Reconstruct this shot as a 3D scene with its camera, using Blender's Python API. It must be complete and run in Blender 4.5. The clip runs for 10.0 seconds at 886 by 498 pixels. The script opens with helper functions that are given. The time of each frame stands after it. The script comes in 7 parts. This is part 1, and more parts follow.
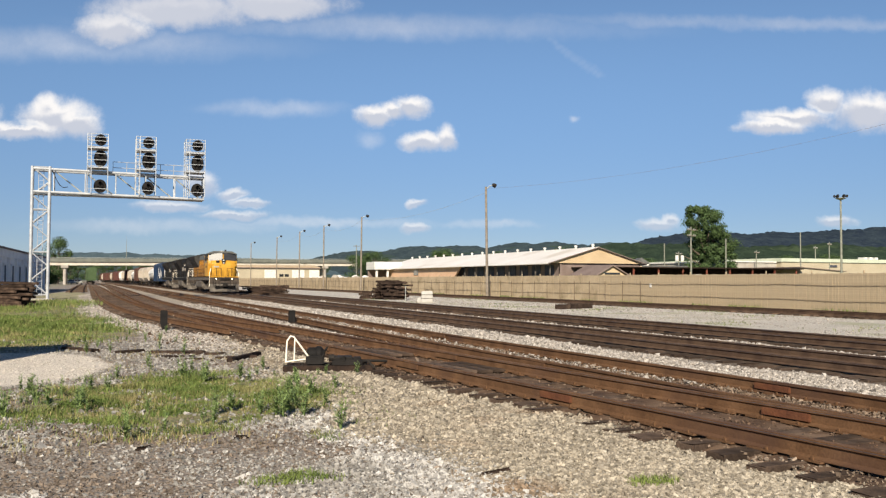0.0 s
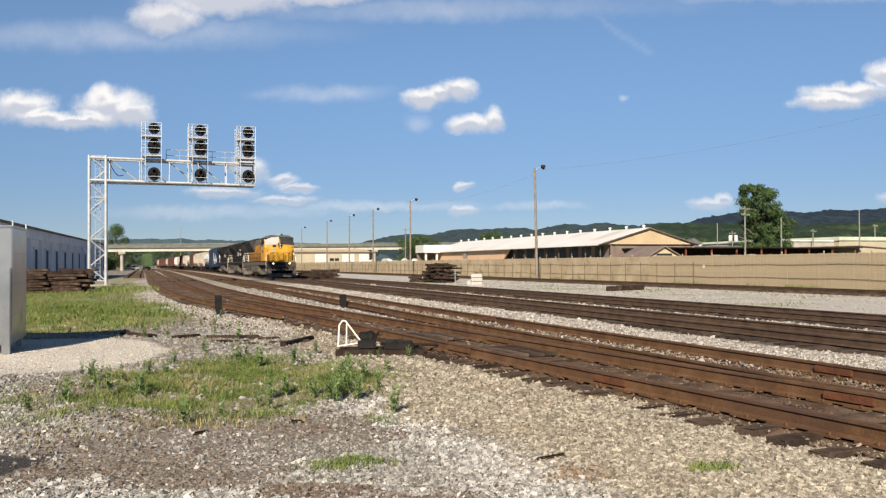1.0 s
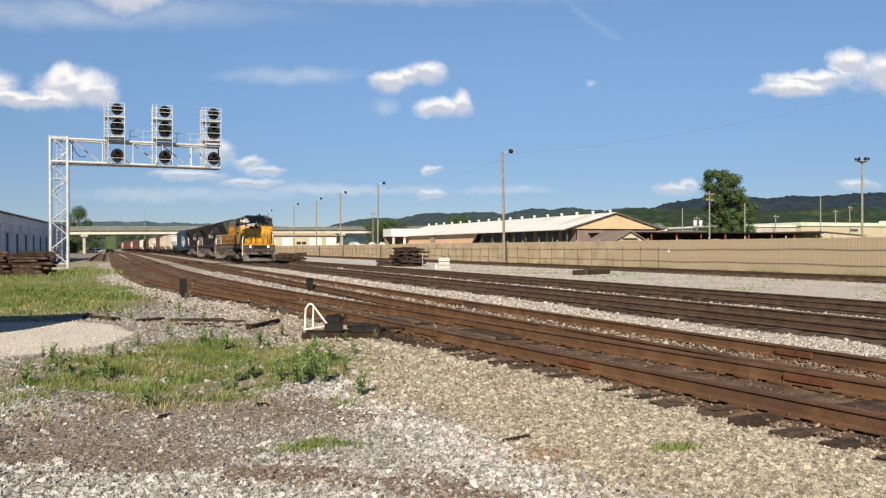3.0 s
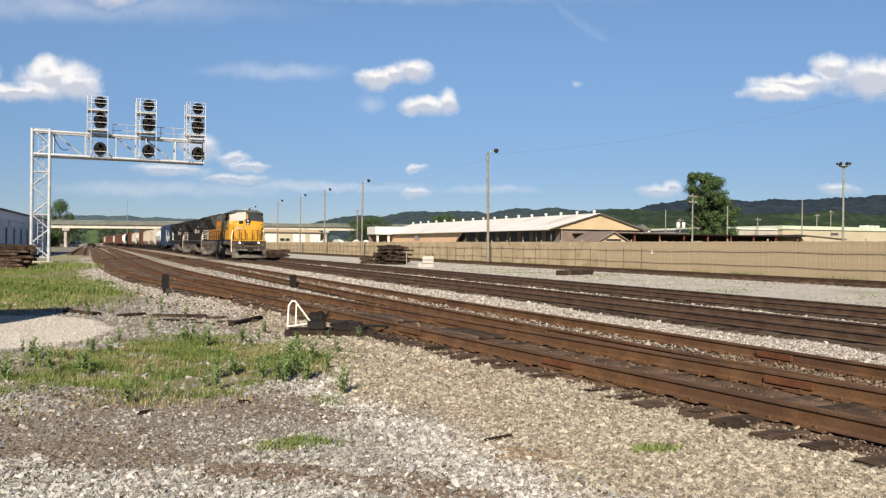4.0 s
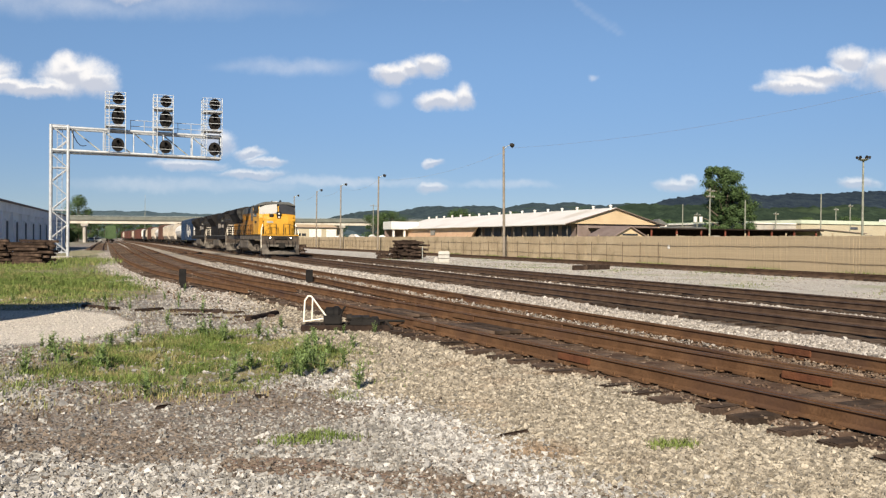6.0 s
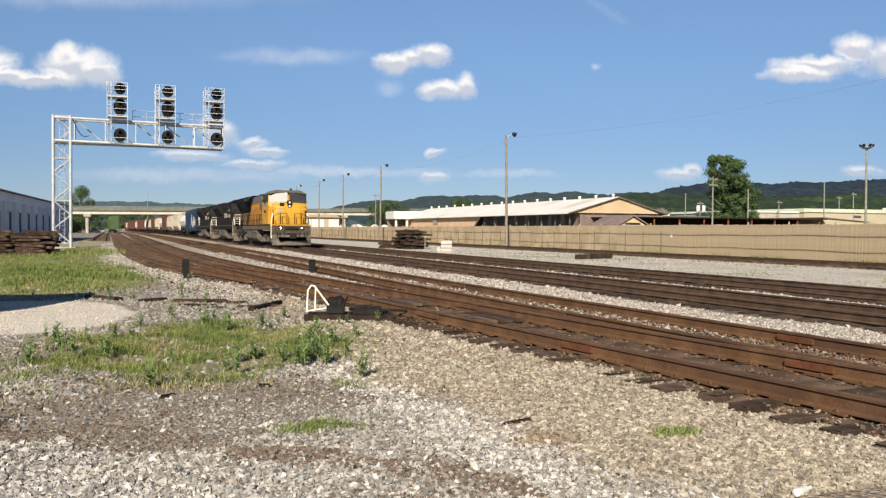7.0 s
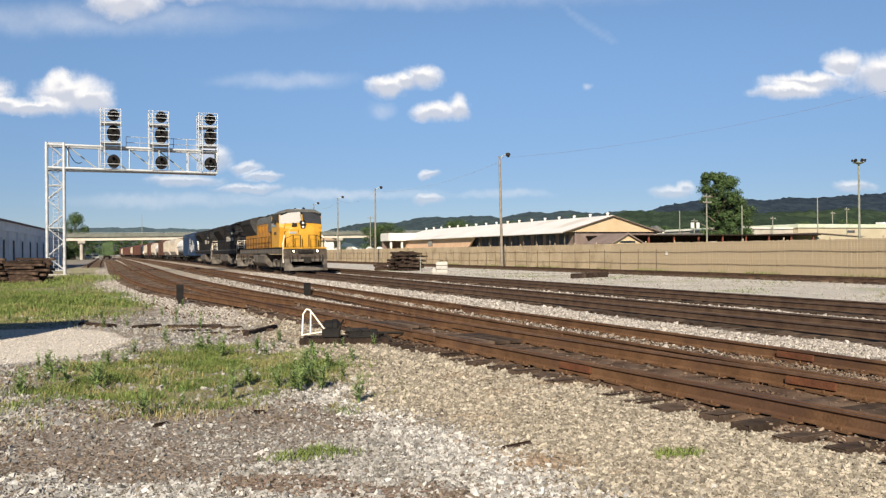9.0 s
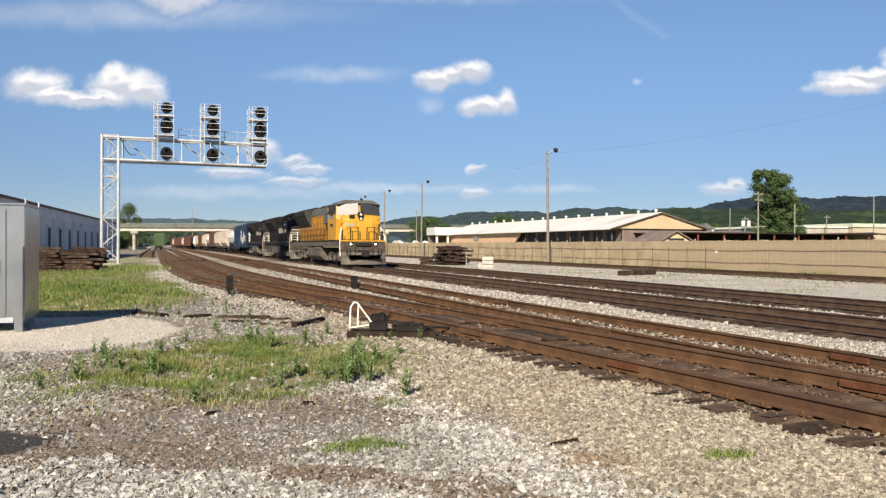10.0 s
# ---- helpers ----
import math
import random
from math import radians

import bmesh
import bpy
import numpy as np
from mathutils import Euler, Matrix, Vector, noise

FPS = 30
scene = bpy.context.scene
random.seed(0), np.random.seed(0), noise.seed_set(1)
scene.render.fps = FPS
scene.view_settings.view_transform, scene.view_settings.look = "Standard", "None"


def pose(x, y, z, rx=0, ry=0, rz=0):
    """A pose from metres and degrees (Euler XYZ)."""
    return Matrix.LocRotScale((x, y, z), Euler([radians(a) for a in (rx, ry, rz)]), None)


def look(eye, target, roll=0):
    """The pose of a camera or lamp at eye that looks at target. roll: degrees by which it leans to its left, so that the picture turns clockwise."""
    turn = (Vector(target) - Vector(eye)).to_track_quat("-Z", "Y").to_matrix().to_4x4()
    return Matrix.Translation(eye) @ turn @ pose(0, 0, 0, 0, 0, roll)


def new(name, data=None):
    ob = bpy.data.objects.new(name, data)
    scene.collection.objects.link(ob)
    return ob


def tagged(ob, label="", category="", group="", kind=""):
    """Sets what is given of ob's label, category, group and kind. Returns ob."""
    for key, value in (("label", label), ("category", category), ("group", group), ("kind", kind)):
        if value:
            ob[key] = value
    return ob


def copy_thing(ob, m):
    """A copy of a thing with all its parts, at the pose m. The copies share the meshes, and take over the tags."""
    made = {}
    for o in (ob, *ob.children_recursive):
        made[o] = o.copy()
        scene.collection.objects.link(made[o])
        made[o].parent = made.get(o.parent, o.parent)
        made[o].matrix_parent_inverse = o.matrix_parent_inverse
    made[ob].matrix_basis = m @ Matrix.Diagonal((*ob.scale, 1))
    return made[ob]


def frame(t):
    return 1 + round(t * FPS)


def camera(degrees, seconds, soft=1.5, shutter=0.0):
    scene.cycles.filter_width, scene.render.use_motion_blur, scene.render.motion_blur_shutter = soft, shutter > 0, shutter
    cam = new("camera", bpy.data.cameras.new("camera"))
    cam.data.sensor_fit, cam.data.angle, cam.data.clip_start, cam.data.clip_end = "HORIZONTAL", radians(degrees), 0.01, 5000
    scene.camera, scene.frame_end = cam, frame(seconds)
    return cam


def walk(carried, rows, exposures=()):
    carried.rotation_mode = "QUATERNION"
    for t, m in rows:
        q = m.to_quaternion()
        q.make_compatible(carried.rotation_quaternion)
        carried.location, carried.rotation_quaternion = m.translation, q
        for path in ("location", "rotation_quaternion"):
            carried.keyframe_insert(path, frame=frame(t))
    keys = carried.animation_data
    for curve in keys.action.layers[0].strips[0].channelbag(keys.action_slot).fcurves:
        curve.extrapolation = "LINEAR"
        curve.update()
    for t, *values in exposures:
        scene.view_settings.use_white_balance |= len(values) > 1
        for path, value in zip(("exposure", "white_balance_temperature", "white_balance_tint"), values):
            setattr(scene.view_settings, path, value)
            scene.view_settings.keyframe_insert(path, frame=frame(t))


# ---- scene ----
cam = camera(54.4, 10.0, soft=1.3)
PATH = [
    (0, pose(-0.009, -0.085, 1.637, 92.117, -0.229, -21.784)),
    (0.5, pose(-0.032, -0.037, 1.658, 92.205, 0.449, -18.637)),
    (1, pose(-0.014, -0.023, 1.654, 90.972, 0.324, -18.525)),
    (1.5, pose(-0.003, -0.022, 1.651, 90.519, 0.355, -18.813)),
    (2, pose(-0.004, -0.017, 1.639, 90.179, 0.456, -18.738)),
    (2.5, pose(-0.002, -0.014, 1.643, 89.947, 0.455, -19.346)),
    (3, pose(-0.002, -0.012, 1.641, 89.897, 0.144, -20.673)),
    (3.2, pose(-0.002, -0.012, 1.641, 89.811, -0.298, -21.247)),
    (4.3, pose(-0.007, -0.005, 1.645, 89.798, -0.507, -21.854)),
    (4.5, pose(-0.007, -0.005, 1.645, 89.770, -0.333, -21.895)),
    (5, pose(-0.007, -0.008, 1.650, 89.766, -0.358, -21.898)),
    (5.5, pose(0.000, 0.000, 1.650, 89.800, -0.300, -21.300)),
    (5.7, pose(0.000, 0.000, 1.650, 89.686, -0.439, -21.008)),
    (6.8, pose(-0.004, -0.005, 1.642, 88.910, -0.518, -20.313)),
    (7, pose(-0.004, -0.005, 1.642, 88.760, -0.382, -20.512)),
    (7.5, pose(0.036, -0.012, 1.646, 88.535, -0.905, -20.849)),
    (8, pose(0.099, 0.042, 1.654, 89.471, -0.380, -21.092)),
    (8.5, pose(0.038, 0.075, 1.647, 90.588, 0.613, -21.292)),
    (9, pose(0.024, 0.078, 1.645, 90.162, 0.512, -20.837)),
    (9.5, pose(0.002, 0.081, 1.654, 89.866, 0.193, -19.369)),
    (10, pose(-0.015, 0.073, 1.653, 89.809, -0.282, -17.809)),
]
walk(cam, PATH, exposures=[(0.0, 0.62, 6850, 10), (2.0, 0.64, 6850, 10), (7.0, 0.65, 6850, 10), (8.5, 0.69, 6850, 10), (10.0, 0.71, 6850, 10)])

# ---- world, sun ----
SUN = Vector((-0.42, -0.74, 0.52)).normalized()      # towards the sun
VIEW = Vector((0.342, 0.940, 0.0))                    # middle of the view
SIDE = Vector((0.940, -0.342, 0.0))

world = bpy.data.worlds.new("sky")
scene.world = world
world.use_nodes = True
wn, wl = world.node_tree.nodes, world.node_tree.links
wn.clear()
w_out = wn.new("ShaderNodeOutputWorld")
w_bg = wn.new("ShaderNodeBackground")
wl.new(w_bg.outputs[0], w_out.inputs[0])
w_sky = wn.new("ShaderNodeTexSky")
w_sky.sky_type = "NISHITA"
w_sky.sun_disc = False
w_sky.sun_elevation = math.asin(SUN.z)
w_sky.sun_rotation = math.atan2(SUN.x, SUN.y)
w_sky.air_density, w_sky.dust_density, w_sky.ozone_density = 0.75, 0.0, 4.0
w_bg.inputs["Strength"].default_value = 0.077


def w_math(op, a, b=None, c=None):
    n = wn.new("ShaderNodeMath")
    n.operation = op
    for i, v in enumerate((a, b, c)):
        if v is None:
            continue
        if isinstance(v, (int, float)):
            n.inputs[i].default_value = v
        else:
            wl.new(v, n.inputs[i])
    return n.outputs[0]


def w_vec(op, a, b=None, c=None):
    n = wn.new("ShaderNodeVectorMath")
    n.operation = op
    for i, v in enumerate((a, b, c)):
        if v is None:
            continue
        if isinstance(v, (tuple, Vector)):
            n.inputs[i].default_value = v
        else:
            wl.new(v, n.inputs[i])
    return n.outputs["Value" if op in ("DOT_PRODUCT", "LENGTH") else "Vector"]


w_co = wn.new("ShaderNodeTexCoord").outputs["Generated"]
w_f = w_math("MAXIMUM", w_vec("DOT_PRODUCT", w_co, VIEW), 0.05)
w_u = w_math("DIVIDE", w_vec("DOT_PRODUCT", w_co, SIDE), w_f)
w_v = w_math("DIVIDE", w_vec("DOT_PRODUCT", w_co, Vector((0, 0, 1))), w_f)
w_uv = wn.new("ShaderNodeCombineXYZ")
wl.new(w_u, w_uv.inputs[0])
wl.new(w_v, w_uv.inputs[1])


def w_noise(scale, detail, rough=0.6):
    n = wn.new("ShaderNodeTexNoise")
    n.noise_dimensions = "2D"
    n.inputs["Scale"].default_value, n.inputs["Detail"].default_value, n.inputs["Roughness"].default_value = scale, detail, rough
    wl.new(w_uv.outputs[0], n.inputs["Vector"])
    return n


w_warp = w_vec("MULTIPLY_ADD", w_vec("SUBTRACT", w_noise(26, 5).outputs["Color"], (0.5, 0.5, 0.5)), (0.022, 0.017, 0.0), w_uv.outputs[0])
cloud_body, cloud_lift, cloud_thin, cloud_faint = [0.0], [0.0], [0.0], [0.0]


def puff(px, py, rx, ry, field=None):
    """One lump of a cloud, in thousandths of the view's width unit, from the middle of the horizon."""
    for store, dy in (((field, 0.0),) if field else ((cloud_body, 0.0), (cloud_lift, 0.45))):
        u, v, a, b = (px + 14) / 1000, (py - 33 + dy * ry) / 1000, 1000 / rx, 1000 / ry
        k = w_vec("LENGTH", w_vec("MULTIPLY_ADD", w_warp, (a, b, 0.0), (-u * a, -v * b, 0.0)))
        store[0] = w_math("MAXIMUM", w_math("SUBTRACT", 1.0, k), store[0])


# the bank low over the signal bridge, then the lone pair, then the bank to the right, then the high grey one
for args in ((-536, 221, 56, 27), (-505, 207, 60, 14), (-470, 203, 75, 13), (-428, 219, 60, 32), (-440, 230, 32, 24), (-408, 211, 42, 22)):
    puff(*args)
for args in ((-225, 131, 26, 9), (-265, 145, 30, 22), (-300, 118, 60, 9), (-225, 108, 55, 8), (-205, 121, 34, 8)):
    puff(*args)
for args in ((-62, 224, 32, 17), (-40, 230, 26, 15), (-20, 236, 28, 19), (-7, 195, 36, 15), (20, 199, 18, 20)):
    puff(*args)
for args in ((-17, 94, 24, 9), (-15, 123, 14, 7), (270, 100, 36, 12), (285, 106, 16, 12)):
    puff(*args)
for args in ((430, 226, 70, 16), (470, 246, 30, 24), (520, 236, 60, 34), (410, 216, 60, 12), (600, 245, 80, 40)):
    puff(*args)
for args in ((-290, 346, 130, 30), (-365, 322, 58, 28), (-180, 354, 110, 24), (480, 105, 30, 10)):
    puff(*args)
for args in ((-130, 100, 190, 9), (70, 100, 80, 8), (-300, 95, 190, 12), (-180, 232, 110, 14), (-60, 330, 420, 20), (420, 340, 420, 12), (170, 224, 10, 7), (-400, 305, 320, 26), (-70, 198, 22, 14)):
    puff(*args, field=cloud_thin)

for k in range(12):
    puff(136 + 5.9 * k, 322 - 4.4 * k, 9, 8, field=cloud_faint)

w_fine = w_noise(34, 8, 0.65).outputs["Fac"]
w_dens = w_math("ADD", cloud_body[0], w_math("MULTIPLY", w_math("SUBTRACT", w_fine, 0.5), 0.62))


def w_step(value, lo, hi, to=1.0):
    n = wn.new("ShaderNodeMapRange")
    n.interpolation_type = "SMOOTHSTEP"
    wl.new(value, n.inputs["Value"])
    n.inputs["From Min"].default_value, n.inputs["From Max"].default_value, n.inputs["To Max"].default_value = lo, hi, to
    return n.outputs[0]


w_has = w_step(cloud_body[0], 0.0, 0.12)
w_mask = w_math("MULTIPLY", w_math("MULTIPLY", w_step(w_dens, 0.03, 0.70, 0.97), w_has), w_math("ADD", 0.62, w_step(w_v, 0.06, 0.19, 0.38)))
w_veil = w_math("MULTIPLY", w_step(cloud_thin[0], 0.0, 0.9, 0.5), w_noise(9, 6, 0.7).outputs["Fac"])
w_top = w_step(w_math("ADD", w_math("SUBTRACT", cloud_lift[0], cloud_body[0]), w_math("MULTIPLY", w_math("SUBTRACT", w_fine, 0.5), 0.35)), -0.32, 0.12)
w_white = wn.new("ShaderNodeMix")
w_white.data_type = "RGBA"
wl.new(w_math("MULTIPLY", w_top, w_math("SUBTRACT", 1.0, w_step(w_v, 0.265, 0.33, 0.9))), w_white.inputs[0])
w_white.inputs[6].default_value = (5.0, 5.4, 6.4, 1)
w_white.inputs[7].default_value = (8.3, 8.3, 8.5, 1)
w_mix = wn.new("ShaderNodeMix")
w_mix.data_type = "RGBA"
wl.new(w_math("MAXIMUM", w_math("MAXIMUM", w_mask, w_veil), w_step(cloud_faint[0], 0.0, 0.9, 0.07)), w_mix.inputs[0])
w_haze = wn.new("ShaderNodeMix")
w_haze.data_type, w_haze.blend_type = "RGBA", "MULTIPLY"
w_haze.inputs[7].default_value = (0.485, 0.48, 0.575, 1)
wl.new(w_step(w_vec("DOT_PRODUCT", w_co, Vector((0, 0, -1))), -0.30, 0.0), w_haze.inputs[0])
w_tint = wn.new("ShaderNodeMix")
w_tint.data_type, w_tint.blend_type = "RGBA", "MULTIPLY"
w_tint.inputs[0].default_value = 1.0
w_tint.inputs[7].default_value = (0.955, 1.0, 0.99, 1)
wl.new(w_sky.outputs[0], w_tint.inputs[6])
wl.new(w_tint.outputs[2], w_haze.inputs[6])
wl.new(w_haze.outputs[2], w_mix.inputs[6])
wl.new(w_white.outputs[2], w_mix.inputs[7])
wl.new(w_mix.outputs[2], w_bg.inputs["Color"])

sun = new("sun", bpy.data.lights.new("sun", "SUN"))
sun.data.energy = 5.0
sun.data.angle = radians(0.53)
sun.data.color = (1.0, 0.91, 0.77)
sun.matrix_world = look(SUN * 100, (0, 0, 0))


# ---- materials ----
def material(name, a, b, scale=8.0, rough=0.8, metal=0.0, bump=0.2, grain=60.0, stain=None, stain_scale=0.7, stain_at=0.55, random_by="", coat=0.0, space="Object", lo=0.35, hi=0.65, spec=0.15):
    """Two tones mixed by noise, a finer grain, and stains of a third tone; random_by: 'object' or 'island' varies the tone piece by piece."""
    m = bpy.data.materials.new(name)
    m.use_nodes = True
    n, l = m.node_tree.nodes, m.node_tree.links
    p = n["Principled BSDF"]
    co = n.new("ShaderNodeTexCoord").outputs[space]

    def noise_of(s, detail=6):
        t = n.new("ShaderNodeTexNoise")
        t.inputs["Scale"].default_value, t.inputs["Detail"].default_value = s, detail
        l.new(co, t.inputs["Vector"])
        return t.outputs["Fac"]

    def blend(f, x, y, mode="MIX"):
        k = n.new("ShaderNodeMix")
        k.data_type, k.blend_type = "RGBA", mode
        for s, v in ((0, f), (6, x), (7, y)):
            if isinstance(v, (int, float)):
                k.inputs[s].default_value = v
            elif isinstance(v, tuple):
                k.inputs[s].default_value = (*v, 1)
            else:
                l.new(v, k.inputs[s])
        return k.outputs[2]

    def ramp(f, x, y, to=1.0):
        k = n.new("ShaderNodeMapRange")
        l.new(f, k.inputs[0])
        k.inputs[1].default_value, k.inputs[2].default_value, k.inputs[4].default_value = x, y, to
        return k.outputs[0]

    fine = noise_of(grain, 4)
    col = blend(ramp(noise_of(scale), lo, hi), a, b)
    col = blend(0.35, col, blend(ramp(fine, 0.3, 0.7), (0.25, 0.25, 0.25), (0.8, 0.8, 0.8)), "OVERLAY")
    if stain:
        col = blend(ramp(noise_of(stain_scale, 8), stain_at, stain_at + 0.15), col, stain)
    if random_by:
        if random_by == "object":
            r = n.new("ShaderNodeObjectInfo").outputs["Random"]
        else:
            r = n.new("ShaderNodeNewGeometry").outputs["Random Per Island"]
        v = n.new("ShaderNodeMapRange")
        l.new(r, v.inputs[0])
        v.inputs[3].default_value, v.inputs[4].default_value = (0.57, 1.34) if random_by == "object" else (0.48, 1.38)
        h = n.new("ShaderNodeHueSaturation")
        l.new(v.outputs[0], h.inputs["Value"])
        l.new(col, h.inputs["Color"])
        col = h.outputs[0]
    l.new(col, p.inputs["Base Color"])
    p.inputs["Roughness"].default_value, p.inputs["Metallic"].default_value = rough, metal
    p.inputs["Coat Weight"].default_value = coat
    p.inputs["Specular IOR Level"].default_value = spec
    if bump:
        k = n.new("ShaderNodeBump")
        k.inputs["Strength"].default_value, k.inputs["Distance"].default_value = bump, 0.02
        l.new(fine, k.inputs["Height"])
        l.new(k.outputs[0], p.inputs["Normal"])
    return m


def glowing(name, color, strength):
    m = bpy.data.materials.new(name)
    m.use_nodes = True
    p = m.node_tree.nodes["Principled BSDF"]
    p.inputs["Base Color"].default_value = (*color, 1)
    p.inputs["Emission Color"].default_value = (*color, 1)
    p.inputs["Emission Strength"].default_value = strength
    return m


M_RAIL = material("rusty_rail", (0.104, 0.055, 0.029), (0.160, 0.088, 0.047), 3, 0.75, 0.2, 0.3, 40, (0.09, 0.05, 0.035), 0.6)
M_RAILTOP = material("worn_rail_head", (0.13, 0.125, 0.135), (0.20, 0.195, 0.205), 6, 0.36, 0.85, 0.05, 30)
M_RAILTOP2 = material("rusty_rail_head", (0.06, 0.038, 0.028), (0.10, 0.062, 0.044), 6, 0.7, 0.0, 0.1, 30)
M_TIE = material("weathered_tie", (0.042, 0.029, 0.022), (0.098, 0.068, 0.050), 5, 0.95, 0, 0.6, 50, (0.13, 0.085, 0.055), 1.5, 0.55, "object")
M_TIES = material("weathered_ties", (0.055, 0.038, 0.028), (0.115, 0.082, 0.060), 5, 0.95, 0, 0.6, 50, (0.13, 0.085, 0.055), 1.5, 0.55, "island")
M_STONE = material("gravel_stone", (0.194, 0.181, 0.163), (0.335, 0.323, 0.301), 14, 0.95, 0, 0.3, 90, random_by="island")
M_TAN = material("tan_ballast_stone", (0.200, 0.172, 0.133), (0.374, 0.333, 0.268), 14, 0.95, 0, 0.3, 90, (0.20, 0.13, 0.08), 0.5, 0.56, "island")
M_WHITE = material("pale_ballast_stone", (0.241, 0.215, 0.189), (0.396, 0.365, 0.331), 14, 0.95, 0, 0.3, 90, random_by="island")
M_GALV = material("galvanised_steel", (0.38, 0.40, 0.42), (0.48, 0.50, 0.52), 3, 0.5, 0.3, 0.05, 60)
M_ALU = material("brushed_aluminium", (0.40, 0.40, 0.39), (0.50, 0.50, 0.49), 1.2, 0.32, 1.0, 0.0, 90, (0.19, 0.19, 0.186), 1.2, 0.60)
M_BLACK = material("black_paint", (0.010, 0.0095, 0.0095), (0.020, 0.018, 0.017), 3, 0.72, 0, 0.1, 40, (0.028, 0.023, 0.019), 1.0, 0.58, spec=0.10)
M_DARK = material("dark_machinery", (0.013, 0.012, 0.011), (0.032, 0.028, 0.025), 4, 0.8, 0.0, 0.4, 30, spec=0.12)
M_GREY = material("dusty_grey_frame", (0.080, 0.070, 0.060), (0.145, 0.128, 0.110), 2.5, 0.8, 0.0, 0.2, 25, (0.06, 0.05, 0.042), 1.3, 0.52)
M_ROOFGREY = material("locomotive_grey", (0.085, 0.088, 0.084), (0.13, 0.132, 0.125), 2, 0.65, 0, 0.1, 30, (0.09, 0.085, 0.08), 0.9, 0.55)
M_YELLOW = material("armour_yellow", (0.450, 0.230, 0.027), (0.513, 0.270, 0.036), 1.2, 0.45, 0, 0.05, 40, (0.58, 0.26, 0.03), 1.0, 0.60)
M_ORANGE = material("sooty_yellow", (0.306, 0.140, 0.020), (0.383, 0.178, 0.025), 1.2, 0.5, 0, 0.05, 30, (0.20, 0.09, 0.025), 1.1, 0.52)
M_WINDOW = material("dark_window_glass", (0.02, 0.022, 0.025), (0.03, 0.032, 0.035), 1, 0.09, 0, 0, 10, coat=0.8, spec=0.5)
M_WHITEP = material("white_paint", (0.56, 0.545, 0.51), (0.66, 0.645, 0.61), 2, 0.55, 0, 0.05, 30, (0.55, 0.50, 0.44), 1.2, 0.62)
M_CREAMP = material("cream_paint", (0.80, 0.72, 0.58), (0.86, 0.80, 0.68), 9, 0.5, 0, 0.05, 60)
M_LAMP = glowing("lit_headlight", (1.0, 0.86, 0.62), 8)
M_FENCE = material("tan_slatted_fence", (0.315, 0.250, 0.166), (0.395, 0.320, 0.218), 0.5, 0.8, 0, 0.1, 30, (0.225, 0.185, 0.115), 0.8, 0.56)
M_WIRE = material("rusty_wire", (0.09, 0.068, 0.05), (0.16, 0.12, 0.085), 5, 0.8)
M_POLE = material("weathered_pole", (0.17, 0.145, 0.115), (0.25, 0.215, 0.175), 3, 0.9, 0, 0.4, 30, (0.14, 0.11, 0.085), 1.0)
M_POLE2 = material("grey_green_pole", (0.17, 0.175, 0.145), (0.24, 0.245, 0.205), 3, 0.85, 0, 0.3, 30)
M_STEELP = material("grey_pole", (0.30, 0.31, 0.29), (0.38, 0.39, 0.36), 3, 0.6, 0.2)
M_CONC = material("concrete", (0.31, 0.285, 0.25), (0.40, 0.37, 0.33), 0.6, 0.9, 0, 0.15, 12, (0.36, 0.31, 0.26), 0.25, 0.55)
# darker concrete: the shade under the overpass is put into this colour
M_CONCD = material("shade_dark_concrete", (0.20, 0.175, 0.15), (0.28, 0.25, 0.22), 0.6, 0.85, 0, 0.15, 12, (0.12, 0.10, 0.085), 0.3)
M_ROOF = material("pale_metal_roof", (0.70, 0.66, 0.60), (0.78, 0.74, 0.69), 0.15, 0.5, 0.1, 0.05, 8, (0.60, 0.54, 0.46), 0.12, 0.56)
M_TANWALL = material("tan_metal_wall", (0.44, 0.33, 0.205), (0.51, 0.39, 0.25), 0.3, 0.75, 0, 0.05, 10)
M_PINKWALL = material("peach_wall", (0.60, 0.38, 0.25), (0.66, 0.44, 0.30), 0.3, 0.8, 0, 0.05, 10)
M_BROWNWALL = material("brown_wall", (0.16, 0.12, 0.105), (0.22, 0.17, 0.15), 0.5, 0.8, 0, 0.1, 10)
M_GREYWALL = material("grey_block_wall", (0.70, 0.70, 0.71), (0.80, 0.80, 0.81), 0.4, 0.85, 0, 0.1, 10, (0.58, 0.575, 0.575), 0.35)
M_DOCK = material("dock_door", (0.045, 0.05, 0.065), (0.075, 0.08, 0.10), 0.8, 0.7)
M_BEIGE = material("beige_panel_wall", (0.36, 0.312, 0.225), (0.42, 0.366, 0.272), 0.2, 0.75, 0, 0.05, 8)
M_GREENTRIM = material("pale_green_trim", (0.42, 0.46, 0.36), (0.50, 0.54, 0.43), 0.4, 0.6)
M_LEAF = material("summer_leaf", (0.040, 0.070, 0.026), (0.070, 0.110, 0.040), 0.7, 0.6, 0, 0, 10, random_by="island")
M_BARK = material("bark", (0.12, 0.095, 0.07), (0.19, 0.155, 0.12), 3, 0.95, 0, 0.6, 20)
M_GRASS = material("meadow_grass", (0.094, 0.142, 0.034), (0.166, 0.208, 0.060), 1.6, 0.7, 0, 0, 10, (0.26, 0.235, 0.105), 1.1, 0.51, "island")
M_WEED = material("weed_leaf", (0.155, 0.225, 0.075), (0.225, 0.30, 0.115), 3, 0.65, 0, 0, 10, random_by="island")
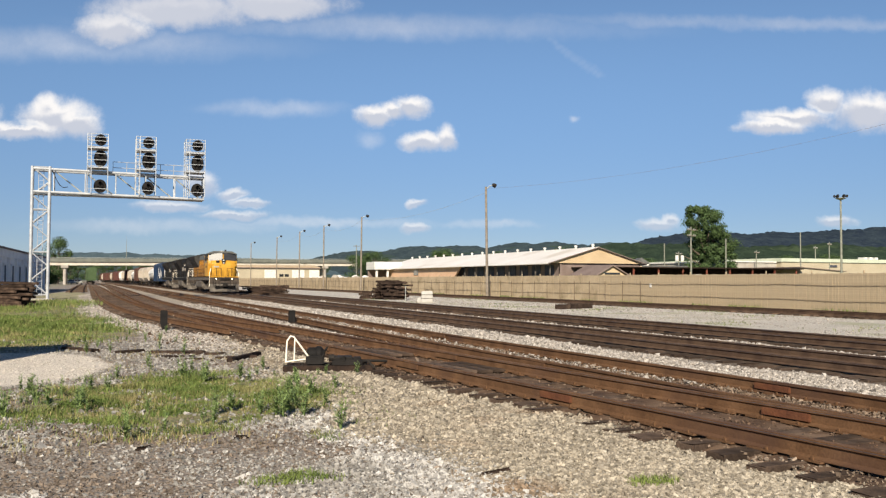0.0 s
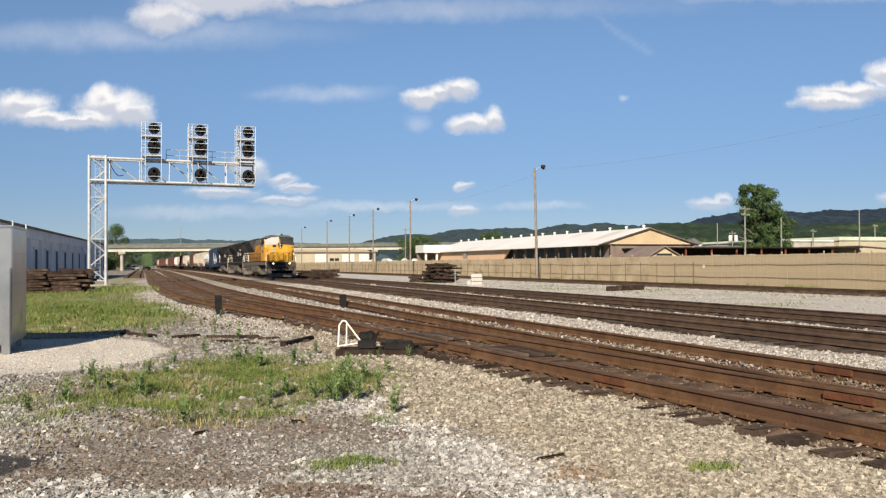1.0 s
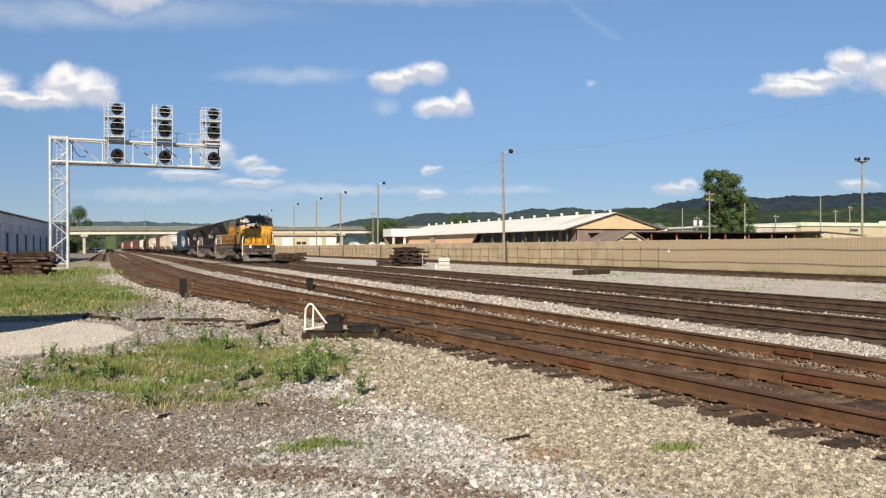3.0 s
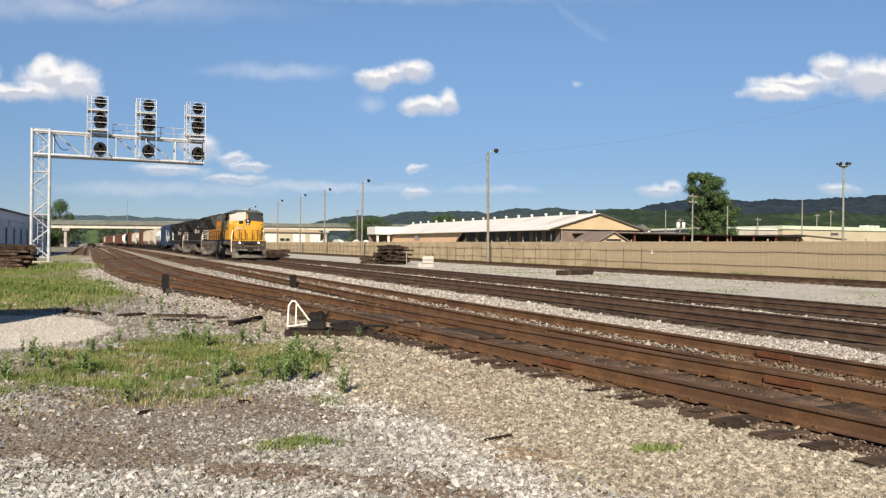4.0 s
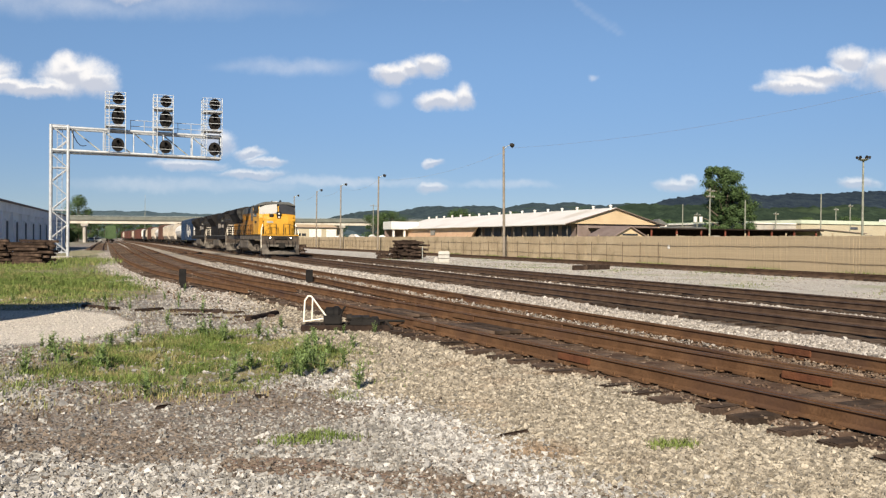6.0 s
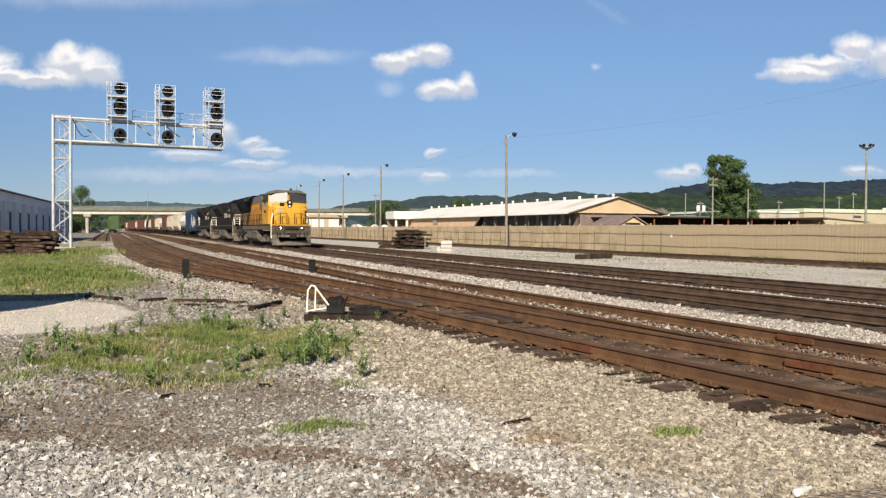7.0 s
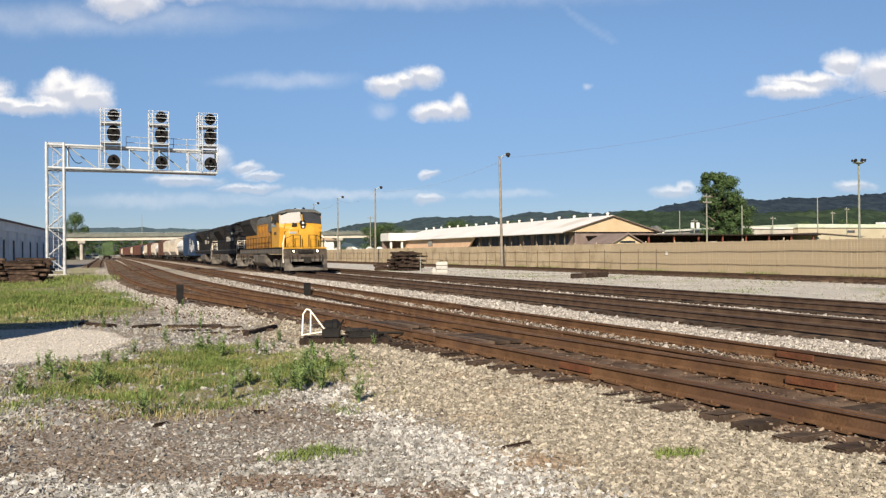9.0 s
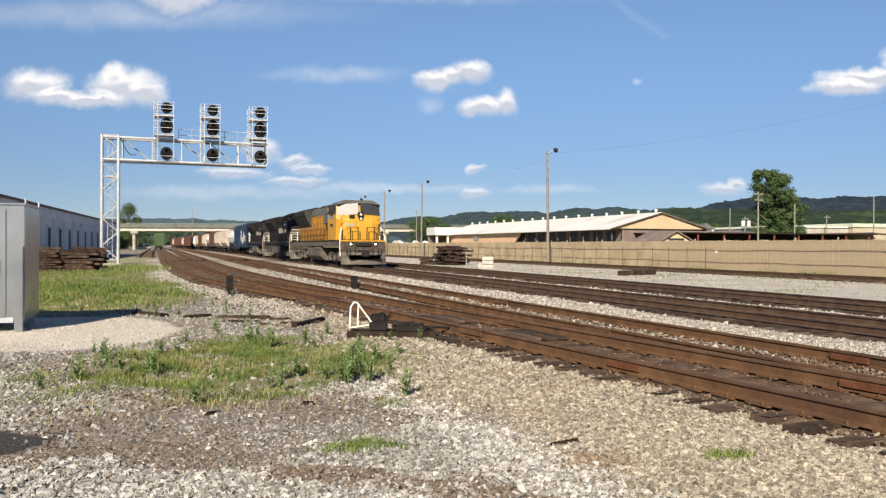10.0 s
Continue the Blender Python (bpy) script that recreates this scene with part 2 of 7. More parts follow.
# haze is put into the M_HILL, M_HILL2 and M_FARHILL tones as blue
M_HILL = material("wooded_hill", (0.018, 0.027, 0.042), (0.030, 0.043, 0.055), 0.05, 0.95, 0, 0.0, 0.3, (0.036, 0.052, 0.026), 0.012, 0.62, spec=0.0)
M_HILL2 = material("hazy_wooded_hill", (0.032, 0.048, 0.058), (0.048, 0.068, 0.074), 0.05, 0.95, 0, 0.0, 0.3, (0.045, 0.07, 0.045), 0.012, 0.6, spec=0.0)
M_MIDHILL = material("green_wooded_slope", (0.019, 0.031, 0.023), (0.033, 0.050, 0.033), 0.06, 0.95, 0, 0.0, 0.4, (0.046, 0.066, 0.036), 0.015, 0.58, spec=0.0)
M_FARHILL = material("haze_blue_far_hill", (0.055, 0.085, 0.10), (0.075, 0.11, 0.12), 0.02, 0.95, 0, 0.0, 0.1)

M_SCREEN = material("dusty_windscreen", (0.03, 0.032, 0.035), (0.045, 0.046, 0.05), 1, 0.37, 0, 0, 10, coat=0.0, spec=0.31)
M_RAILD = material("dark_rail", (0.070, 0.043, 0.030), (0.117, 0.075, 0.050), 3, 0.75, 0.1, 0.3, 40)
M_STRAW = material("straw_grass", (0.25, 0.205, 0.10), (0.33, 0.275, 0.14), 2, 0.8, 0, 0, 10, (0.16, 0.19, 0.06), 2.0, 0.52, "island")
M_PILOT = material("grimy_pilot", (0.040, 0.031, 0.025), (0.085, 0.068, 0.055), 3, 0.85, 0, 0.2, 25, (0.09, 0.068, 0.05), 2.2, 0.56, spec=0.2)
M_TARTIE = material("tarred_bearer", (0.014, 0.010, 0.009), (0.040, 0.026, 0.019), 6, 0.9, 0, 0.5, 40)

# ---- mesh kit ----
class Shape:
    """Collects vertices and faces of one mesh."""

    def __init__(self):
        self.v, self.f = [], []

    def add(self, verts, faces):
        k = len(self.v)
        self.v += [tuple(p) for p in verts]
        self.f += [tuple(i + k for i in f) for f in faces]
        return self

    def box(self, x0, x1, y0, y1, z0, z1, turn=None):
        p = [Vector((x, y, z)) for z in (z0, z1) for y in (y0, y1) for x in (x0, x1)]
        if turn is not None:
            p = [turn @ q for q in p]
        return self.add(p, [(0, 2, 3, 1), (4, 5, 7, 6), (0, 1, 5, 4), (1, 3, 7, 5), (3, 2, 6, 7), (2, 0, 4, 6)])

    def tube(self, a, b, r, n=8, r2=None):
        a, b = Vector(a), Vector(b)
        d = (b - a).normalized()
        s = d.orthogonal().normalized()
        t = d.cross(s)
        r2 = r if r2 is None else r2
        ring = [(math.cos(2 * math.pi * i / n), math.sin(2 * math.pi * i / n)) for i in range(n)]
        p = [a + (s * c + t * e) * r for c, e in ring] + [b + (s * c + t * e) * r2 for c, e in ring]
        f = [(i, (i + 1) % n, n + (i + 1) % n, n + i) for i in range(n)]
        return self.add(p, f + [tuple(range(n))[::-1], tuple(range(n, 2 * n))])

    def path(self, points, r, n=6):
        """One bent tube through the points."""
        pts = [Vector(p) for p in points]
        v, s = [], None
        for i, p in enumerate(pts):
            d = ((pts[i] - pts[i - 1]).normalized() if i else Vector()) + ((pts[i + 1] - pts[i]).normalized() if i + 1 < len(pts) else Vector())
            d = d.normalized() if d.length > 1e-6 else (pts[i] - pts[i - 1]).normalized()
            s = d.orthogonal() if s is None else s - d * s.dot(d)
            s = s.normalized() if s.length > 1e-6 else d.orthogonal().normalized()
            e = d.cross(s)
            v += [p + (s * math.cos(2 * math.pi * k / n) + e * math.sin(2 * math.pi * k / n)) * r for k in range(n)]
        f = [(i * n + k, i * n + (k + 1) % n, (i + 1) * n + (k + 1) % n, (i + 1) * n + k) for i in range(len(pts) - 1) for k in range(n)]
        return self.add(v, f + [tuple(range(n))[::-1], tuple(range((len(pts) - 1) * n, len(pts) * n))])

    def extrude(self, profile, y0, y1):
        """A closed profile of (x, z), swept from y0 to y1."""
        n = len(profile)
        p = [(x, y0, z) for x, z in profile] + [(x, y1, z) for x, z in profile]
        f = [(i, (i + 1) % n, n + (i + 1) % n, n + i) for i in range(n)]
        return self.add(p, f + [tuple(range(n))[::-1], tuple(range(n, 2 * n))])

    def side(self, profile, x0, x1):
        """A closed profile of (y, z), swept from x0 to x1."""
        n = len(profile)
        p = [(x0, y, z) for y, z in profile] + [(x1, y, z) for y, z in profile]
        f = [(i, (i + 1) % n, n + (i + 1) % n, n + i) for i in range(n)]
        return self.add(p, f + [tuple(range(n))[::-1], tuple(range(n, 2 * n))])

    def lathe(self, rings, a=(0, 0, 0), axis="y", n=20):
        """Rings of (distance along the axis, radius)."""
        p = []
        for s, r in rings:
            for i in range(n):
                c, e = r * math.cos(2 * math.pi * i / n), r * math.sin(2 * math.pi * i / n)
                q = {"y": (c, s, e), "x": (s, c, e), "z": (c, e, s)}[axis]
                p.append((q[0] + a[0], q[1] + a[1], q[2] + a[2]))
        f = []
        for k in range(len(rings) - 1):
            for i in range(n):
                j = (i + 1) % n
                f.append((k * n + i, k * n + j, (k + 1) * n + j, (k + 1) * n + i))
        f += [tuple(range(n))[::-1], tuple(range((len(rings) - 1) * n, len(rings) * n))]
        return self.add(p, f)

    def mesh(self, name, mat, bevel=0.0, smooth=False):
        me = bpy.data.meshes.new(name)
        me.from_pydata(self.v, [], self.f)
        bm = bmesh.new()
        bm.from_mesh(me)
        bmesh.ops.recalc_face_normals(bm, faces=bm.faces)
        if bevel:
            edges = [e for e in bm.edges if len(e.link_faces) == 2 and e.calc_face_angle(0) > 0.5]
            bmesh.ops.bevel(bm, geom=edges, offset=bevel, segments=2, affect="EDGES", clamp_overlap=True)
        bm.to_mesh(me)
        bm.free()
        if smooth:
            me.shade_smooth()
            me.set_sharp_from_angle(angle=0.7)
        me.materials.append(mat)
        return me


def part(name, shape, mat, parent=None, label="", bevel=0.0, smooth=False, at=None):
    ob = new(name, shape.mesh(name, mat, bevel, smooth))
    ob.parent = parent
    if at is not None:
        ob.matrix_basis = at
    return tagged(ob, label)


def thing(name, label, category, m=None, group="", kind=""):
    ob = new(name)
    ob.empty_display_size = 0.3
    if m is not None:
        ob.matrix_basis = m
    return tagged(ob, label, category, group, kind)


def one(name, shape, mat, label, category, m=None, group="", kind="", bevel=0.0, smooth=False):
    ob = new(name, shape.mesh(name, mat, bevel, smooth))
    if m is not None:
        ob.matrix_basis = m
    return tagged(ob, label, category, group, kind)


def raw(name, verts, faces, mat, flat=True):
    """A mesh from arrays: vertices (n, 3) and triangles (m, 3)."""
    me = bpy.data.meshes.new(name)
    me.vertices.add(len(verts))
    me.vertices.foreach_set("co", np.asarray(verts, np.float32).ravel())
    me.loops.add(len(faces) * 3)
    me.loops.foreach_set("vertex_index", np.asarray(faces, np.int32).ravel())
    me.polygons.add(len(faces))
    me.polygons.foreach_set("loop_start", np.arange(0, len(faces) * 3, 3, dtype=np.int32))
    me.update(calc_edges=True)
    if flat:
        me.shade_flat()
    me.materials.append(mat)
    return new(name, me)


rng = np.random.default_rng(5)


# ---- ground ----
def ground_material():
    m = bpy.data.materials.new("yard_ground")
    m.use_nodes = True
    n, l = m.node_tree.nodes, m.node_tree.links
    p = n["Principled BSDF"]
    co = n.new("ShaderNodeTexCoord").outputs["Object"]

    def noise_of(s, detail=6, rough=0.6):
        t = n.new("ShaderNodeTexNoise")
        t.inputs["Scale"].default_value, t.inputs["Detail"].default_value, t.inputs["Roughness"].default_value = s, detail, rough
        l.new(co, t.inputs["Vector"])
        return t

    def calc(op, a, b=0.0):
        k = n.new("ShaderNodeMath")
        k.operation = op
        for i, v in enumerate((a, b)):
            if isinstance(v, (int, float)):
                k.inputs[i].default_value = v
            else:
                l.new(v, k.inputs[i])
        return k.outputs[0]

    def ramp(f, x, y, to=1.0):
        k = n.new("ShaderNodeMapRange")
        k.interpolation_type = "SMOOTHSTEP"
        l.new(f, k.inputs[0])
        k.inputs[1].default_value, k.inputs[2].default_value, k.inputs[4].default_value = x, y, to
        return k.outputs[0]

    def blend(f, x, y, mode="MIX"):
        k = n.new("ShaderNodeMix")
        k.data_type, k.blend_type = "RGBA", mode
        for s, v in ((0, f), (6, x), (7, y)):
            if isinstance(v, (int, float)):
                k.inputs[s].default_value = v
            elif isinstance(v, tuple):
                k.inputs[s].default_value = (*v, 1)
            else:
                l.new(v, k.inputs[s])
        return k.outputs[2]

    warp = n.new("ShaderNodeVectorMath")
    warp.operation = "MULTIPLY_ADD"
    l.new(noise_of(0.9, 5).outputs["Color"], warp.inputs[0])
    warp.inputs[1].default_value = (1.6, 1.6, 0)
    shift = n.new("ShaderNodeVectorMath")
    shift.operation = "SUBTRACT"
    l.new(co, shift.inputs[0])
    shift.inputs[1].default_value = (0.8, 0.8, 0)
    l.new(shift.outputs[0], warp.inputs[2])
    sep = n.new("ShaderNodeSeparateXYZ")
    l.new(warp.outputs[0], sep.inputs[0])
    wx, wy = sep.outputs[0], sep.outputs[1]

    def oval(x, y, rx, ry, edge=0.35):
        a = calc("POWER", calc("ABSOLUTE", calc("DIVIDE", calc("SUBTRACT", wx, x), rx)), 2)
        b = calc("POWER", calc("ABSOLUTE", calc("DIVIDE", calc("SUBTRACT", wy, y), ry)), 2)
        return calc("SUBTRACT", 1.0, ramp(calc("ADD", a, b), 1 - edge, 1 + edge))

    grit = n.new("ShaderNodeTexVoronoi")
    grit.inputs["Scale"].default_value = 26
    l.new(co, grit.inputs["Vector"])
    stones = blend(ramp(grit.outputs["Color"], 0.2, 0.8), (0.15, 0.13, 0.11), (0.29, 0.268, 0.24))
    col = blend(ramp(noise_of(0.5, 7).outputs["Fac"], 0.42, 0.62), stones, blend(0.65, stones, (0.19, 0.13, 0.088)))
    # warm ballast in front of the nearest track, brown dirt before it
    tan = blend(ramp(grit.outputs["Color"], 0.2, 0.8), (0.145, 0.113, 0.080), (0.29, 0.245, 0.185))
    col = blend(ramp(wx, 2.5, 3.2), col, tan)
    col = blend(calc("MULTIPLY", oval(0.6, 8.3, 1.8, 1.5), 0.85), col, blend(0.6, stones, (0.185, 0.142, 0.106)))
    for x, y, rx, ry in ((1.15, 6.25, 0.5, 0.4), (1.75, 5.75, 0.5, 0.4), (2.3, 5.25, 0.45, 0.4)):
        col = blend(calc("MULTIPLY", oval(x, y, rx, ry), 0.75), col, (0.19, 0.115, 0.075))
    # under the grass
    for x, y, rx, ry in ((1.1, 12.7, 2.1, 2.6), (-4.0, 33.0, 5.2, 11.5), (-6, 52, 6, 8)):
        col = blend(calc("MULTIPLY", oval(x, y, rx, ry), 0.8), col, blend(ramp(noise_of(1.2).outputs["Fac"], 0.4, 0.6), (0.12, 0.13, 0.035), (0.22, 0.19, 0.075)))
    # pale gravel strip beside the siding, dry trodden earth near the mast
    strip = blend(ramp(grit.outputs["Color"], 0.2, 0.8), (0.34, 0.295, 0.25), (0.56, 0.515, 0.46))
    for x, y, rx, ry in ((2.2, 26, 1.1, 7), (1.2, 40, 1.5, 9), (0.3, 60, 1.3, 15), (-0.5, 88, 1.3, 24)):
        col = blend(calc("MULTIPLY", oval(x, y, rx, ry), 0.6), col, strip)
    col = blend(calc("MULTIPLY", oval(-3.4, 92, 2.2, 32), 0.8), col, blend(ramp(noise_of(0.8).outputs["Fac"], 0.4, 0.6), (0.36, 0.30, 0.19), (0.20, 0.22, 0.09)))
    # crushed stone pad under the cabinet
    pale = blend(ramp(grit.outputs["Color"], 0.2, 0.8), (0.46, 0.415, 0.36), (0.57, 0.52, 0.455))
    col = blend(oval(-2.6, 18.2, 2.9, 3.6, 0.12), col, pale)
    # dark patch: a cast shadow painted into the ground colour
    col = blend(oval(-1.75, 8.1, 0.75, 0.75, 0.15), col, (0.030, 0.025, 0.022))
    far_bed = calc("MULTIPLY", ramp(wy, 45, 62), calc("MULTIPLY", ramp(wx, -0.5, 1.0), calc("SUBTRACT", 1.0, ramp(wx, 19.0, 20.0))))
    col = blend(calc("MULTIPLY", far_bed, ramp(noise_of(0.3, 6).outputs["Fac"], 0.25, 0.55, 0.75)), col, (0.37, 0.315, 0.25))
    # rusty dirt along the tracks, pale stone yard beyond, weeds past the fence
    for x, half, lo_tone, hi_tone in ((8.1, 1.55, (0.10, 0.062, 0.04), (0.21, 0.14, 0.095)), (13.2, 1.5, (0.062, 0.045, 0.034), (0.125, 0.092, 0.068)), (17.9, 1.5, (0.062, 0.045, 0.034), (0.125, 0.092, 0.068)), (33.5, 1.2, (0.10, 0.062, 0.04), (0.22, 0.15, 0.10))):
        d = calc("ABSOLUTE", calc("SUBTRACT", wx, x), 0)
        col = blend(calc("MULTIPLY", calc("SUBTRACT", 1.0, ramp(d, half, half + 0.5)), 0.8), col, blend(ramp(noise_of(1.5).outputs["Fac"], 0.4, 0.6), lo_tone, hi_tone))
    lean = calc("ADD", wx, calc("MULTIPLY", wy, 0.10))
    near_track = calc("MULTIPLY", calc("SUBTRACT", 1.0, ramp(calc("ABSOLUTE", calc("SUBTRACT", lean, 7.45)), 1.1, 1.5)), calc("SUBTRACT", 1.0, ramp(wy, 28, 36)))
    col = blend(calc("MULTIPLY", near_track, 0.85), col, blend(ramp(noise_of(1.5).outputs["Fac"], 0.4, 0.6), (0.11, 0.062, 0.038), (0.20, 0.125, 0.08)))
    yard = blend(ramp(noise_of(0.35, 8).outputs["Fac"], 0.4, 0.65), (0.455, 0.42, 0.372), (0.36, 0.33, 0.277))
    yard = blend(0.35, yard, blend(ramp(grit.outputs["Color"], 0.2, 0.8), (0.25, 0.225, 0.19), (0.72, 0.68, 0.62)))
    col = blend(calc("MULTIPLY", ramp(wx, 19.5, 20.3), 0.95), col, yard)
    col = blend(calc("MULTIPLY", oval(26, 34, 3.5, 30), ramp(noise_of(0.25, 8).outputs["Fac"], 0.52, 0.62, 0.5)), col, (0.20, 0.23, 0.09))
    col = blend(ramp(wx, 37.0, 38.5), col, (0.16, 0.165, 0.075))
    col = blend(ramp(calc("MULTIPLY", wx, -1.0), 7.0, 9.0), col, (0.20, 0.18, 0.13))
    l.new(col, p.inputs["Base Color"])
    p.inputs["Roughness"].default_value = 0.95
    k = n.new("ShaderNodeBump")
    k.inputs["Strength"].default_value, k.inputs["Distance"].default_value = 0.8, 0.03
    l.new(grit.outputs["Distance"], k.inputs["Height"])
    l.new(k.outputs[0], p.inputs["Normal"])
    return m


def spaced(pieces):
    return np.concatenate([np.arange(a, b, s) for a, b, s in pieces] + [[pieces[-1][1]]])


def height_at(x, y):
    """Gentle lumps, a low bank of ballast under the tracks."""
    return 0.025 * np.sin(x * 1.7 + y * 0.6) * np.sin(y * 1.1 - x * 0.4) * np.exp(-((y - 12) / 18) ** 2) - 0.035


gx = spaced([(-3500, -500, 500), (-500, -60, 40), (-60, -12, 4), (-12, 12, 0.3), (12, 60, 3), (60, 500, 40), (500, 3500, 500)])
gy = spaced([(-1500, -100, 200), (-100, 0, 10), (0, 40, 0.3), (40, 100, 4), (100, 600, 50), (600, 4000, 400)])
GX, GY = np.meshgrid(gx, gy)
nx, ny = len(gx), len(gy)
gi = np.arange(nx * ny).reshape(ny, nx)
quads = np.stack([gi[:-1, :-1], gi[:-1, 1:], gi[1:, 1:], gi[1:, :-1]], -1).reshape(-1, 4)
ground = raw("ground", np.stack([GX, GY, height_at(GX, GY)], -1).reshape(-1, 3), np.concatenate([quads[:, [0, 1, 2]], quads[:, [0, 2, 3]]]), ground_material(), False)
tagged(ground, "stony rail yard ground with gravel, brown dirt and worn grass", "ground", kind="structure")


# ---- tracks ----
GAUGE = 1.505
TIE_TOP = 0.03
RAIL_TOP = 0.20
RAIL = [(-0.07, 0.0), (0.07, 0.0), (0.07, 0.012), (0.014, 0.03), (0.014, 0.125), (0.036, 0.14), (0.036, 0.172), (-0.036, 0.172), (-0.036, 0.14), (-0.014, 0.125), (-0.014, 0.03), (-0.07, 0.012)]


def line_of(points, y0, y1, step):
    """A smooth centre line x(y) through a few places."""
    py, pxs = np.array([p[1] for p in points], float), np.array([p[0] for p in points], float)
    ys = np.arange(y0, y1 + step, step)
    fine = np.arange(py[0] - 30, py[-1] + 30, 0.5)
    base = np.interp(fine, py, pxs)
    left, right = (pxs[1] - pxs[0]) / (py[1] - py[0]), (pxs[-1] - pxs[-2]) / (py[-1] - py[-2])
    base = np.where(fine < py[0], pxs[0] + (fine - py[0]) * left, base)
    base = np.where(fine > py[-1], pxs[-1] + (fine - py[-1]) * right, base)
    kernel = np.exp(-(np.arange(-24, 25) / 10.0) ** 2)
    soft = np.convolve(base, kernel / kernel.sum(), "same")
    ok = (fine > fine[0] + 12.5) & (fine < fine[-1] - 12.5)
    xs = np.interp(ys, fine[ok], soft[ok])
    xs = np.where(ys > fine[ok][-1], soft[ok][-1] + (ys - fine[ok][-1]) * right, xs)
    return ys, xs


def sweep(ys, xs, off, profile, z):
    n, s = len(profile), Shape()
    tx = np.gradient(xs, ys)
    p = []
    for x, y, t in zip(xs, ys, tx):
        k = 1 / math.hypot(1, t)
        for a, b in profile:
            p.append((x + (off + a) * k, y - (off + a) * t * k, z + b))
    f = []
    for i in range(len(ys) - 1):
        for j in range(n):
            jj = (j + 1) % n
            f.append((i * n + j, i * n + jj, (i + 1) * n + jj, (i + 1) * n + j))
    f += [tuple(range(n))[::-1], tuple(range((len(ys) - 1) * n, len(ys) * n))]
    return s.add(p, f)


tie_mesh = []
for k in range(4):
    r = random.Random(k)
    s = Shape().box(-1.3, 1.3, -0.115, 0.115, -0.16, 0.0)
    me = s.mesh("tie", M_TIE, 0.012)
    for v in me.vertices:
        v.co += Vector((r.uniform(-0.03, 0.03), r.uniform(-0.012, 0.012), r.uniform(-0.012, 0.006)))
    tie_mesh.append(me)
plate = Shape().box(-0.10, 0.10, -0.18, 0.18, 0.0, 0.018).box(-0.09, -0.075, -0.09, -0.06, 0.018, 0.05).box(0.075, 0.09, 0.06, 0.09, 0.018, 0.05).mesh("tie_plate", M_RAIL)


def track(label, points, y0, y1, near, tie_from=0.0, head=M_RAILTOP2, lift=0.0, web=M_RAIL):
    """Rails on ties along x(y); ties up to the distance `near` are single pieces, the rest one mesh."""
    root = thing("railway_track", label, "railway track", kind="structure")
    ys, xs = line_of(points, y0, y1, 1.5)
    for off in (-GAUGE / 2, GAUGE / 2):
        rail = part("rail", sweep(ys, xs, off, RAIL, TIE_TOP + 0.012 + lift), web, root)
        part("rail_head", sweep(ys, xs, off, [(-0.037, 0), (0.037, 0), (0.034, 0.012), (-0.034, 0.012)], RAIL_TOP + lift - 0.006), head, rail, "worn running surface")
    rr = random.Random(len(label))
    rest = Shape()
    for y in np.arange(max(y0, tie_from), y1, 0.52):
        y = y + rr.uniform(-0.05, 0.05)
        x = float(np.interp(y, ys, xs))
        a = -math.degrees(math.atan(float(np.interp(y, ys, np.gradient(xs, ys))))) + rr.uniform(-1.5, 1.5)
        m = pose(x + rr.uniform(-0.08, 0.08), y, TIE_TOP + lift + rr.uniform(-0.03, 0.008), rr.uniform(-1, 1), 0, a)
        if y < near:
            tie = new("tie", tie_mesh[rr.randrange(4)])
            tie.parent, tie.matrix_basis = root, m
        elif y < 260:
            rest.box(-1.3, 1.3, -0.115, 0.115, -0.16, 0.0, m)
    if rest.v:
        tagged(part("far_ties", rest, M_TIES, root, "rows of weathered ties"), kind="stuff")
    return ys, xs


LINE_1 = [(7.9, -8), (6.87, 6), (6.37, 10), (5.86, 15), (5.40, 20), (4.88, 25), (4.42, 31), (4.0, 37), (3.65, 46), (3.25, 61), (3.15, 100), (2.8, 200), (1.4, 300), (-1.2, 400)]
LINE_0 = [(4.5, 25), (3.65, 30.5), (2.95, 34.5), (2.2, 41), (1.55, 53), (1.05, 70), (0.7, 90), (0.05, 150), (-1.3, 255), (-3.6, 360)]
LINE_2 = [(8.5, -8), (8.3, 10), (7.95, 22), (7.85, 35), (7.7, 50), (7.45, 75), (7.1, 150), (6.3, 230), (4.6, 320), (2.6, 400)]
LINE_3 = [(13.2, -20), (13.2, 120), (12.9, 180), (11.6, 260), (9.2, 345), (6.8, 420), (3.8, 500), (0.3, 580)]
LINE_4 = [(17.8, -20), (17.9, 40), (18.1, 120), (17.8, 180), (16.4, 260), (14.0, 345), (11.6, 420)]
LINE_5 = [(33.6, -20), (33.6, 150)]
T1 = track("rusty main track with shiny inner rail on cracked wooden ties", LINE_1, -4, 420, 40, 2, M_RAILTOP)
T0 = track("rusty diverging siding track on brown ties", LINE_0, 26, 480, 34, 28)
T2 = track("rusty straight track with pale stones between the ties", LINE_2, -4, 420, 45, 4)
T3 = track("dark main track that carries the freight train", LINE_3, -10, 700, 30, 6, M_RAILTOP, web=M_RAILD)
T4 = track("dark parallel main track on brown ties", LINE_4, -10, 500, 30, 12, M_RAILTOP, web=M_RAILD)
T5 = track("rusty spur track beside the tan fence", LINE_5, -10, 220, 22, 20, web=M_RAILD)



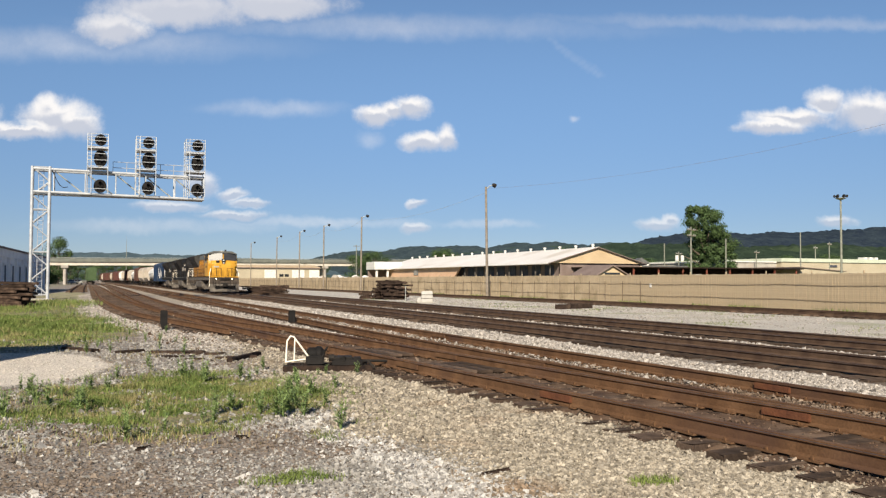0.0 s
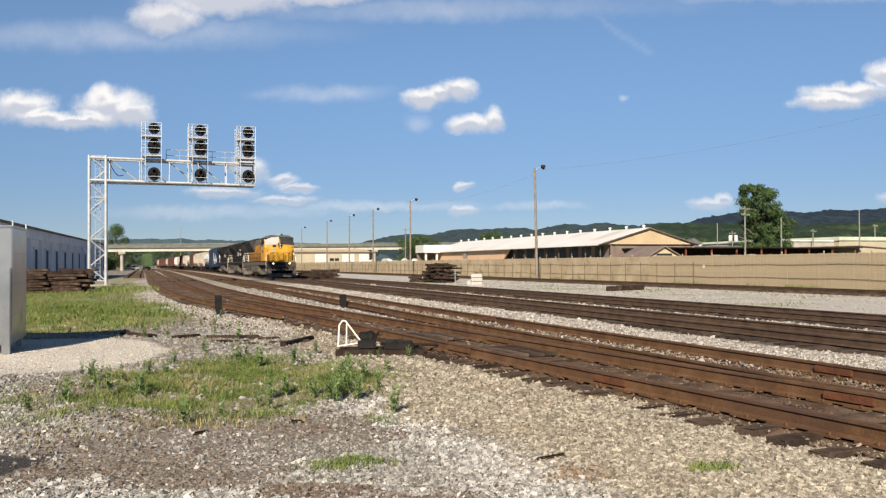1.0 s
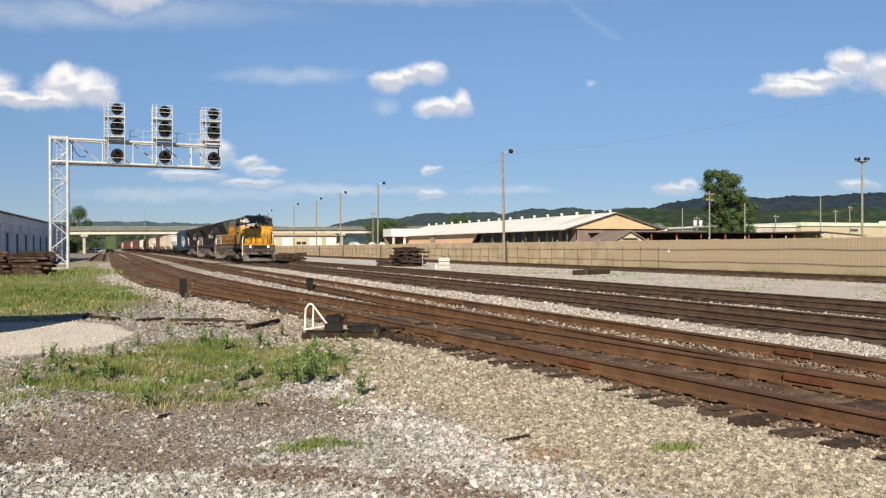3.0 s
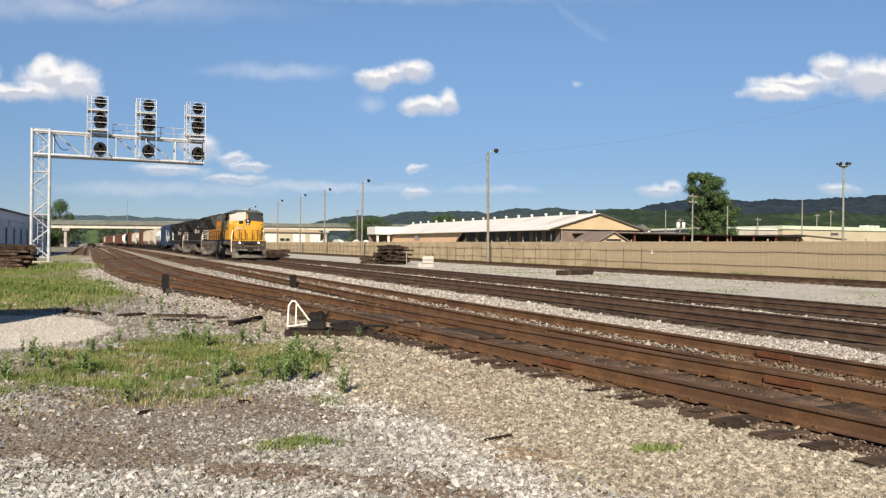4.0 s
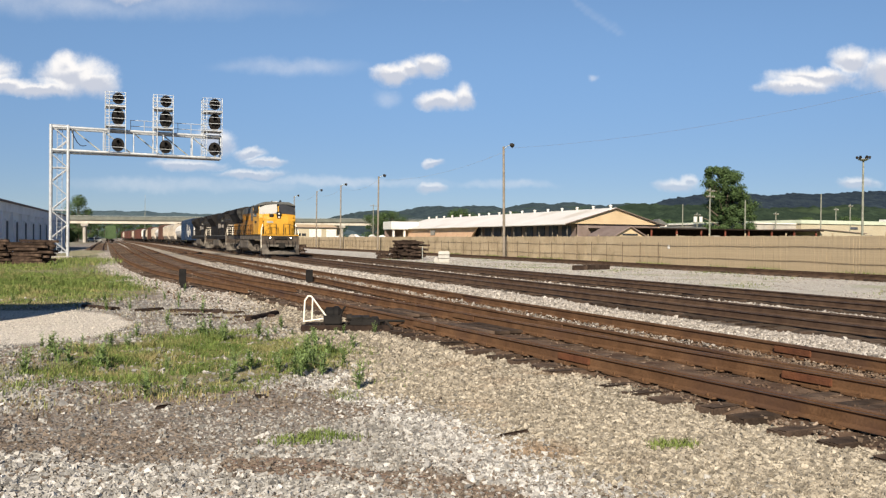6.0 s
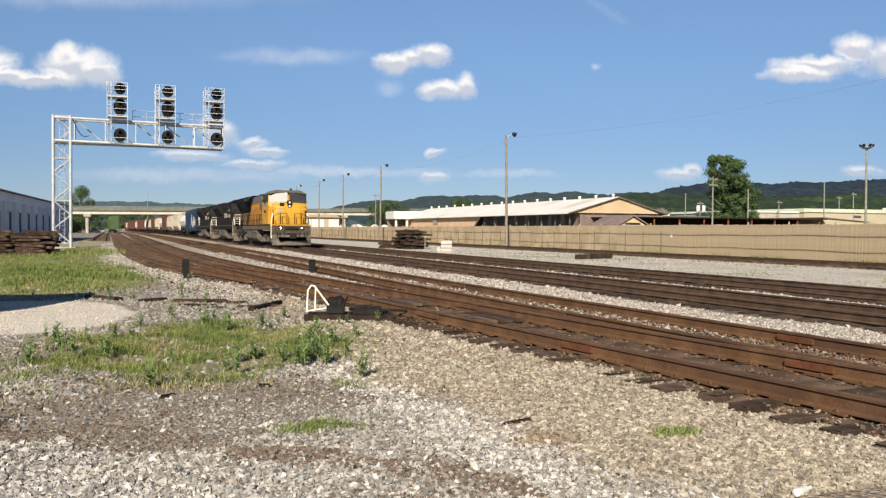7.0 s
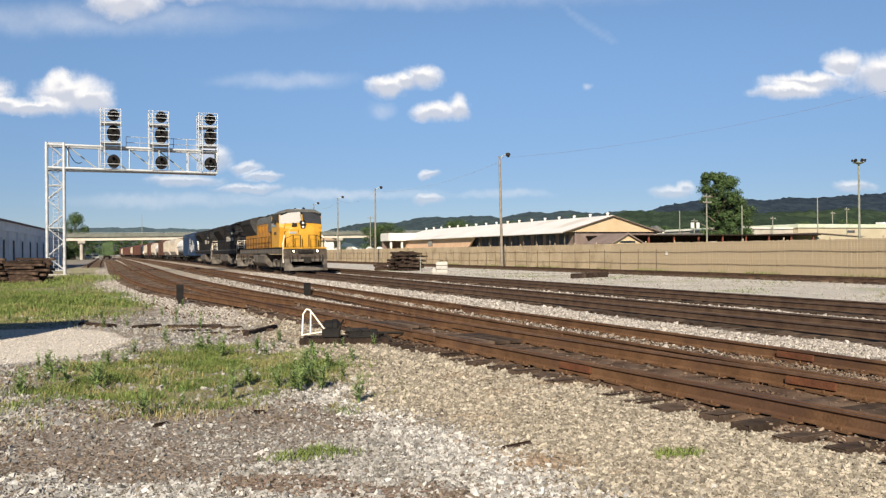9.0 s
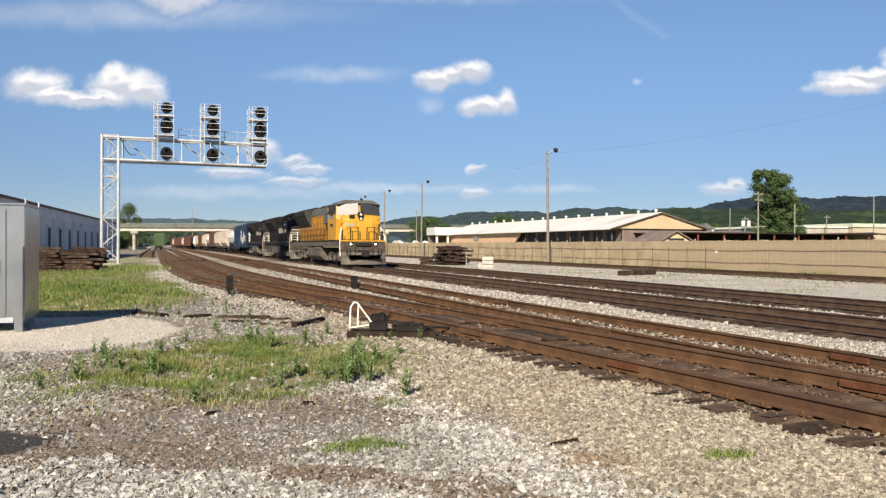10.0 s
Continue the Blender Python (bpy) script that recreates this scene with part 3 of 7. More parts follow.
def track_bed(line, y0, y1, mat, label, half=1.0, seed=0.0, top=0.016):
    """Dirt and fines packed level with the ties, uneven, falling off at both sides."""
    across = np.array([-half - 0.25, -half, -half * 0.8, -half * 0.55, -half * 0.3, 0, half * 0.3, half * 0.55, half * 0.8, half, half + 0.25])
    fall = np.array([-0.10, -0.035, -0.006, 0, 0, 0.004, 0, 0, -0.006, -0.035, -0.10])
    along = np.arange(y0, y1, 0.22)
    v = []
    for y in along:
        x = float(np.interp(y, *line))
        for a, d in zip(across, fall):
            v.append((x + a + 0.06 * noise.noise(Vector((a, y * 0.9, seed))), y, top + d + 0.028 * noise.noise(Vector((a * 2.2, y * 2.2, seed))) + 0.012 * noise.noise(Vector((a * 7, y * 7, seed)))))
    g = np.arange(len(v)).reshape(len(along), len(across))
    q = np.stack([g[:-1, :-1], g[:-1, 1:], g[1:, 1:], g[1:, :-1]], -1).reshape(-1, 4)
    tagged(raw("track_bed", v, np.concatenate([q[:, [0, 1, 2]], q[:, [0, 2, 3]]]), mat, False), label, "track bed", kind="stuff")


M_BED = material("rusty_packed_dirt", (0.066, 0.039, 0.026), (0.156, 0.105, 0.072), 2.2, 0.95, 0, 0.6, 45, (0.055, 0.036, 0.027), 1.2, 0.54)
M_BEDDARK = material("oily_packed_dirt", (0.039, 0.029, 0.022), (0.089, 0.066, 0.049), 2.2, 0.95, 0, 0.6, 45, (0.035, 0.027, 0.022), 0.8, 0.55)
track_bed(T1, 3.0, 230, M_BED, "rusty brown dirt packed between the ties of the near track", seed=1.0)
track_bed(T0, 27.5, 230, M_BED, "rusty brown dirt packed between the ties of the siding", seed=2.0, top=0.010)
track_bed(T2, 5.0, 230, M_BED, "brown dirt and fines between the ties of the second track", seed=3.0, top=0.008)
track_bed(T3, 8.0, 230, M_BEDDARK, "dark oily dirt between the ties of the train track", seed=4.0)
track_bed(T4, 10.0, 230, M_BEDDARK, "dark oily dirt between the ties of the parallel track", seed=5.0)

LINE_6 = [(-1.6, 60), (-2.2, 90), (-3.2, 170), (-4.4, 300)]
T6 = track("rusty yard track curving off beside the grass", LINE_6, 118, 330, 118, 120)

# ---- slatted fence ----
FENCE_X, FENCE_TOP = 37.5, 2.13
fence = thing("slatted_fence", "long tan slatted chain-link fence behind the tracks", "fence", kind="structure")
slat_me = Shape().box(-0.02, 0.02, 0.0, 0.092, 0.02, FENCE_TOP).mesh("slat", M_FENCE)
far_slats = Shape()
fr = random.Random(3)
for i in range(3400):
    y = -40 + i * 0.1
    dx, dz = fr.uniform(-0.012, 0.008), fr.uniform(-0.02, 0.02)
    if 30 < y < 60:
        slat = new("slat", slat_me)
        slat.parent, slat.matrix_basis = fence, pose(FENCE_X + dx, y, dz)
    else:
        far_slats.box(FENCE_X - 0.02 + dx, FENCE_X + 0.02, y, y + 0.092, 0.02, FENCE_TOP + dz)
tagged(part("far_slats", far_slats, M_FENCE, fence, "rows of tan slats"), kind="stuff")
for z in (0.62, 1.47):
    pts = [(FENCE_X - 0.06, y, z + 0.02 * math.sin(y * 0.31 + z) + 0.025 * math.sin(y * 0.83)) for y in np.arange(-40, 300, 2.0)]
    part("tension_wire", Shape().path(pts, 0.013, 5), M_WIRE, fence)
post = Shape().tube((0, 0, 0), (0, 0, FENCE_TOP + 0.10), 0.045, 8).lathe([(FENCE_TOP + 0.10, 0.055), (FENCE_TOP + 0.17, 0.03)], axis="z", n=8).mesh("fence_post", M_FENCE)
for k in range(94):
    ob = new("fence_post", post)
    ob.parent, ob.matrix_basis = fence, pose(FENCE_X + 0.09, -38 + k * 3.6, 0)
line_post = Shape().tube((0, 0, 0), (0, 0, FENCE_TOP - 0.45), 0.024, 6).mesh("line_post", M_WIRE)
for k in range(78):
    ob = new("line_post", line_post)
    ob.parent, ob.matrix_basis = fence, pose(FENCE_X - 0.09 + 0.02 * math.sin(k * 2.3), 54 + k * 2.4, 0, 0.6 * math.sin(k * 1.9), 0.5 * math.sin(k), 0)
one("notice_plate", Shape().box(-0.02, 0.0, -0.12, 0.12, -0.13, 0.13), M_WHITEP, "small blank white notice plate wired to the tan fence", "sign", pose(FENCE_X - 0.035, 52.8, 1.36), bevel=0.006)


# ---- signal bridge ----
GY0 = 79.0
gantry = thing("signal_bridge", "white galvanised cantilever signal bridge on a lattice mast", "signal bridge", pose(0, GY0, -0.213))
gantry.scale = (1.129, 1.129, 1.129)
part("footing", Shape().box(-5.0, -3.1, -0.8, 1.4, -0.1, 0.22), M_CONC, gantry, "concrete footing", bevel=0.03)
for x in (-4.66, -3.48):
    for y in (0.0, 0.75):
        part("mast_post", Shape().tube((x, y, 0.2), (x, y, 10.0), 0.115 if y == 0 else 0.09, 12), M_GALV, gantry, smooth=True)
lat = Shape()
zz = [0.5 + 1.05 * k for k in range(10)]
for i, (a, b) in enumerate(zip(zz, zz[1:])):
    for y in (0.0, 0.75):
        x0, x1 = (-4.66, -3.48) if i % 2 else (-3.48, -4.66)
        lat.tube((x0, y, a), (x1, y, b), 0.042, 6)
    for x in (-4.66, -3.48):
        y0, y1 = (0.0, 0.75) if i % 2 else (0.75, 0.0)
        lat.tube((x, y0, a), (x, y1, b), 0.03, 6)
for z in zz[::3]:
    lat.tube((-4.66, 0, z), (-3.48, 0, z), 0.05, 6).tube((-4.66, 0.75, z), (-3.48, 0.75, z), 0.05, 6)
part("mast_lattice", lat, M_GALV, gantry)
lad = Shape().tube((-4.25, 0.4, 0.4), (-4.25, 0.4, 10), 0.025, 5).tube((-3.9, 0.4, 0.4), (-3.9, 0.4, 10), 0.025, 5)
for k in range(31):
    lad.tube((-4.25, 0.4, 0.6 + 0.3 * k), (-3.9, 0.4, 0.6 + 0.3 * k), 0.014, 4)
part("ladder", lad, M_GALV, gantry)
X0, X1 = -4.7, 7.62


def chord_z(x, z):
    return z - 0.012 * (x - X0)


for y in (0.0, 1.15):
    for z in (8.12, 9.83):
        part("chord", Shape().tube((X0, y, z), (X1, y, chord_z(X1, z)), 0.10, 8), M_GALV, gantry)
xs_w = [-3.2 + 2.155 * k for k in range(6)]
for i, x in enumerate(xs_w):
    web = Shape()
    for y in (0.0, 1.15):
        web.tube((x, y, chord_z(x, 8.12)), (x, y, chord_z(x, 9.83)), 0.042, 6)
    web.tube((x, 0, chord_z(x, 8.12)), (x, 1.15, chord_z(x, 8.12)), 0.045, 6)
    web.tube((x, 0, chord_z(x, 9.83)), (x, 1.15, chord_z(x, 9.83)), 0.045, 6)
    part("web_frame", web, M_GALV, gantry)
for a, b in zip(xs_w, xs_w[1:]):
    part("diagonal_brace", Shape().tube((a + 0.1, 1.15, chord_z(a, 9.75)), (b - 0.1, 1.15, chord_z(b, 8.2)), 0.05, 6), M_STEELP, gantry)
deck = Shape().box(X0, X1, 0.1, 1.05, 7.93, 7.99)
for x in np.arange(X0, X1, 0.4):
    deck.box(x, x + 0.05, 0.05, 1.1, 7.90, 7.95)
part("walkway", deck, M_GALV, gantry)
hand = Shape()
for z in (10.3, 10.75):
    hand.tube((0.9, 1.15, z), (6.4, 1.15, z - 0.05), 0.025, 5)
for x in (0.9, 1.9, 2.9, 4.4, 5.4, 6.4):
    hand.tube((x, 1.15, 9.7), (x, 1.15, 10.75), 0.025, 5)
part("handrail", hand, M_GALV, gantry)
hose = Shape().path([(-3.3 + 0.12 * k, -0.15, 9.7 - 0.5 * math.sin(k * 0.35) - 0.13 * k) for k in range(10)], 0.03, 5)
part("cable_loop", hose, M_BLACK, gantry)

for sx in (-0.04, 3.40, 7.05):
    a, b = sx - 0.88, sx + 0.56
    for x in (a, a + 0.28, b):
        for y in (-0.62, 0.9):
            part("cage_post", Shape().tube((x, y, 8.1), (x, y, 12.58), 0.028, 6), M_GALV, gantry)
    for z in (8.45, 10.15, 10.62, 11.1, 11.62, 12.05, 12.58, 12.34):
        part("cage_rail", Shape().path([(a, -0.62, z), (b, -0.62, z), (b, 0.9, z), (a, 0.9, z), (a, -0.62, z)], 0.022, 5), M_GALV, gantry)
    for z0, z1 in ((11.50, 11.60), (10.02, 10.09)):
        part("cage_floor", Shape().box(a, b, -0.6, 0.95, z0, z1), M_GALV, gantry)
    for k in range(16):
        part("ladder_rung", Shape().tube((a, 0.5, 8.3 + k * 0.27), (a + 0.28, 0.5, 8.3 + k * 0.27), 0.016, 4), M_GALV, gantry)
    for hz, rz, rx in ((12.18, 0.44, 0.42), (10.78, 0.66, 0.47), (8.68, 0.52, 0.46)):
        n = 24
        ring = [(rx * math.cos(2 * math.pi * i / n), rz * math.sin(2 * math.pi * i / n)) for i in range(n)]
        head = part("signal_head", Shape().extrude([(sx + 0.03 + u, hz + v) for u, v in ring], -0.22, -0.14), M_BLACK, gantry, "black rounded signal background")
        part("signal_case", Shape().box(sx - 0.2, sx + 0.26, -0.14, 0.2, hz - rz * 0.7, hz + rz * 0.7), M_DARK, head, bevel=0.03)
        for du, dv in ((0.0, 0.42), (-0.36, -0.28), (0.36, -0.28)):
            cx, cz = sx + 0.03 + du * rx, hz + dv * rz
            hood = Shape()
            arc = [(cx + 0.13 * math.cos(q), cz + 0.13 * math.sin(q)) for q in np.linspace(-0.5, math.pi + 0.5, 11)]
            inner = [(cx + 0.115 * math.cos(q), cz + 0.115 * math.sin(q)) for q in np.linspace(math.pi + 0.5, -0.5, 11)]
            part("hood", hood.extrude(arc + inner, -0.50, -0.21), M_BLACK, head)

# ---- lamp poles along the fence, with their wire ----
def lamp_pole(y, lean, label):
    root = thing("lamp_pole", label, "street lamp", pose(36.5, y, 0, 0, lean, 0), "lamp poles along the fence")
    part("pole", Shape().tube((0, 0, -0.05), (0, 0, 11.2), 0.145, 10, 0.105), M_POLE, root, smooth=True)
    part("arm", Shape().path([(0, 0, 10.9), (0.35, -0.05, 11.25), (0.8, -0.1, 11.38)], 0.04, 6), M_STEELP, root)
    lamp = part("lamp_head", Shape().lathe([(-0.05, 0.08), (0.10, 0.20), (0.32, 0.23), (0.38, 0.20)], axis="x", n=14), M_DARK, root, at=pose(0.7, -0.1, 11.43, 0, 25, 0), smooth=True)
    part("lens", Shape().lathe([(0.375, 0.19), (0.41, 0.13)], axis="x", n=14), M_STEELP, lamp)
    return root


for y, lean in ((79.2, -0.9), (124.4, 0.3), (147.5, 0.0), (167.2, 0.3), (190.3, 0.2), (225.0, 0)):
    lamp_pole(y, lean, "tall weathered wooden lamp pole with a bent arm lamp")
for a, b in ((79.2, 124.4), (124.4, 147.5), (147.5, 167.2), (167.2, 190.3)):
    pts = [(36.55, a + (b - a) * s, 10.7 - 4 * 0.9 * s * (1 - s)) for s in np.linspace(0, 1, 13)]
    one("overhead_wire", Shape().path(pts, 0.012, 4), M_STEELP, "thin sagging overhead wire strung between two lamp poles", "cable", group="wires between the lamp poles")
wire = Shape()
pts = [(36.5 + (70 - 36.5) * s, 79 + (30 - 79) * s, 11.0 + 8.4 * s - 4 * 2.2 * s * (1 - s)) for s in np.linspace(0, 1, 25)]
one("overhead_wire", wire.path(pts, 0.008, 4), M_WIRE, "thin dark overhead wire rising away from a lamp pole", "cable")

flood = thing("floodlight_mast", "tall grey floodlight mast with a crown of lamps behind the fence", "street lamp", pose(96.7, 91.4, 0))
part("pole", Shape().tube((0, 0, 0), (0, 0, 13.6), 0.18, 10, 0.12), M_POLE2, flood, smooth=True)
part("crossbar", Shape().lathe([(13.2, 0.15), (13.45, 0.75), (13.5, 0.75), (13.55, 0.2)], axis="z", n=12), M_STEELP, flood)
for k in range(6):
    q = k * math.pi / 3 + 0.3
    part("floodlight", Shape().box(-0.15, 0.15, -0.15, 0.15, -0.19, 0.19), M_DARK, flood, at=pose(0.8 * math.cos(q), 0.8 * math.sin(q), 13.75, 0, 20, math.degrees(q)), bevel=0.05)


def utility_pole(x, y, h, arms, label):
    root = thing("utility_pole", label, "utility pole", pose(x, y, 0), "utility poles behind the fence")
    part("pole", Shape().tube((0, 0, 0), (0, 0, h), 0.15, 8, 0.10), M_POLE2, root, smooth=True)
    for k in range(arms):
        arm = part("crossarm", Shape().box(-1.1, 1.1, -0.06, 0.06, -0.06, 0.06), M_POLE, root, at=pose(0, -0.15, h - 0.5 - 0.9 * k, 0, 0, 20))
        for u in (-1.0, -0.5, 0.5, 1.0):
            part("insulator", Shape().lathe([(0.05, 0.05), (0.12, 0.08), (0.22, 0.05)], (u, 0, 0), "z", 8), M_STEELP, arm)
    return root


for x, y, h, arms in ((85.5, 110, 10.2, 2), (100.6, 120, 9.1, 0), (127.0, 130, 11.4, 0), (155, 150, 10.8, 1), (160.9, 160, 10.4, 1), (117.1, 160, 10.2, 0), (113.4, 150, 8.0, 1), (134.0, 150, 8.6, 1), (121.6, 150, 6.8, 0), (69.0, 240, 12.0, 1)):
    pole_ob = utility_pole(x, y, h, arms, "grey-brown wooden utility pole behind the fence" if arms else "plain pale utility pole behind the fence")
    if x == 113.4:
        up = pole_ob
for u in (-0.7, 0.7):
    part("transformer", Shape().lathe([(-0.6, 0.3), (-0.55, 0.36), (0.5, 0.36), (0.6, 0.25)], (u, -0.3, 6.6), "z", 12), M_WHITEP, up, "white transformer can", smooth=True)

# ---- long warehouse behind the fence ----
wh = thing("warehouse", "long pale-roofed freight warehouse with a tan gable behind the fence", "warehouse")
WY0, WY1, WXL, WXR, EAVE, RIDGE = 130.0, 227.0, 71.6, 90.6, 4.80, 7.70
WXM = (WXL + WXR) / 2
part("wall", Shape().box(WXL + 2.2, WXL + 2.5, WY0 + 0.3, 177, 0, EAVE + 0.5), M_BROWNWALL, wh, "dark recessed dock wall")
part("wall", Shape().box(WXR - 0.4, WXR - 0.1, WY0 + 0.3, WY1, 0, EAVE - 0.1), M_TANWALL, wh)
part("wall", Shape().box(WXL + 0.3, WXL + 0.6, 177, WY1, 0, EAVE - 0.1), M_PINKWALL, wh, "peach side wall")
part("wall", Shape().add([(WXL + 0.3, 176.95, EAVE - 0.15), (WXL + 0.3, 176.95, 0), (WXL + 0.3, 170, EAVE - 0.15), (WXL + 0.65, 176.95, EAVE - 0.15), (WXL + 0.65, 176.95, 0), (WXL + 0.65, 170, EAVE - 0.15)], [(0, 1, 2), (3, 5, 4), (0, 3, 4, 1), (1, 4, 5, 2), (2, 5, 3, 0)]), M_PINKWALL, wh, "slanted peach wing wall")
part("gable", Shape().add([(WXL, WY0, EAVE), (WXR, WY0, EAVE), (WXM, WY0, RIDGE - 0.1), (WXL, WY0 + 0.3, EAVE), (WXR, WY0 + 0.3, EAVE), (WXM, WY0 + 0.3, RIDGE - 0.1)], [(0, 1, 2), (3, 5, 4), (0, 3, 4, 1), (1, 4, 5, 2), (2, 5, 3, 0)]), M_TANWALL, wh, "tan corrugated gable")
part("wall", Shape().box(WXL + 2.2, WXR - 0.2, WY0 + 0.4, WY0 + 0.7, 0, EAVE), M_BROWNWALL, wh, "mauve-brown end wall under the gable")
for sgn in (-1, 1):
    xe = WXM + sgn * (WXM - WXL + 0.5)
    roof = Shape().add([(WXM, WY0 - 0.4, RIDGE), (WXM, WY1, RIDGE), (xe, WY1, EAVE - 0.05), (xe, WY0 - 0.4, EAVE - 0.05), (WXM, WY0 - 0.4, RIDGE - 0.16), (WXM, WY1, RIDGE - 0.16), (xe, WY1, EAVE - 0.21), (xe, WY0 - 0.4, EAVE - 0.21)],
                       [(0, 1, 2, 3), (4, 7, 6, 5), (0, 3, 7, 4), (1, 5, 6, 2), (3, 2, 6, 7), (0, 4, 5, 1)])
    part("roof_slope", roof, M_ROOF, wh, "pale metal roof")
part("gable_trim", Shape().tube((WXL - 0.5, WY0 - 0.45, EAVE - 0.1), (WXM, WY0 - 0.45, RIDGE - 0.1), 0.08, 6).tube((WXR + 0.5, WY0 - 0.45, EAVE - 0.1), (WXM, WY0 - 0.45, RIDGE - 0.1), 0.08, 6), M_BROWNWALL, wh)
vent_me = Shape().lathe([(0, 0.2), (0.35, 0.2), (0.4, 0.3), (0.6, 0.3), (0.68, 0.1)], axis="z", n=10).mesh("roof_vent", M_WHITEP)
for k in range(17):
    v = new("roof_vent", vent_me)
    v.parent, v.matrix_basis = wh, pose(WXM, WY0 + 1.5 + k * 5.9, RIDGE - 0.12)
post_me = Shape().box(-0.09, 0.09, -0.09, 0.09, 0, EAVE - 0.15).mesh("dock_post", M_GREY)
for k in range(9):
    v = new("dock_post", post_me)
    v.parent, v.matrix_basis = wh, pose(WXL + 0.5, WY0 + 0.8 + k * 5.3, 0)
door_me = Shape().box(-0.06, 0.06, -1.6, 1.6, 0, 3.6).mesh("dock_door", M_DOCK, 0.02)
for k in range(9):
    v = new("dock_door", door_me)
    v.parent, v.matrix_basis = wh, pose(WXL + 2.13, WY0 + 4 + k * 4.9, 0.9)
part("platform", Shape().box(WXL + 0.2, WXL + 2.3, WY0 + 0.5, 177, 0, 1.0), M_CONC, wh, "concrete dock platform")
part("lower_eave", Shape().box(WXR - 1.0, WXR + 12, WY0 + 3, WY0 + 14, EAVE - 0.45, EAVE - 0.2), M_ROOFGREY, wh, "flat grey side canopy")
part("window", Shape().box(WXL + 0.18, WXL + 0.3, 196, 199, 3.0, 4.3), M_WINDOW, wh)

annex = thing("loading_canopy", "white-fronted loading canopy at the warehouse end", "canopy")
part("fascia", Shape().box(66.6, 74.2, 214.6, 222, 4.5, 6.55), M_WHITEP, annex, bevel=0.05)
for x in (67.2, 70.2, 73.4):
    part("canopy_post", Shape().box(x, x + 0.5, 215.2, 215.7, 0, 4.5), M_WHITEP, annex)
part("back_wall", Shape().box(66.8, 74.2, 221, 221.4, 0, 4.5), M_BROWNWALL, annex)

gab = thing("small_gabled_shed", "small tan gabled shed roof showing over the fence", "shed")
part("body", Shape().box(46.9, 50.2, 75.1, 80, 0, 2.3), M_TANWALL, gab)
part("gable_face", Shape().add([(46.9, 75.1, 2.3), (50.2, 75.1, 2.3), (48.55, 75.1, 3.2), (46.9, 75.3, 2.3), (50.2, 75.3, 2.3), (48.55, 75.3, 3.2)], [(0, 1, 2), (3, 5, 4), (0, 3, 4, 1), (1, 4, 5, 2), (2, 5, 3, 0)]), M_TANWALL, gab)
for sgn in (-1, 1):
    part("roof_slope", Shape().add([(48.55, 74.8, 3.34), (48.55, 80.2, 3.34), (48.55 + sgn * 2.0, 80.2, 2.3), (48.55 + sgn * 2.0, 74.8, 2.3), (48.55, 74.8, 3.22), (48.55, 80.2, 3.22), (48.55 + sgn * 2.0, 80.2, 2.18), (48.55 + sgn * 2.0, 74.8, 2.18)], [(0, 1, 2, 3), (4, 7, 6, 5), (0, 3, 7, 4), (1, 5, 6, 2), (3, 2, 6, 7), (0, 4, 5, 1)]), M_BROWNWALL, gab)
part("window_bar", Shape().box(47.6, 49.5, 75.05, 75.1, 2.35, 2.55), M_WINDOW, gab)

# ---- open shed and beige buildings to the right ----
M_REDBROWN = material("red_brown_post", (0.16, 0.05, 0.035), (0.22, 0.075, 0.05), 2, 0.7)
shed = thing("open_shed", "long open shed with a flat dark roof and red-brown posts", "shed")
# near-black: dark roof, and the shed's inner shade painted on its back wall
M_SHADE = material("dark_roof_and_inner_shade", (0.020, 0.014, 0.012), (0.036, 0.025, 0.021), 1.5, 0.9, 0, 0.1, 10, spec=0.05)
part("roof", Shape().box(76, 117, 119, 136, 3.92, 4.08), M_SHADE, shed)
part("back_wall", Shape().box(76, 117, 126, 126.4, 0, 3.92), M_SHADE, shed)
for k in range(5):
    part("stacked_crate", Shape().box(80 + k * 7.1, 81.1 + k * 7.1, 119.8, 120.9, 0, 2.75 + 0.1 * (k % 3)), M_BEIGE if k % 2 else M_CONC, shed, bevel=0.03)
for k in range(9):
    part("post", Shape().box(76.4 + k * 4.9, 76.62 + k * 4.9, 119.4, 119.62, 0, 3.95), M_REDBROWN, shed)
end = thing("low_beige_building", "low beige building with a shallow sloping roof", "building")
part("wall", Shape().extrude([(117.1, 0), (127.6, 0), (127.6, 3.65), (117.1, 4.3)], 120, 136), M_BEIGE, end)
part("roof", Shape().extrude([(116.9, 4.3), (127.9, 3.63), (127.9, 3.73), (116.9, 4.42)], 119.7, 136.3), M_BROWNWALL, end)
big = thing("beige_factory", "wide beige panel factory with pale green roof trim", "building")
part("wall", Shape().box(141, 240, 150, 200, 0, 6.2), M_BEIGE, big)
part("trim", Shape().box(140.7, 240.3, 149.7, 200.3, 6.2, 7.0), M_GREENTRIM, big)
part("wall", Shape().box(126.6, 141, 151.5, 190, 0, 6.0), M_CONC, big, "pale concrete wing")
part("roof", Shape().box(126.3, 141, 151.2, 190.2, 6.0, 6.25), M_ROOF, big)
for k in range(3):
    part("roof_unit", Shape().box(168 + k * 1.7, 168.9 + k * 1.7, 152, 154, 7.0, 7.6), M_WHITEP, big, "white rooftop unit", bevel=0.05)
part("sign_bar", Shape().box(155.0, 157.2, 149.86, 149.98, 5.1, 5.6), M_DOCK, big, "dark sign bar")
for k in range(6):
    part("dock_opening", Shape().box(146 + k * 13, 149 + k * 13, 149.85, 150.0, 1, 3.8), M_DOCK, big)

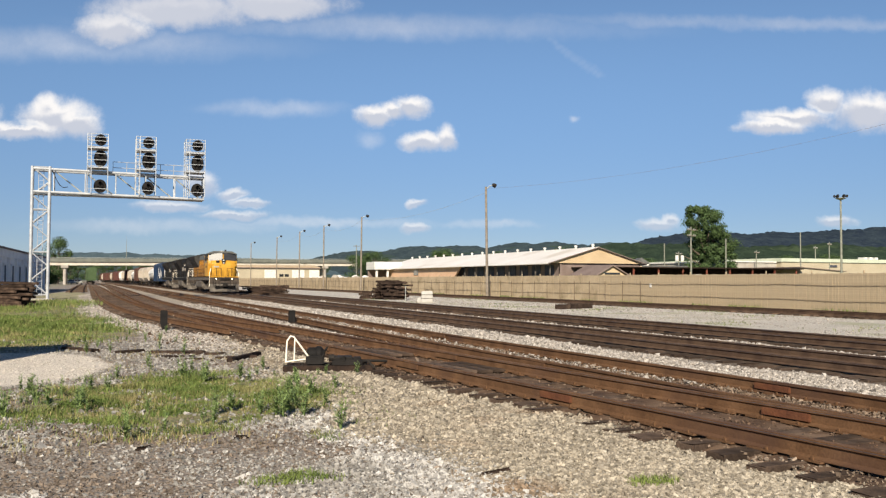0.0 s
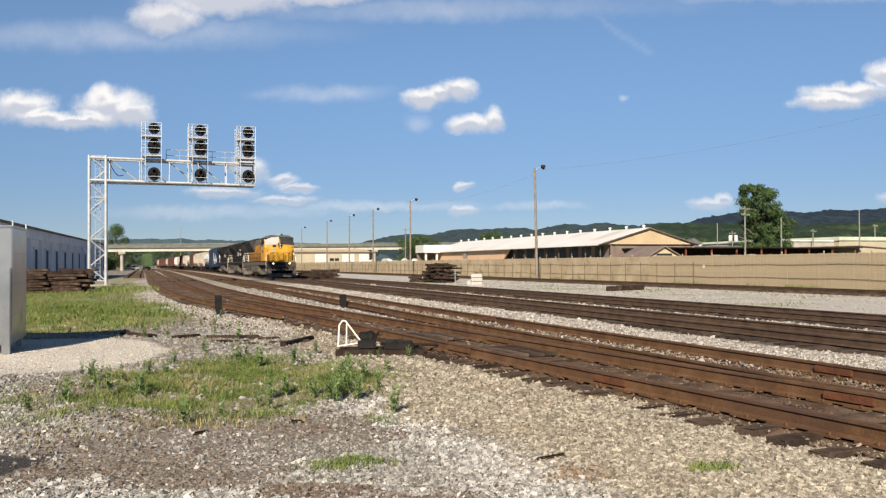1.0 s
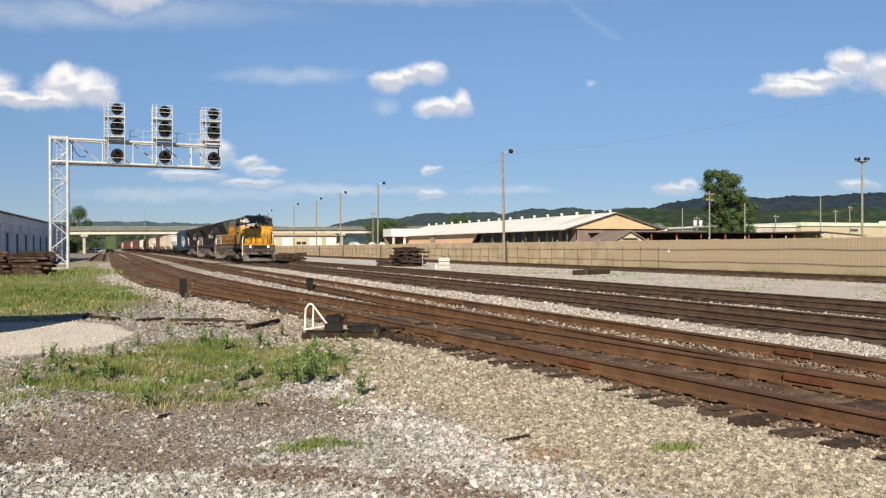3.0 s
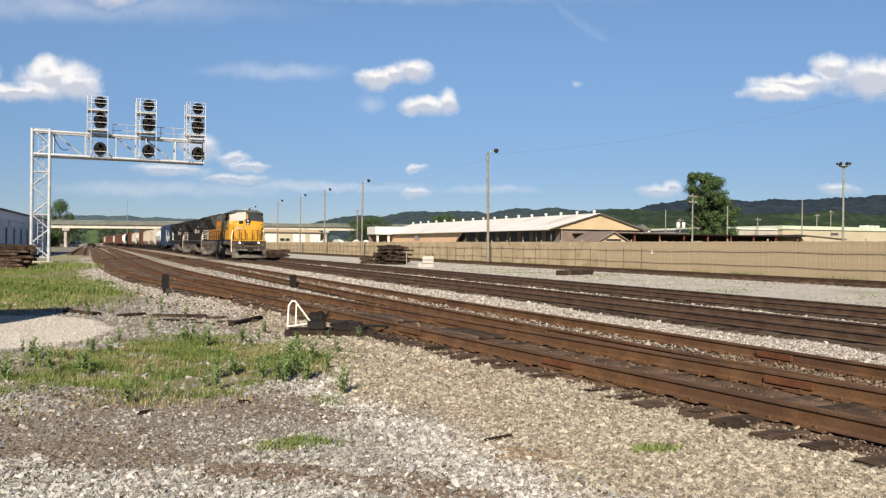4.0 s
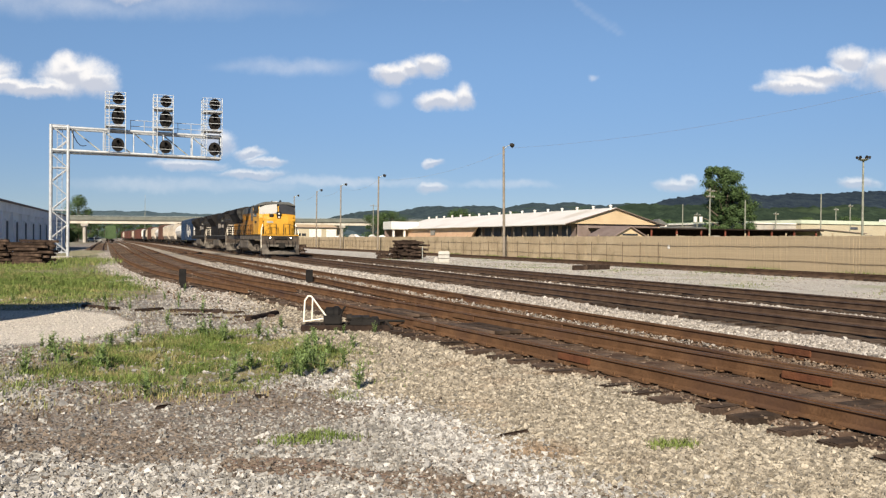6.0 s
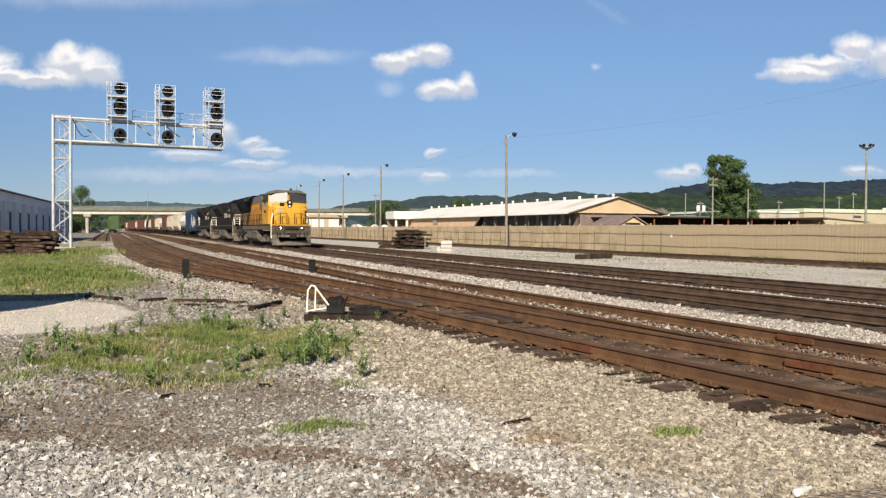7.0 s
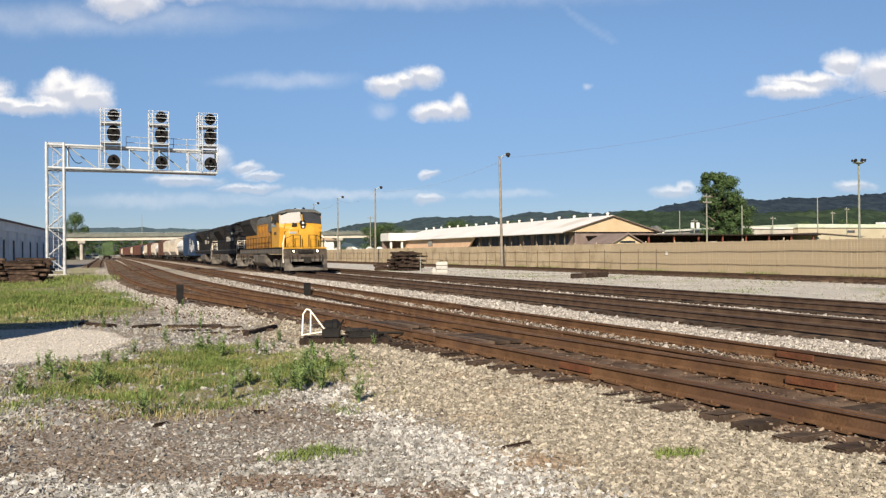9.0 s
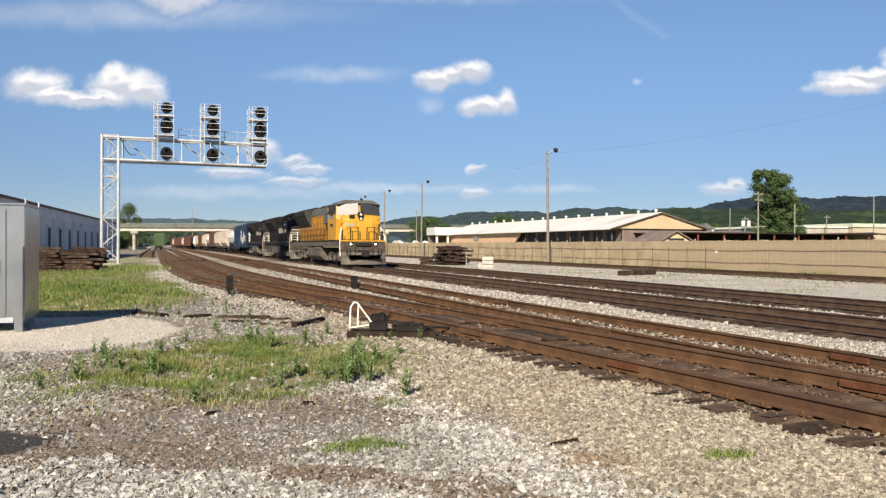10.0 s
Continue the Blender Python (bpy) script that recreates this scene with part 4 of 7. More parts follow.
cottage = thing("white_house", "small white gabled house beyond the sheds", "house", pose(117.3, 170, 0, 0, 0, -20))
part("wall", Shape().box(-1.8, 1.8, -2, 2, 0, 5.9), M_WHITEP, cottage)
part("roof", Shape().extrude([(-2.1, 5.9), (2.1, 5.9), (0, 7.2)], -2.3, 2.3), M_ROOFGREY, cottage)
part("window", Shape().box(-0.5, 0.5, -2.04, -2.0, 4.2, 5.2), M_WINDOW, cottage)

# ---- building beside the overpass ----
wash = thing("garage_building", "low cream garage building with white roller doors", "building")
part("wall", Shape().box(38.3, 63.6, 262, 276, 0, 5.5), M_BEIGE, wash)
part("roof", Shape().add([(38.0, 261.6, 5.5), (63.9, 261.6, 5.5), (63.9, 276.3, 5.5), (38.0, 276.3, 5.5), (38.0, 269, 6.35), (63.9, 269, 6.35)], [(0, 1, 5, 4), (2, 3, 4, 5), (0, 4, 3), (1, 2, 5), (0, 3, 2, 1)]), M_TANWALL, wash)
part("eave_trim", Shape().box(37.9, 64.0, 261.5, 261.65, 5.25, 5.5), M_BROWNWALL, wash)
for x0, x1 in ((46.6, 50.0), (55.0, 58.8), (60.3, 63.4)):
    door = part("roller_door", Shape().box(x0, x1, 261.9, 262.0, 0, 4.8), M_WHITEP, wash)
    for j in range(8):
        part("door_slat", Shape().box(x0 + 0.06, x1 - 0.06, 261.86, 261.9, 0.1 + 0.58 * j, 0.62 + 0.58 * j), M_WHITEP, door)
for x0 in (51.1, 52.7):
    part("window", Shape().box(x0, x0 + 1.3, 261.92, 262.0, 2.7, 3.5), M_WINDOW, wash)
tb = random.Random(8)
for k in range(14):
    s = Shape().lathe([(0, 1.0), (0.4, 1.06), (0.75, 0.92), (1.0, 0.66), (1.12, 0.25)], axis="z", n=11)
    o = one("gravel_heap", s, M_WHITEP if k % 3 else M_CONC, "pale heap of bagged stone behind the fence", "heap", pose(45.5 + k * 0.72 + tb.uniform(-0.5, 0.5), 185 + tb.uniform(-4, 4), 0.6), "heaps behind the fence")
    o.scale = (tb.uniform(0.9, 1.5), tb.uniform(0.9, 1.5), tb.uniform(1.9, 2.6))
    o.location.z = 0

# ---- road overpass ----
M_PARAPET = material("grey_parapet", (0.115, 0.122, 0.104), (0.165, 0.172, 0.150), 0.5, 0.9, 0, 0.1, 10, (0.16, 0.15, 0.14), 0.2)
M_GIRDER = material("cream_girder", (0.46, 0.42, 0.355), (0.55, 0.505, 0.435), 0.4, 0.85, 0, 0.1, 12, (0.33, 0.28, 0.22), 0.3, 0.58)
bridge = thing("road_overpass", "long concrete road overpass crossing above the tracks", "bridge", pose(0, 0, 0, 0, -0.42, 0), kind="structure")
# deck and inner girders take the shade-dark concrete, only the front girder cream
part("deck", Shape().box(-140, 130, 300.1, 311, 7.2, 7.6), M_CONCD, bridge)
part("parapet", Shape().box(-140, 130, 299.8, 300.1, 7.32, 8.5), M_PARAPET, bridge, "grey-green weathered concrete parapet")
part("parapet", Shape().box(-140, 130, 311.0, 311.3, 7.32, 8.5), M_PARAPET, bridge, "grey-green weathered concrete parapet")
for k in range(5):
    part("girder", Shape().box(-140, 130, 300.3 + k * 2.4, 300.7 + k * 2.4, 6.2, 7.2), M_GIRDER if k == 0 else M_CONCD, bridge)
for x in (-52, -31, -10, 30, 54, 75, 100):
    pier = part("pier_cap", Shape().box(x - 1.1, x + 1.1, 300.2, 311, 5.3, 6.2), M_CONC, bridge, bevel=0.1)
    for y in (301.2, 305.5, 309.8):
        part("pier_column", Shape().tube((x, y, -0.6), (x, y, 5.3), 0.55, 12), M_CONC, pier, smooth=True)
part("railing", Shape().box(-140, 130, 299.9, 300.0, 8.66, 8.74), M_STEELP, bridge)
for x in np.arange(-138, 130, 6.0):
    part("railing_post", Shape().box(x, x + 0.1, 299.9, 300.0, 8.5, 8.66), M_STEELP, bridge)

# ---- grey warehouse on the near side ----
lw = thing("grey_warehouse", "long grey block warehouse with a row of dark dock doors", "warehouse", pose(-11.4, 69, 0, 0, 0, -2.4) @ pose(10, -69, 0))
part("wall", Shape().box(-24, -10.0, 40, 152, 0, 4.6), M_GREYWALL, lw)
part("fascia", Shape().box(-24.2, -9.85, 39.8, 152.2, 4.1, 5.0), M_GREYWALL, lw)
part("roof_edge", Shape().box(-24.4, -9.7, 39.7, 152.4, 5.0, 5.2), M_BROWNWALL, lw)
for k in range(17):
    d = part("dock_door", Shape().box(-10.0, -9.9, 43.5 + k * 6.3, 45.2 + k * 6.3, 0.4, 3.2), M_DOCK, lw)
    part("door_frame", Shape().box(-10.0, -9.84, 43.3 + k * 6.3, 43.5 + k * 6.3, 0.3, 3.4).box(-10.0, -9.84, 45.2 + k * 6.3, 45.4 + k * 6.3, 0.3, 3.4).box(-10.0, -9.84, 43.3 + k * 6.3, 45.4 + k * 6.3, 3.22, 3.4), M_GREYWALL, d)
    part("buttress", Shape().box(-10.0, -9.7, 46.6 + k * 6.3, 47.0 + k * 6.3, 0, 4.1), M_GREYWALL, lw)

# ---- hills ----
def hill(name, label, dist, pieces, mat, seed, rough, depth=500, step=5.0, rows=26):
    """A wooded ridge at a distance: heights along x at the crest, falling to the front."""
    xs = np.arange(pieces[0][0], pieces[-1][0], step)
    crest = np.interp(xs, [p[0] for p in pieces], [p[1] for p in pieces])
    verts = []
    for r in range(rows):
        s = r / (rows - 1)
        for x, h in zip(xs, crest):
            bumps = noise.fractal(Vector((x * 0.02, s * 6, seed)), 1.0, 2.0, 5) * rough + noise.fractal(Vector((x * 0.11, s * 31, seed + 7)), 0.8, 2.0, 3) * rough * 0.75
            z = h * (math.sin(s * math.pi / 2) ** 1.3) + bumps * (0.3 + 0.7 * s) + (3 if s > 0 else -3)
            verts.append((x, dist - depth * (1 - s), z))
    n = len(xs)
    g = np.arange(n * rows).reshape(rows, n)
    q = np.stack([g[:-1, :-1], g[:-1, 1:], g[1:, 1:], g[1:, :-1]], -1).reshape(-1, 4)
    return tagged(raw(name, verts, np.concatenate([q[:, [0, 1, 2]], q[:, [0, 2, 3]]]), mat), label, "hill", kind="structure")


# the far ridges carry their haze as a blue tint in the material
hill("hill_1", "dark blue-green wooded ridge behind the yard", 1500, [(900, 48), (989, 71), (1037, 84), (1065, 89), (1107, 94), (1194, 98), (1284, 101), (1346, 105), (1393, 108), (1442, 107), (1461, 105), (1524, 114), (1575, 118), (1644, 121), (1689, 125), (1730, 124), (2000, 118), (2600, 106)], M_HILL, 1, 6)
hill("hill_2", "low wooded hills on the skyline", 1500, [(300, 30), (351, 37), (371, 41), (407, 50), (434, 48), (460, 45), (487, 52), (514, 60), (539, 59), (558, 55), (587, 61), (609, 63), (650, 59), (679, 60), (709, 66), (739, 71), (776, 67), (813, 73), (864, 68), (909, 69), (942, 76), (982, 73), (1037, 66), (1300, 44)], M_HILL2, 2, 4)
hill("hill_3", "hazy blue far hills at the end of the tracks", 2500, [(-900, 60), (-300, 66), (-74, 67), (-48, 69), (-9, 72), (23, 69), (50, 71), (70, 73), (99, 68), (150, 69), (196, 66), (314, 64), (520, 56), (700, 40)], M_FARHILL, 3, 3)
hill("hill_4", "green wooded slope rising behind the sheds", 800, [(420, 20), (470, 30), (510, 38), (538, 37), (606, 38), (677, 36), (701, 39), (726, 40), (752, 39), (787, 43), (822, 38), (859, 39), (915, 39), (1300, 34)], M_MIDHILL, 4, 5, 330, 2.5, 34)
house = thing("hillside_house", "small white house among trees on the ridge", "house", pose(1200, 1390, 78))
part("wall", Shape().box(-4, 4, -4, 4, 0, 6), M_WHITEP, house)
part("roof", Shape().extrude([(-4.6, 6), (4.6, 6), (0, 9)], -4.4, 4.4), M_ROOFGREY, house)


mast = thing("radio_mast", "thin grey lattice radio mast far behind the overpass", "mast", pose(11.2, 400, 0))
part("mast_shaft", Shape().tube((0, 0, 0), (0, 0, 19), 0.22, 5, 0.06), M_POLE2, mast)
part("antenna", Shape().tube((0, 0, 19), (0, 0, 20.5), 0.05, 5), M_STEELP, mast)

# ---- freight train ----
M_BLUE = material("blue_freight_paint", (0.010, 0.024, 0.055), (0.016, 0.035, 0.075), 1.5, 0.6, 0, 0.05, 20, (0.10, 0.12, 0.15), 0.8, 0.58)
M_BROWNP = material("boxcar_brown", (0.07, 0.034, 0.026), (0.10, 0.05, 0.036), 1.5, 0.7, 0, 0.05, 20, (0.08, 0.05, 0.04), 0.8, 0.56)
M_REDP = material("faded_red_paint", (0.080, 0.034, 0.028), (0.115, 0.050, 0.040), 1.5, 0.7, 0, 0.05, 20, (0.10, 0.05, 0.04), 0.8, 0.56)
M_GREENP = material("green_freight_paint", (0.05, 0.082, 0.035), (0.072, 0.11, 0.05), 1.5, 0.65, 0, 0.05, 20, (0.10, 0.14, 0.06), 0.8, 0.58)
M_HOPPER = material("grey_cream_paint", (0.33, 0.29, 0.24), (0.42, 0.375, 0.315), 1.5, 0.6, 0, 0.05, 20, (0.34, 0.28, 0.22), 0.7, 0.54)
M_WHEEL = material("steel_wheel", (0.10, 0.075, 0.06), (0.17, 0.13, 0.10), 5, 0.6, 0.5)
# sooty radiator grey, also the painted shade of the gap behind the cab
M_SOOTSHADE = material("soot_and_shade_grey", (0.03, 0.03, 0.029), (0.055, 0.054, 0.05), 2, 0.75, 0, 0.1, 30, spec=0.12)
WHEELSETS = []


def wheelset(parent, y, r, turning):
    s = Shape().tube((-0.8, 0, 0), (0.8, 0, 0), 0.09, 8)
    for sg in (-1, 1):
        c = sg * 0.752
        s.lathe([(c - 0.07, r * 0.5), (c - 0.06, r), (c + 0.05, r), (c + 0.07, r * 0.5)], axis="x", n=20)
        for k in range(5):
            q = 2 * math.pi * k / 5
            s.box(c - 0.08, c + 0.08, -0.06, 0.06, r * 0.55, r * 0.85, pose(0, 0, 0, math.degrees(q), 0, 0))
    ob = part("wheelset", s, M_WHEEL, parent, at=pose(0, y, r))
    if turning:
        WHEELSETS.append((ob, y, r))
    return ob


def loco_truck(parent, yc, r, turning):
    frame_ob = thing_part("truck", parent)
    for sg in (-1, 1):
        x = sg * 1.12
        prof = [(yc - 2.6, 0.72), (yc - 2.5, 0.92), (yc - 1.2, 0.98), (yc - 0.9, 0.86), (yc + 0.9, 0.86), (yc + 1.2, 0.98), (yc + 2.5, 0.92), (yc + 2.6, 0.72), (yc + 1.9, 0.5), (yc + 1.2, 0.62), (yc + 0.6, 0.46), (yc - 0.6, 0.46), (yc - 1.2, 0.62), (yc - 1.9, 0.5)]
        part("side_frame", Shape().side(prof, x - 0.09, x + 0.09), M_GREY, frame_ob, bevel=0.02)
        for dy in (-1.85, 0, 1.85):
            part("axle_box", Shape().box(x - 0.14 + 0.08 * sg, x + 0.14 + 0.08 * sg, yc + dy - 0.2, yc + dy + 0.2, 0.36, 0.72), M_GREY, frame_ob, bevel=0.04)
        for dy in (-0.95, 0.95):
            part("spring", Shape().lathe([(0.6 + 0.05 * k, 0.13 if k % 2 else 0.09) for k in range(7)], (x + 0.05 * sg, yc + dy, 0), "z", 10), M_DARK, frame_ob)
    for dy in (-1.85, 0, 1.85):
        wheelset(parent, yc + dy, r, turning)


def thing_part(name, parent):
    """The crosswise beam of a truck, which carries its pieces."""
    return part(name, Shape().box(-1.0, 1.0, -0.25, 0.25, 0.55, 0.8), M_DARK, parent, at=None)


def slab(a, b, c, d, thick):
    """A panel from four corners, with thickness along its normal."""
    a, b, c, d = (Vector(p) for p in (a, b, c, d))
    n = (b - a).cross(d - a).normalized() * thick
    return Shape().add([a, b, c, d, a - n, b - n, c - n, d - n], [(0, 1, 2, 3), (7, 6, 5, 4), (0, 4, 5, 1), (1, 5, 6, 2), (2, 6, 7, 3), (3, 7, 4, 0)])


def locomotive(label, L, paint, hood_paint, roof_paint, stripe, lit):
    """A six-axle road locomotive; its front at y = 0 looks towards -y, the rail top is z = 0."""
    root = thing("locomotive", label, "locomotive", None, "locomotives at the head of the train")
    part("frame_sill", Shape().box(-1.5, 1.5, 0.55, L - 0.4, 1.38, 1.78), M_GREY if stripe is None else M_BLACK, root, bevel=0.03)
    part("sill_stripe", Shape().box(-1.512, 1.512, 0.6, L - 0.5, 1.78, 1.84), M_BLACK if stripe is None else M_ROOFGREY, root)
    # pilot with plow, steps and coupler
    part("pilot", Shape().add([(-1.5, 0.35, 0.95), (1.5, 0.35, 0.95), (1.5, 0.35, 1.72), (-1.5, 0.35, 1.72), (-1.5, 0.7, 0.95), (1.5, 0.7, 0.95), (1.5, 0.7, 1.72), (-1.5, 0.7, 1.72)], [(0, 1, 2, 3), (7, 6, 5, 4), (0, 4, 5, 1), (1, 5, 6, 2), (2, 6, 7, 3), (3, 7, 4, 0)]), M_PILOT, root, bevel=0.03)
    plow = [(-1.45, 0.30, 0.98), (-0.3, 0.05, 0.98), (0.3, 0.05, 0.98), (1.45, 0.30, 0.98), (-1.5, 0.16, 0.14), (-0.2, -0.22, 0.14), (0.2, -0.22, 0.14), (1.5, 0.16, 0.14)]
    back = [(x, y + 0.08, z) for x, y, z in plow]
    q = [(0, 4, 5, 1), (1, 5, 6, 2), (2, 6, 7, 3), (11, 15, 14, 10), (10, 14, 13, 9), (9, 13, 12, 8), (0, 1, 9, 8), (1, 2, 10, 9), (2, 3, 11, 10), (4, 12, 13, 5), (5, 13, 14, 6), (6, 14, 15, 7), (0, 8, 12, 4), (3, 7, 15, 11)]
    part("snow_plow", Shape().add(plow + back, q), M_GREY, root)
    cp = Shape().box(-0.14, 0.14, -0.25, 0.4, 0.75, 1.0).box(-0.24, 0.24, -0.52, -0.22, 0.68, 1.05).box(-0.35, 0.35, 0.2, 0.36, 0.62, 1.15)
    part("coupler", cp, M_DARK, root, bevel=0.03)
    hoses = Shape()
    for x in (-1.15, -0.95, -0.6, 0.6, 0.95, 1.15):
        hoses.path([(x, 0.3, 1.3), (x, 0.12, 1.2), (x * 0.97, 0.05, 0.85), (x * 0.9, 0.1, 0.65)], 0.025, 5)
    part("air_hoses", hoses, M_DARK, root)
    for sg in (-1, 1):
        st = Shape()
        for k in range(4):
            st.box(sg * 1.16 - 0.3, sg * 1.16 + 0.3, 0.62 + 0.03 * k, 0.95, 0.42 + 0.34 * k, 0.46 + 0.34 * k)
        st.box(sg * 1.48 - 0.02, sg * 1.48 + 0.02, 0.6, 1.0, 0.4, 1.75).box(sg * 0.86 - 0.02, sg * 0.86 + 0.02, 0.6, 1.0, 0.4, 1.75)
        part("step_well", st, M_GREY, root)
        lamp = part("ditch_light", Shape().lathe([(0.10, 0.15), (-0.02, 0.16), (-0.04, 0.13)], (sg * 0.82, 0.35, 1.57), "y", 14), M_DARK, root)
        part("lens", Shape().lathe([(-0.045, 0.058), (-0.06, 0.03)], (sg * 0.82, 0.35, 1.57), "y", 14), M_LAMP if lit else M_WINDOW, lamp, "lit ditch light" if lit else "")
    part("deck_edge", Shape().box(-1.5, 1.5, 0.42, 1.1, 1.74, 1.84), paint if stripe is None else M_BLACK, root, bevel=0.015)
    part("anticlimber", Shape().box(-0.5, 0.5, 0.22, 0.5, 1.42, 1.66), M_DARK, root, bevel=0.03)
    # wide nose and cab
    nose = Shape()
    zb, zt = 1.84, 3.60
    ring = []
    for x in (-1.22, -0.75, 0.75, 1.22):
        bow = 0.0 if abs(x) < 1 else 0.18
        ring.append([(x, 1.02 + bow, zb), (x, 1.05 + bow, 2.9), (x, 1.16 + bow, 3.38), (x, 1.42 + bow, zt), (x, 2.9, zt + 0.12), (x, 2.9, zb)])
    pts = [p for r in ring for p in r]
    fs = []
    for i in range(3):
        for j in range(6):
            k = (j + 1) % 6
            fs.append((i * 6 + j, i * 6 + k, (i + 1) * 6 + k, (i + 1) * 6 + j))
    fs += [tuple(range(6))[::-1], tuple(range(18, 24))]
    part("nose", nose.add(pts, fs), paint, root, bevel=0.05)
    part("nose_door", Shape().box(-0.95, -0.35, 1.0, 1.06, 1.9, 3.2), paint, root, bevel=0.015)
    cab = Shape()
    for x in (-1.5, -0.42, 0.42, 1.5):
        b = 0.40 if abs(x) > 1 else 0.0
        cab.v += [(x, 1.55 + b, 3.35), (x, 1.85 + b, 4.30), (x * 0.93, 2.1 + b, 4.38), (x * 0.93, 5.4, 4.38), (x, 5.4, 4.3), (x, 5.4, zb), (x, 1.9 + b, zb)]
    for i in range(3):
        for j in range(7):
            k = (j + 1) % 7
            cab.f.append((i * 7 + j, i * 7 + k, (i + 1) * 7 + k, (i + 1) * 7 + j))
    cab.f += [tuple(range(7))[::-1], tuple(range(21, 28))]
    part("cab", cab, paint, root, bevel=0.03)
    part("cab_roof", Shape().extrude([(-1.50, 4.36), (-1.48, 4.46), (-0.95, 4.74), (0.95, 4.74), (1.48, 4.46), (1.50, 4.36), (0.9, 4.50), (-0.9, 4.50)], 1.95 if stripe is None else 2.2, 5.5), roof_paint, root, bevel=0.03)
    for sg in (-1, 1):
        part("cab_side_panel", Shape().box(sg * 1.505 - 0.02, sg * 1.505 + 0.02, 2.35, 5.4, 3.75, 4.42), M_SOOTSHADE if stripe is None else roof_paint, root)
    # raked windscreen halves and side windows
    for sg in (-1, 1):
        w = slab((sg * 0.06, 1.62, 3.70), (sg * 1.46, 2.10, 3.62), (sg * 1.42, 2.31 + (0.3 if stripe else 0), 4.40), (sg * 0.06, 1.86 + (0.3 if stripe else 0), 4.52), -0.05 * sg)
        for v in range(len(w.v)):
            x, y, z = w.v[v]
            w.v[v] = (x, y - 0.05, z)
        part("windscreen", w, M_SCREEN if stripe is None else M_WINDOW, root, "raked glossy windscreen half", bevel=0.008)
        part("side_window", Shape().box(sg * 1.5 - 0.02, sg * 1.5 + 0.02, 3.3, 4.2, 3.45, 4.2), M_WINDOW, root)
        part("side_window", Shape().box(sg * 1.5 - 0.02, sg * 1.5 + 0.02, 4.35, 5.1, 3.45, 4.2), M_WINDOW, root)
        part("number_board", Shape().box(sg * 1.0 - 0.32, sg * 1.0 + 0.32, 1.2, 1.3, 3.03, 3.25), paint, root)
        part("cab_mirror", Shape().box(sg * 1.62 - 0.08, sg * 1.62 + 0.08, 3.2, 3.24, 3.6, 3.95), M_DARK, root)
    hl = part("headlight", Shape().box(-0.17, 0.17, 1.12, 1.5, 3.22, 3.85), M_DARK, root, bevel=0.03)
    for z in (3.37, 3.67):
        part("lens", Shape().lathe([(0.0, 0.085), (-0.03, 0.055)], (0, 1.12, z), "y", 14), M_WHITEP, hl, "pale headlight lens")
    part("nose_window", Shape().box(-0.78, -0.42, 1.14, 1.22, 3.36, 3.66), M_DARK, root, "dark square door window", bevel=0.05)
    if stripe is not None:
        for k in range(5):
            part("nose_stripe", Shape().box(-1.235, 1.235, 0.985, 2.0, 2.0 + 0.24 * k, 2.09 + 0.24 * k), stripe, root, "white horizontal stripe")
    # nose handrails
    for sg in (-1, 1):
        hr = Shape()
        for x in (1.35, 0.8, 0.3):
            hr.tube((sg * x, 0.62, 1.84), (sg * x, 0.62, 2.75 if x < 1 else 2.5), 0.034, 6)
        hr.path([(sg * 1.35, 0.62, 2.5), (sg * 0.8, 0.62, 2.75), (sg * 0.3, 0.62, 2.75)], 0.018, 6)
        part("front_handrail", hr, M_DARK if stripe is None else M_CREAMP, root)
    for sg in (-1, 1):
        part("grab_iron", Shape().path([(sg * 1.5, 0.55, 0.7), (sg * 1.5, 0.6, 2.1), (sg * 1.32, 1.1, 2.75)], 0.035, 6), M_CREAMP if stripe is None else M_HOPPER, root, "pale grab iron")
        rail_l = Shape()
        ys = np.linspace(5.8, L - 0.9, 12)
        for y in ys:
            rail_l.tube((sg * 1.46, y, 1.8), (sg * 1.46, y, 2.75), 0.02, 5)
        rail_l.tube((sg * 1.46, ys[0], 2.75), (sg * 1.46, ys[-1], 2.75), 0.022, 5).tube((sg * 1.46, ys[0], 2.3), (sg * 1.46, ys[-1], 2.3), 0.016, 5)
        part("side_handrail", rail_l, M_DARK, root)
    # long hood
    part("hood", Shape().box(-1.05, 1.05, 5.4, L - 1.2, 1.84, 3.95), hood_paint, root, bevel=0.03)
    part("hood_top", Shape().extrude([(-1.07, 3.95), (1.07, 3.95), (1.0, 4.45), (0.8, 4.56), (-0.8, 4.56), (-1.0, 4.45)], 5.4, L - 1.2), roof_paint, root)
    # dark box, slightly proud of the hood: painted shade of the gap there
    part("cab_gap", Shape().box(-1.10, 1.10, 5.38, 5.95, 1.86, 4.3), M_SOOTSHADE if stripe is None else M_BLACK, root, "dark box standing in for the shaded gap behind the cab")
    part("blower_housing", Shape().box(-1.32, 1.32, 5.97, 8.3, 3.1, 4.5), roof_paint, root, bevel=0.08)
    for k in range(9):
        y = 8.6 + k * (L - 17.2) / 9
        for sg in (-1, 1):
            part("hood_door", Shape().box(sg * 1.06 - 0.025, sg * 1.06 + 0.025, y, y + (L - 17.2) / 9 - 0.12, 2.0, 3.75), hood_paint, root, bevel=0.01)
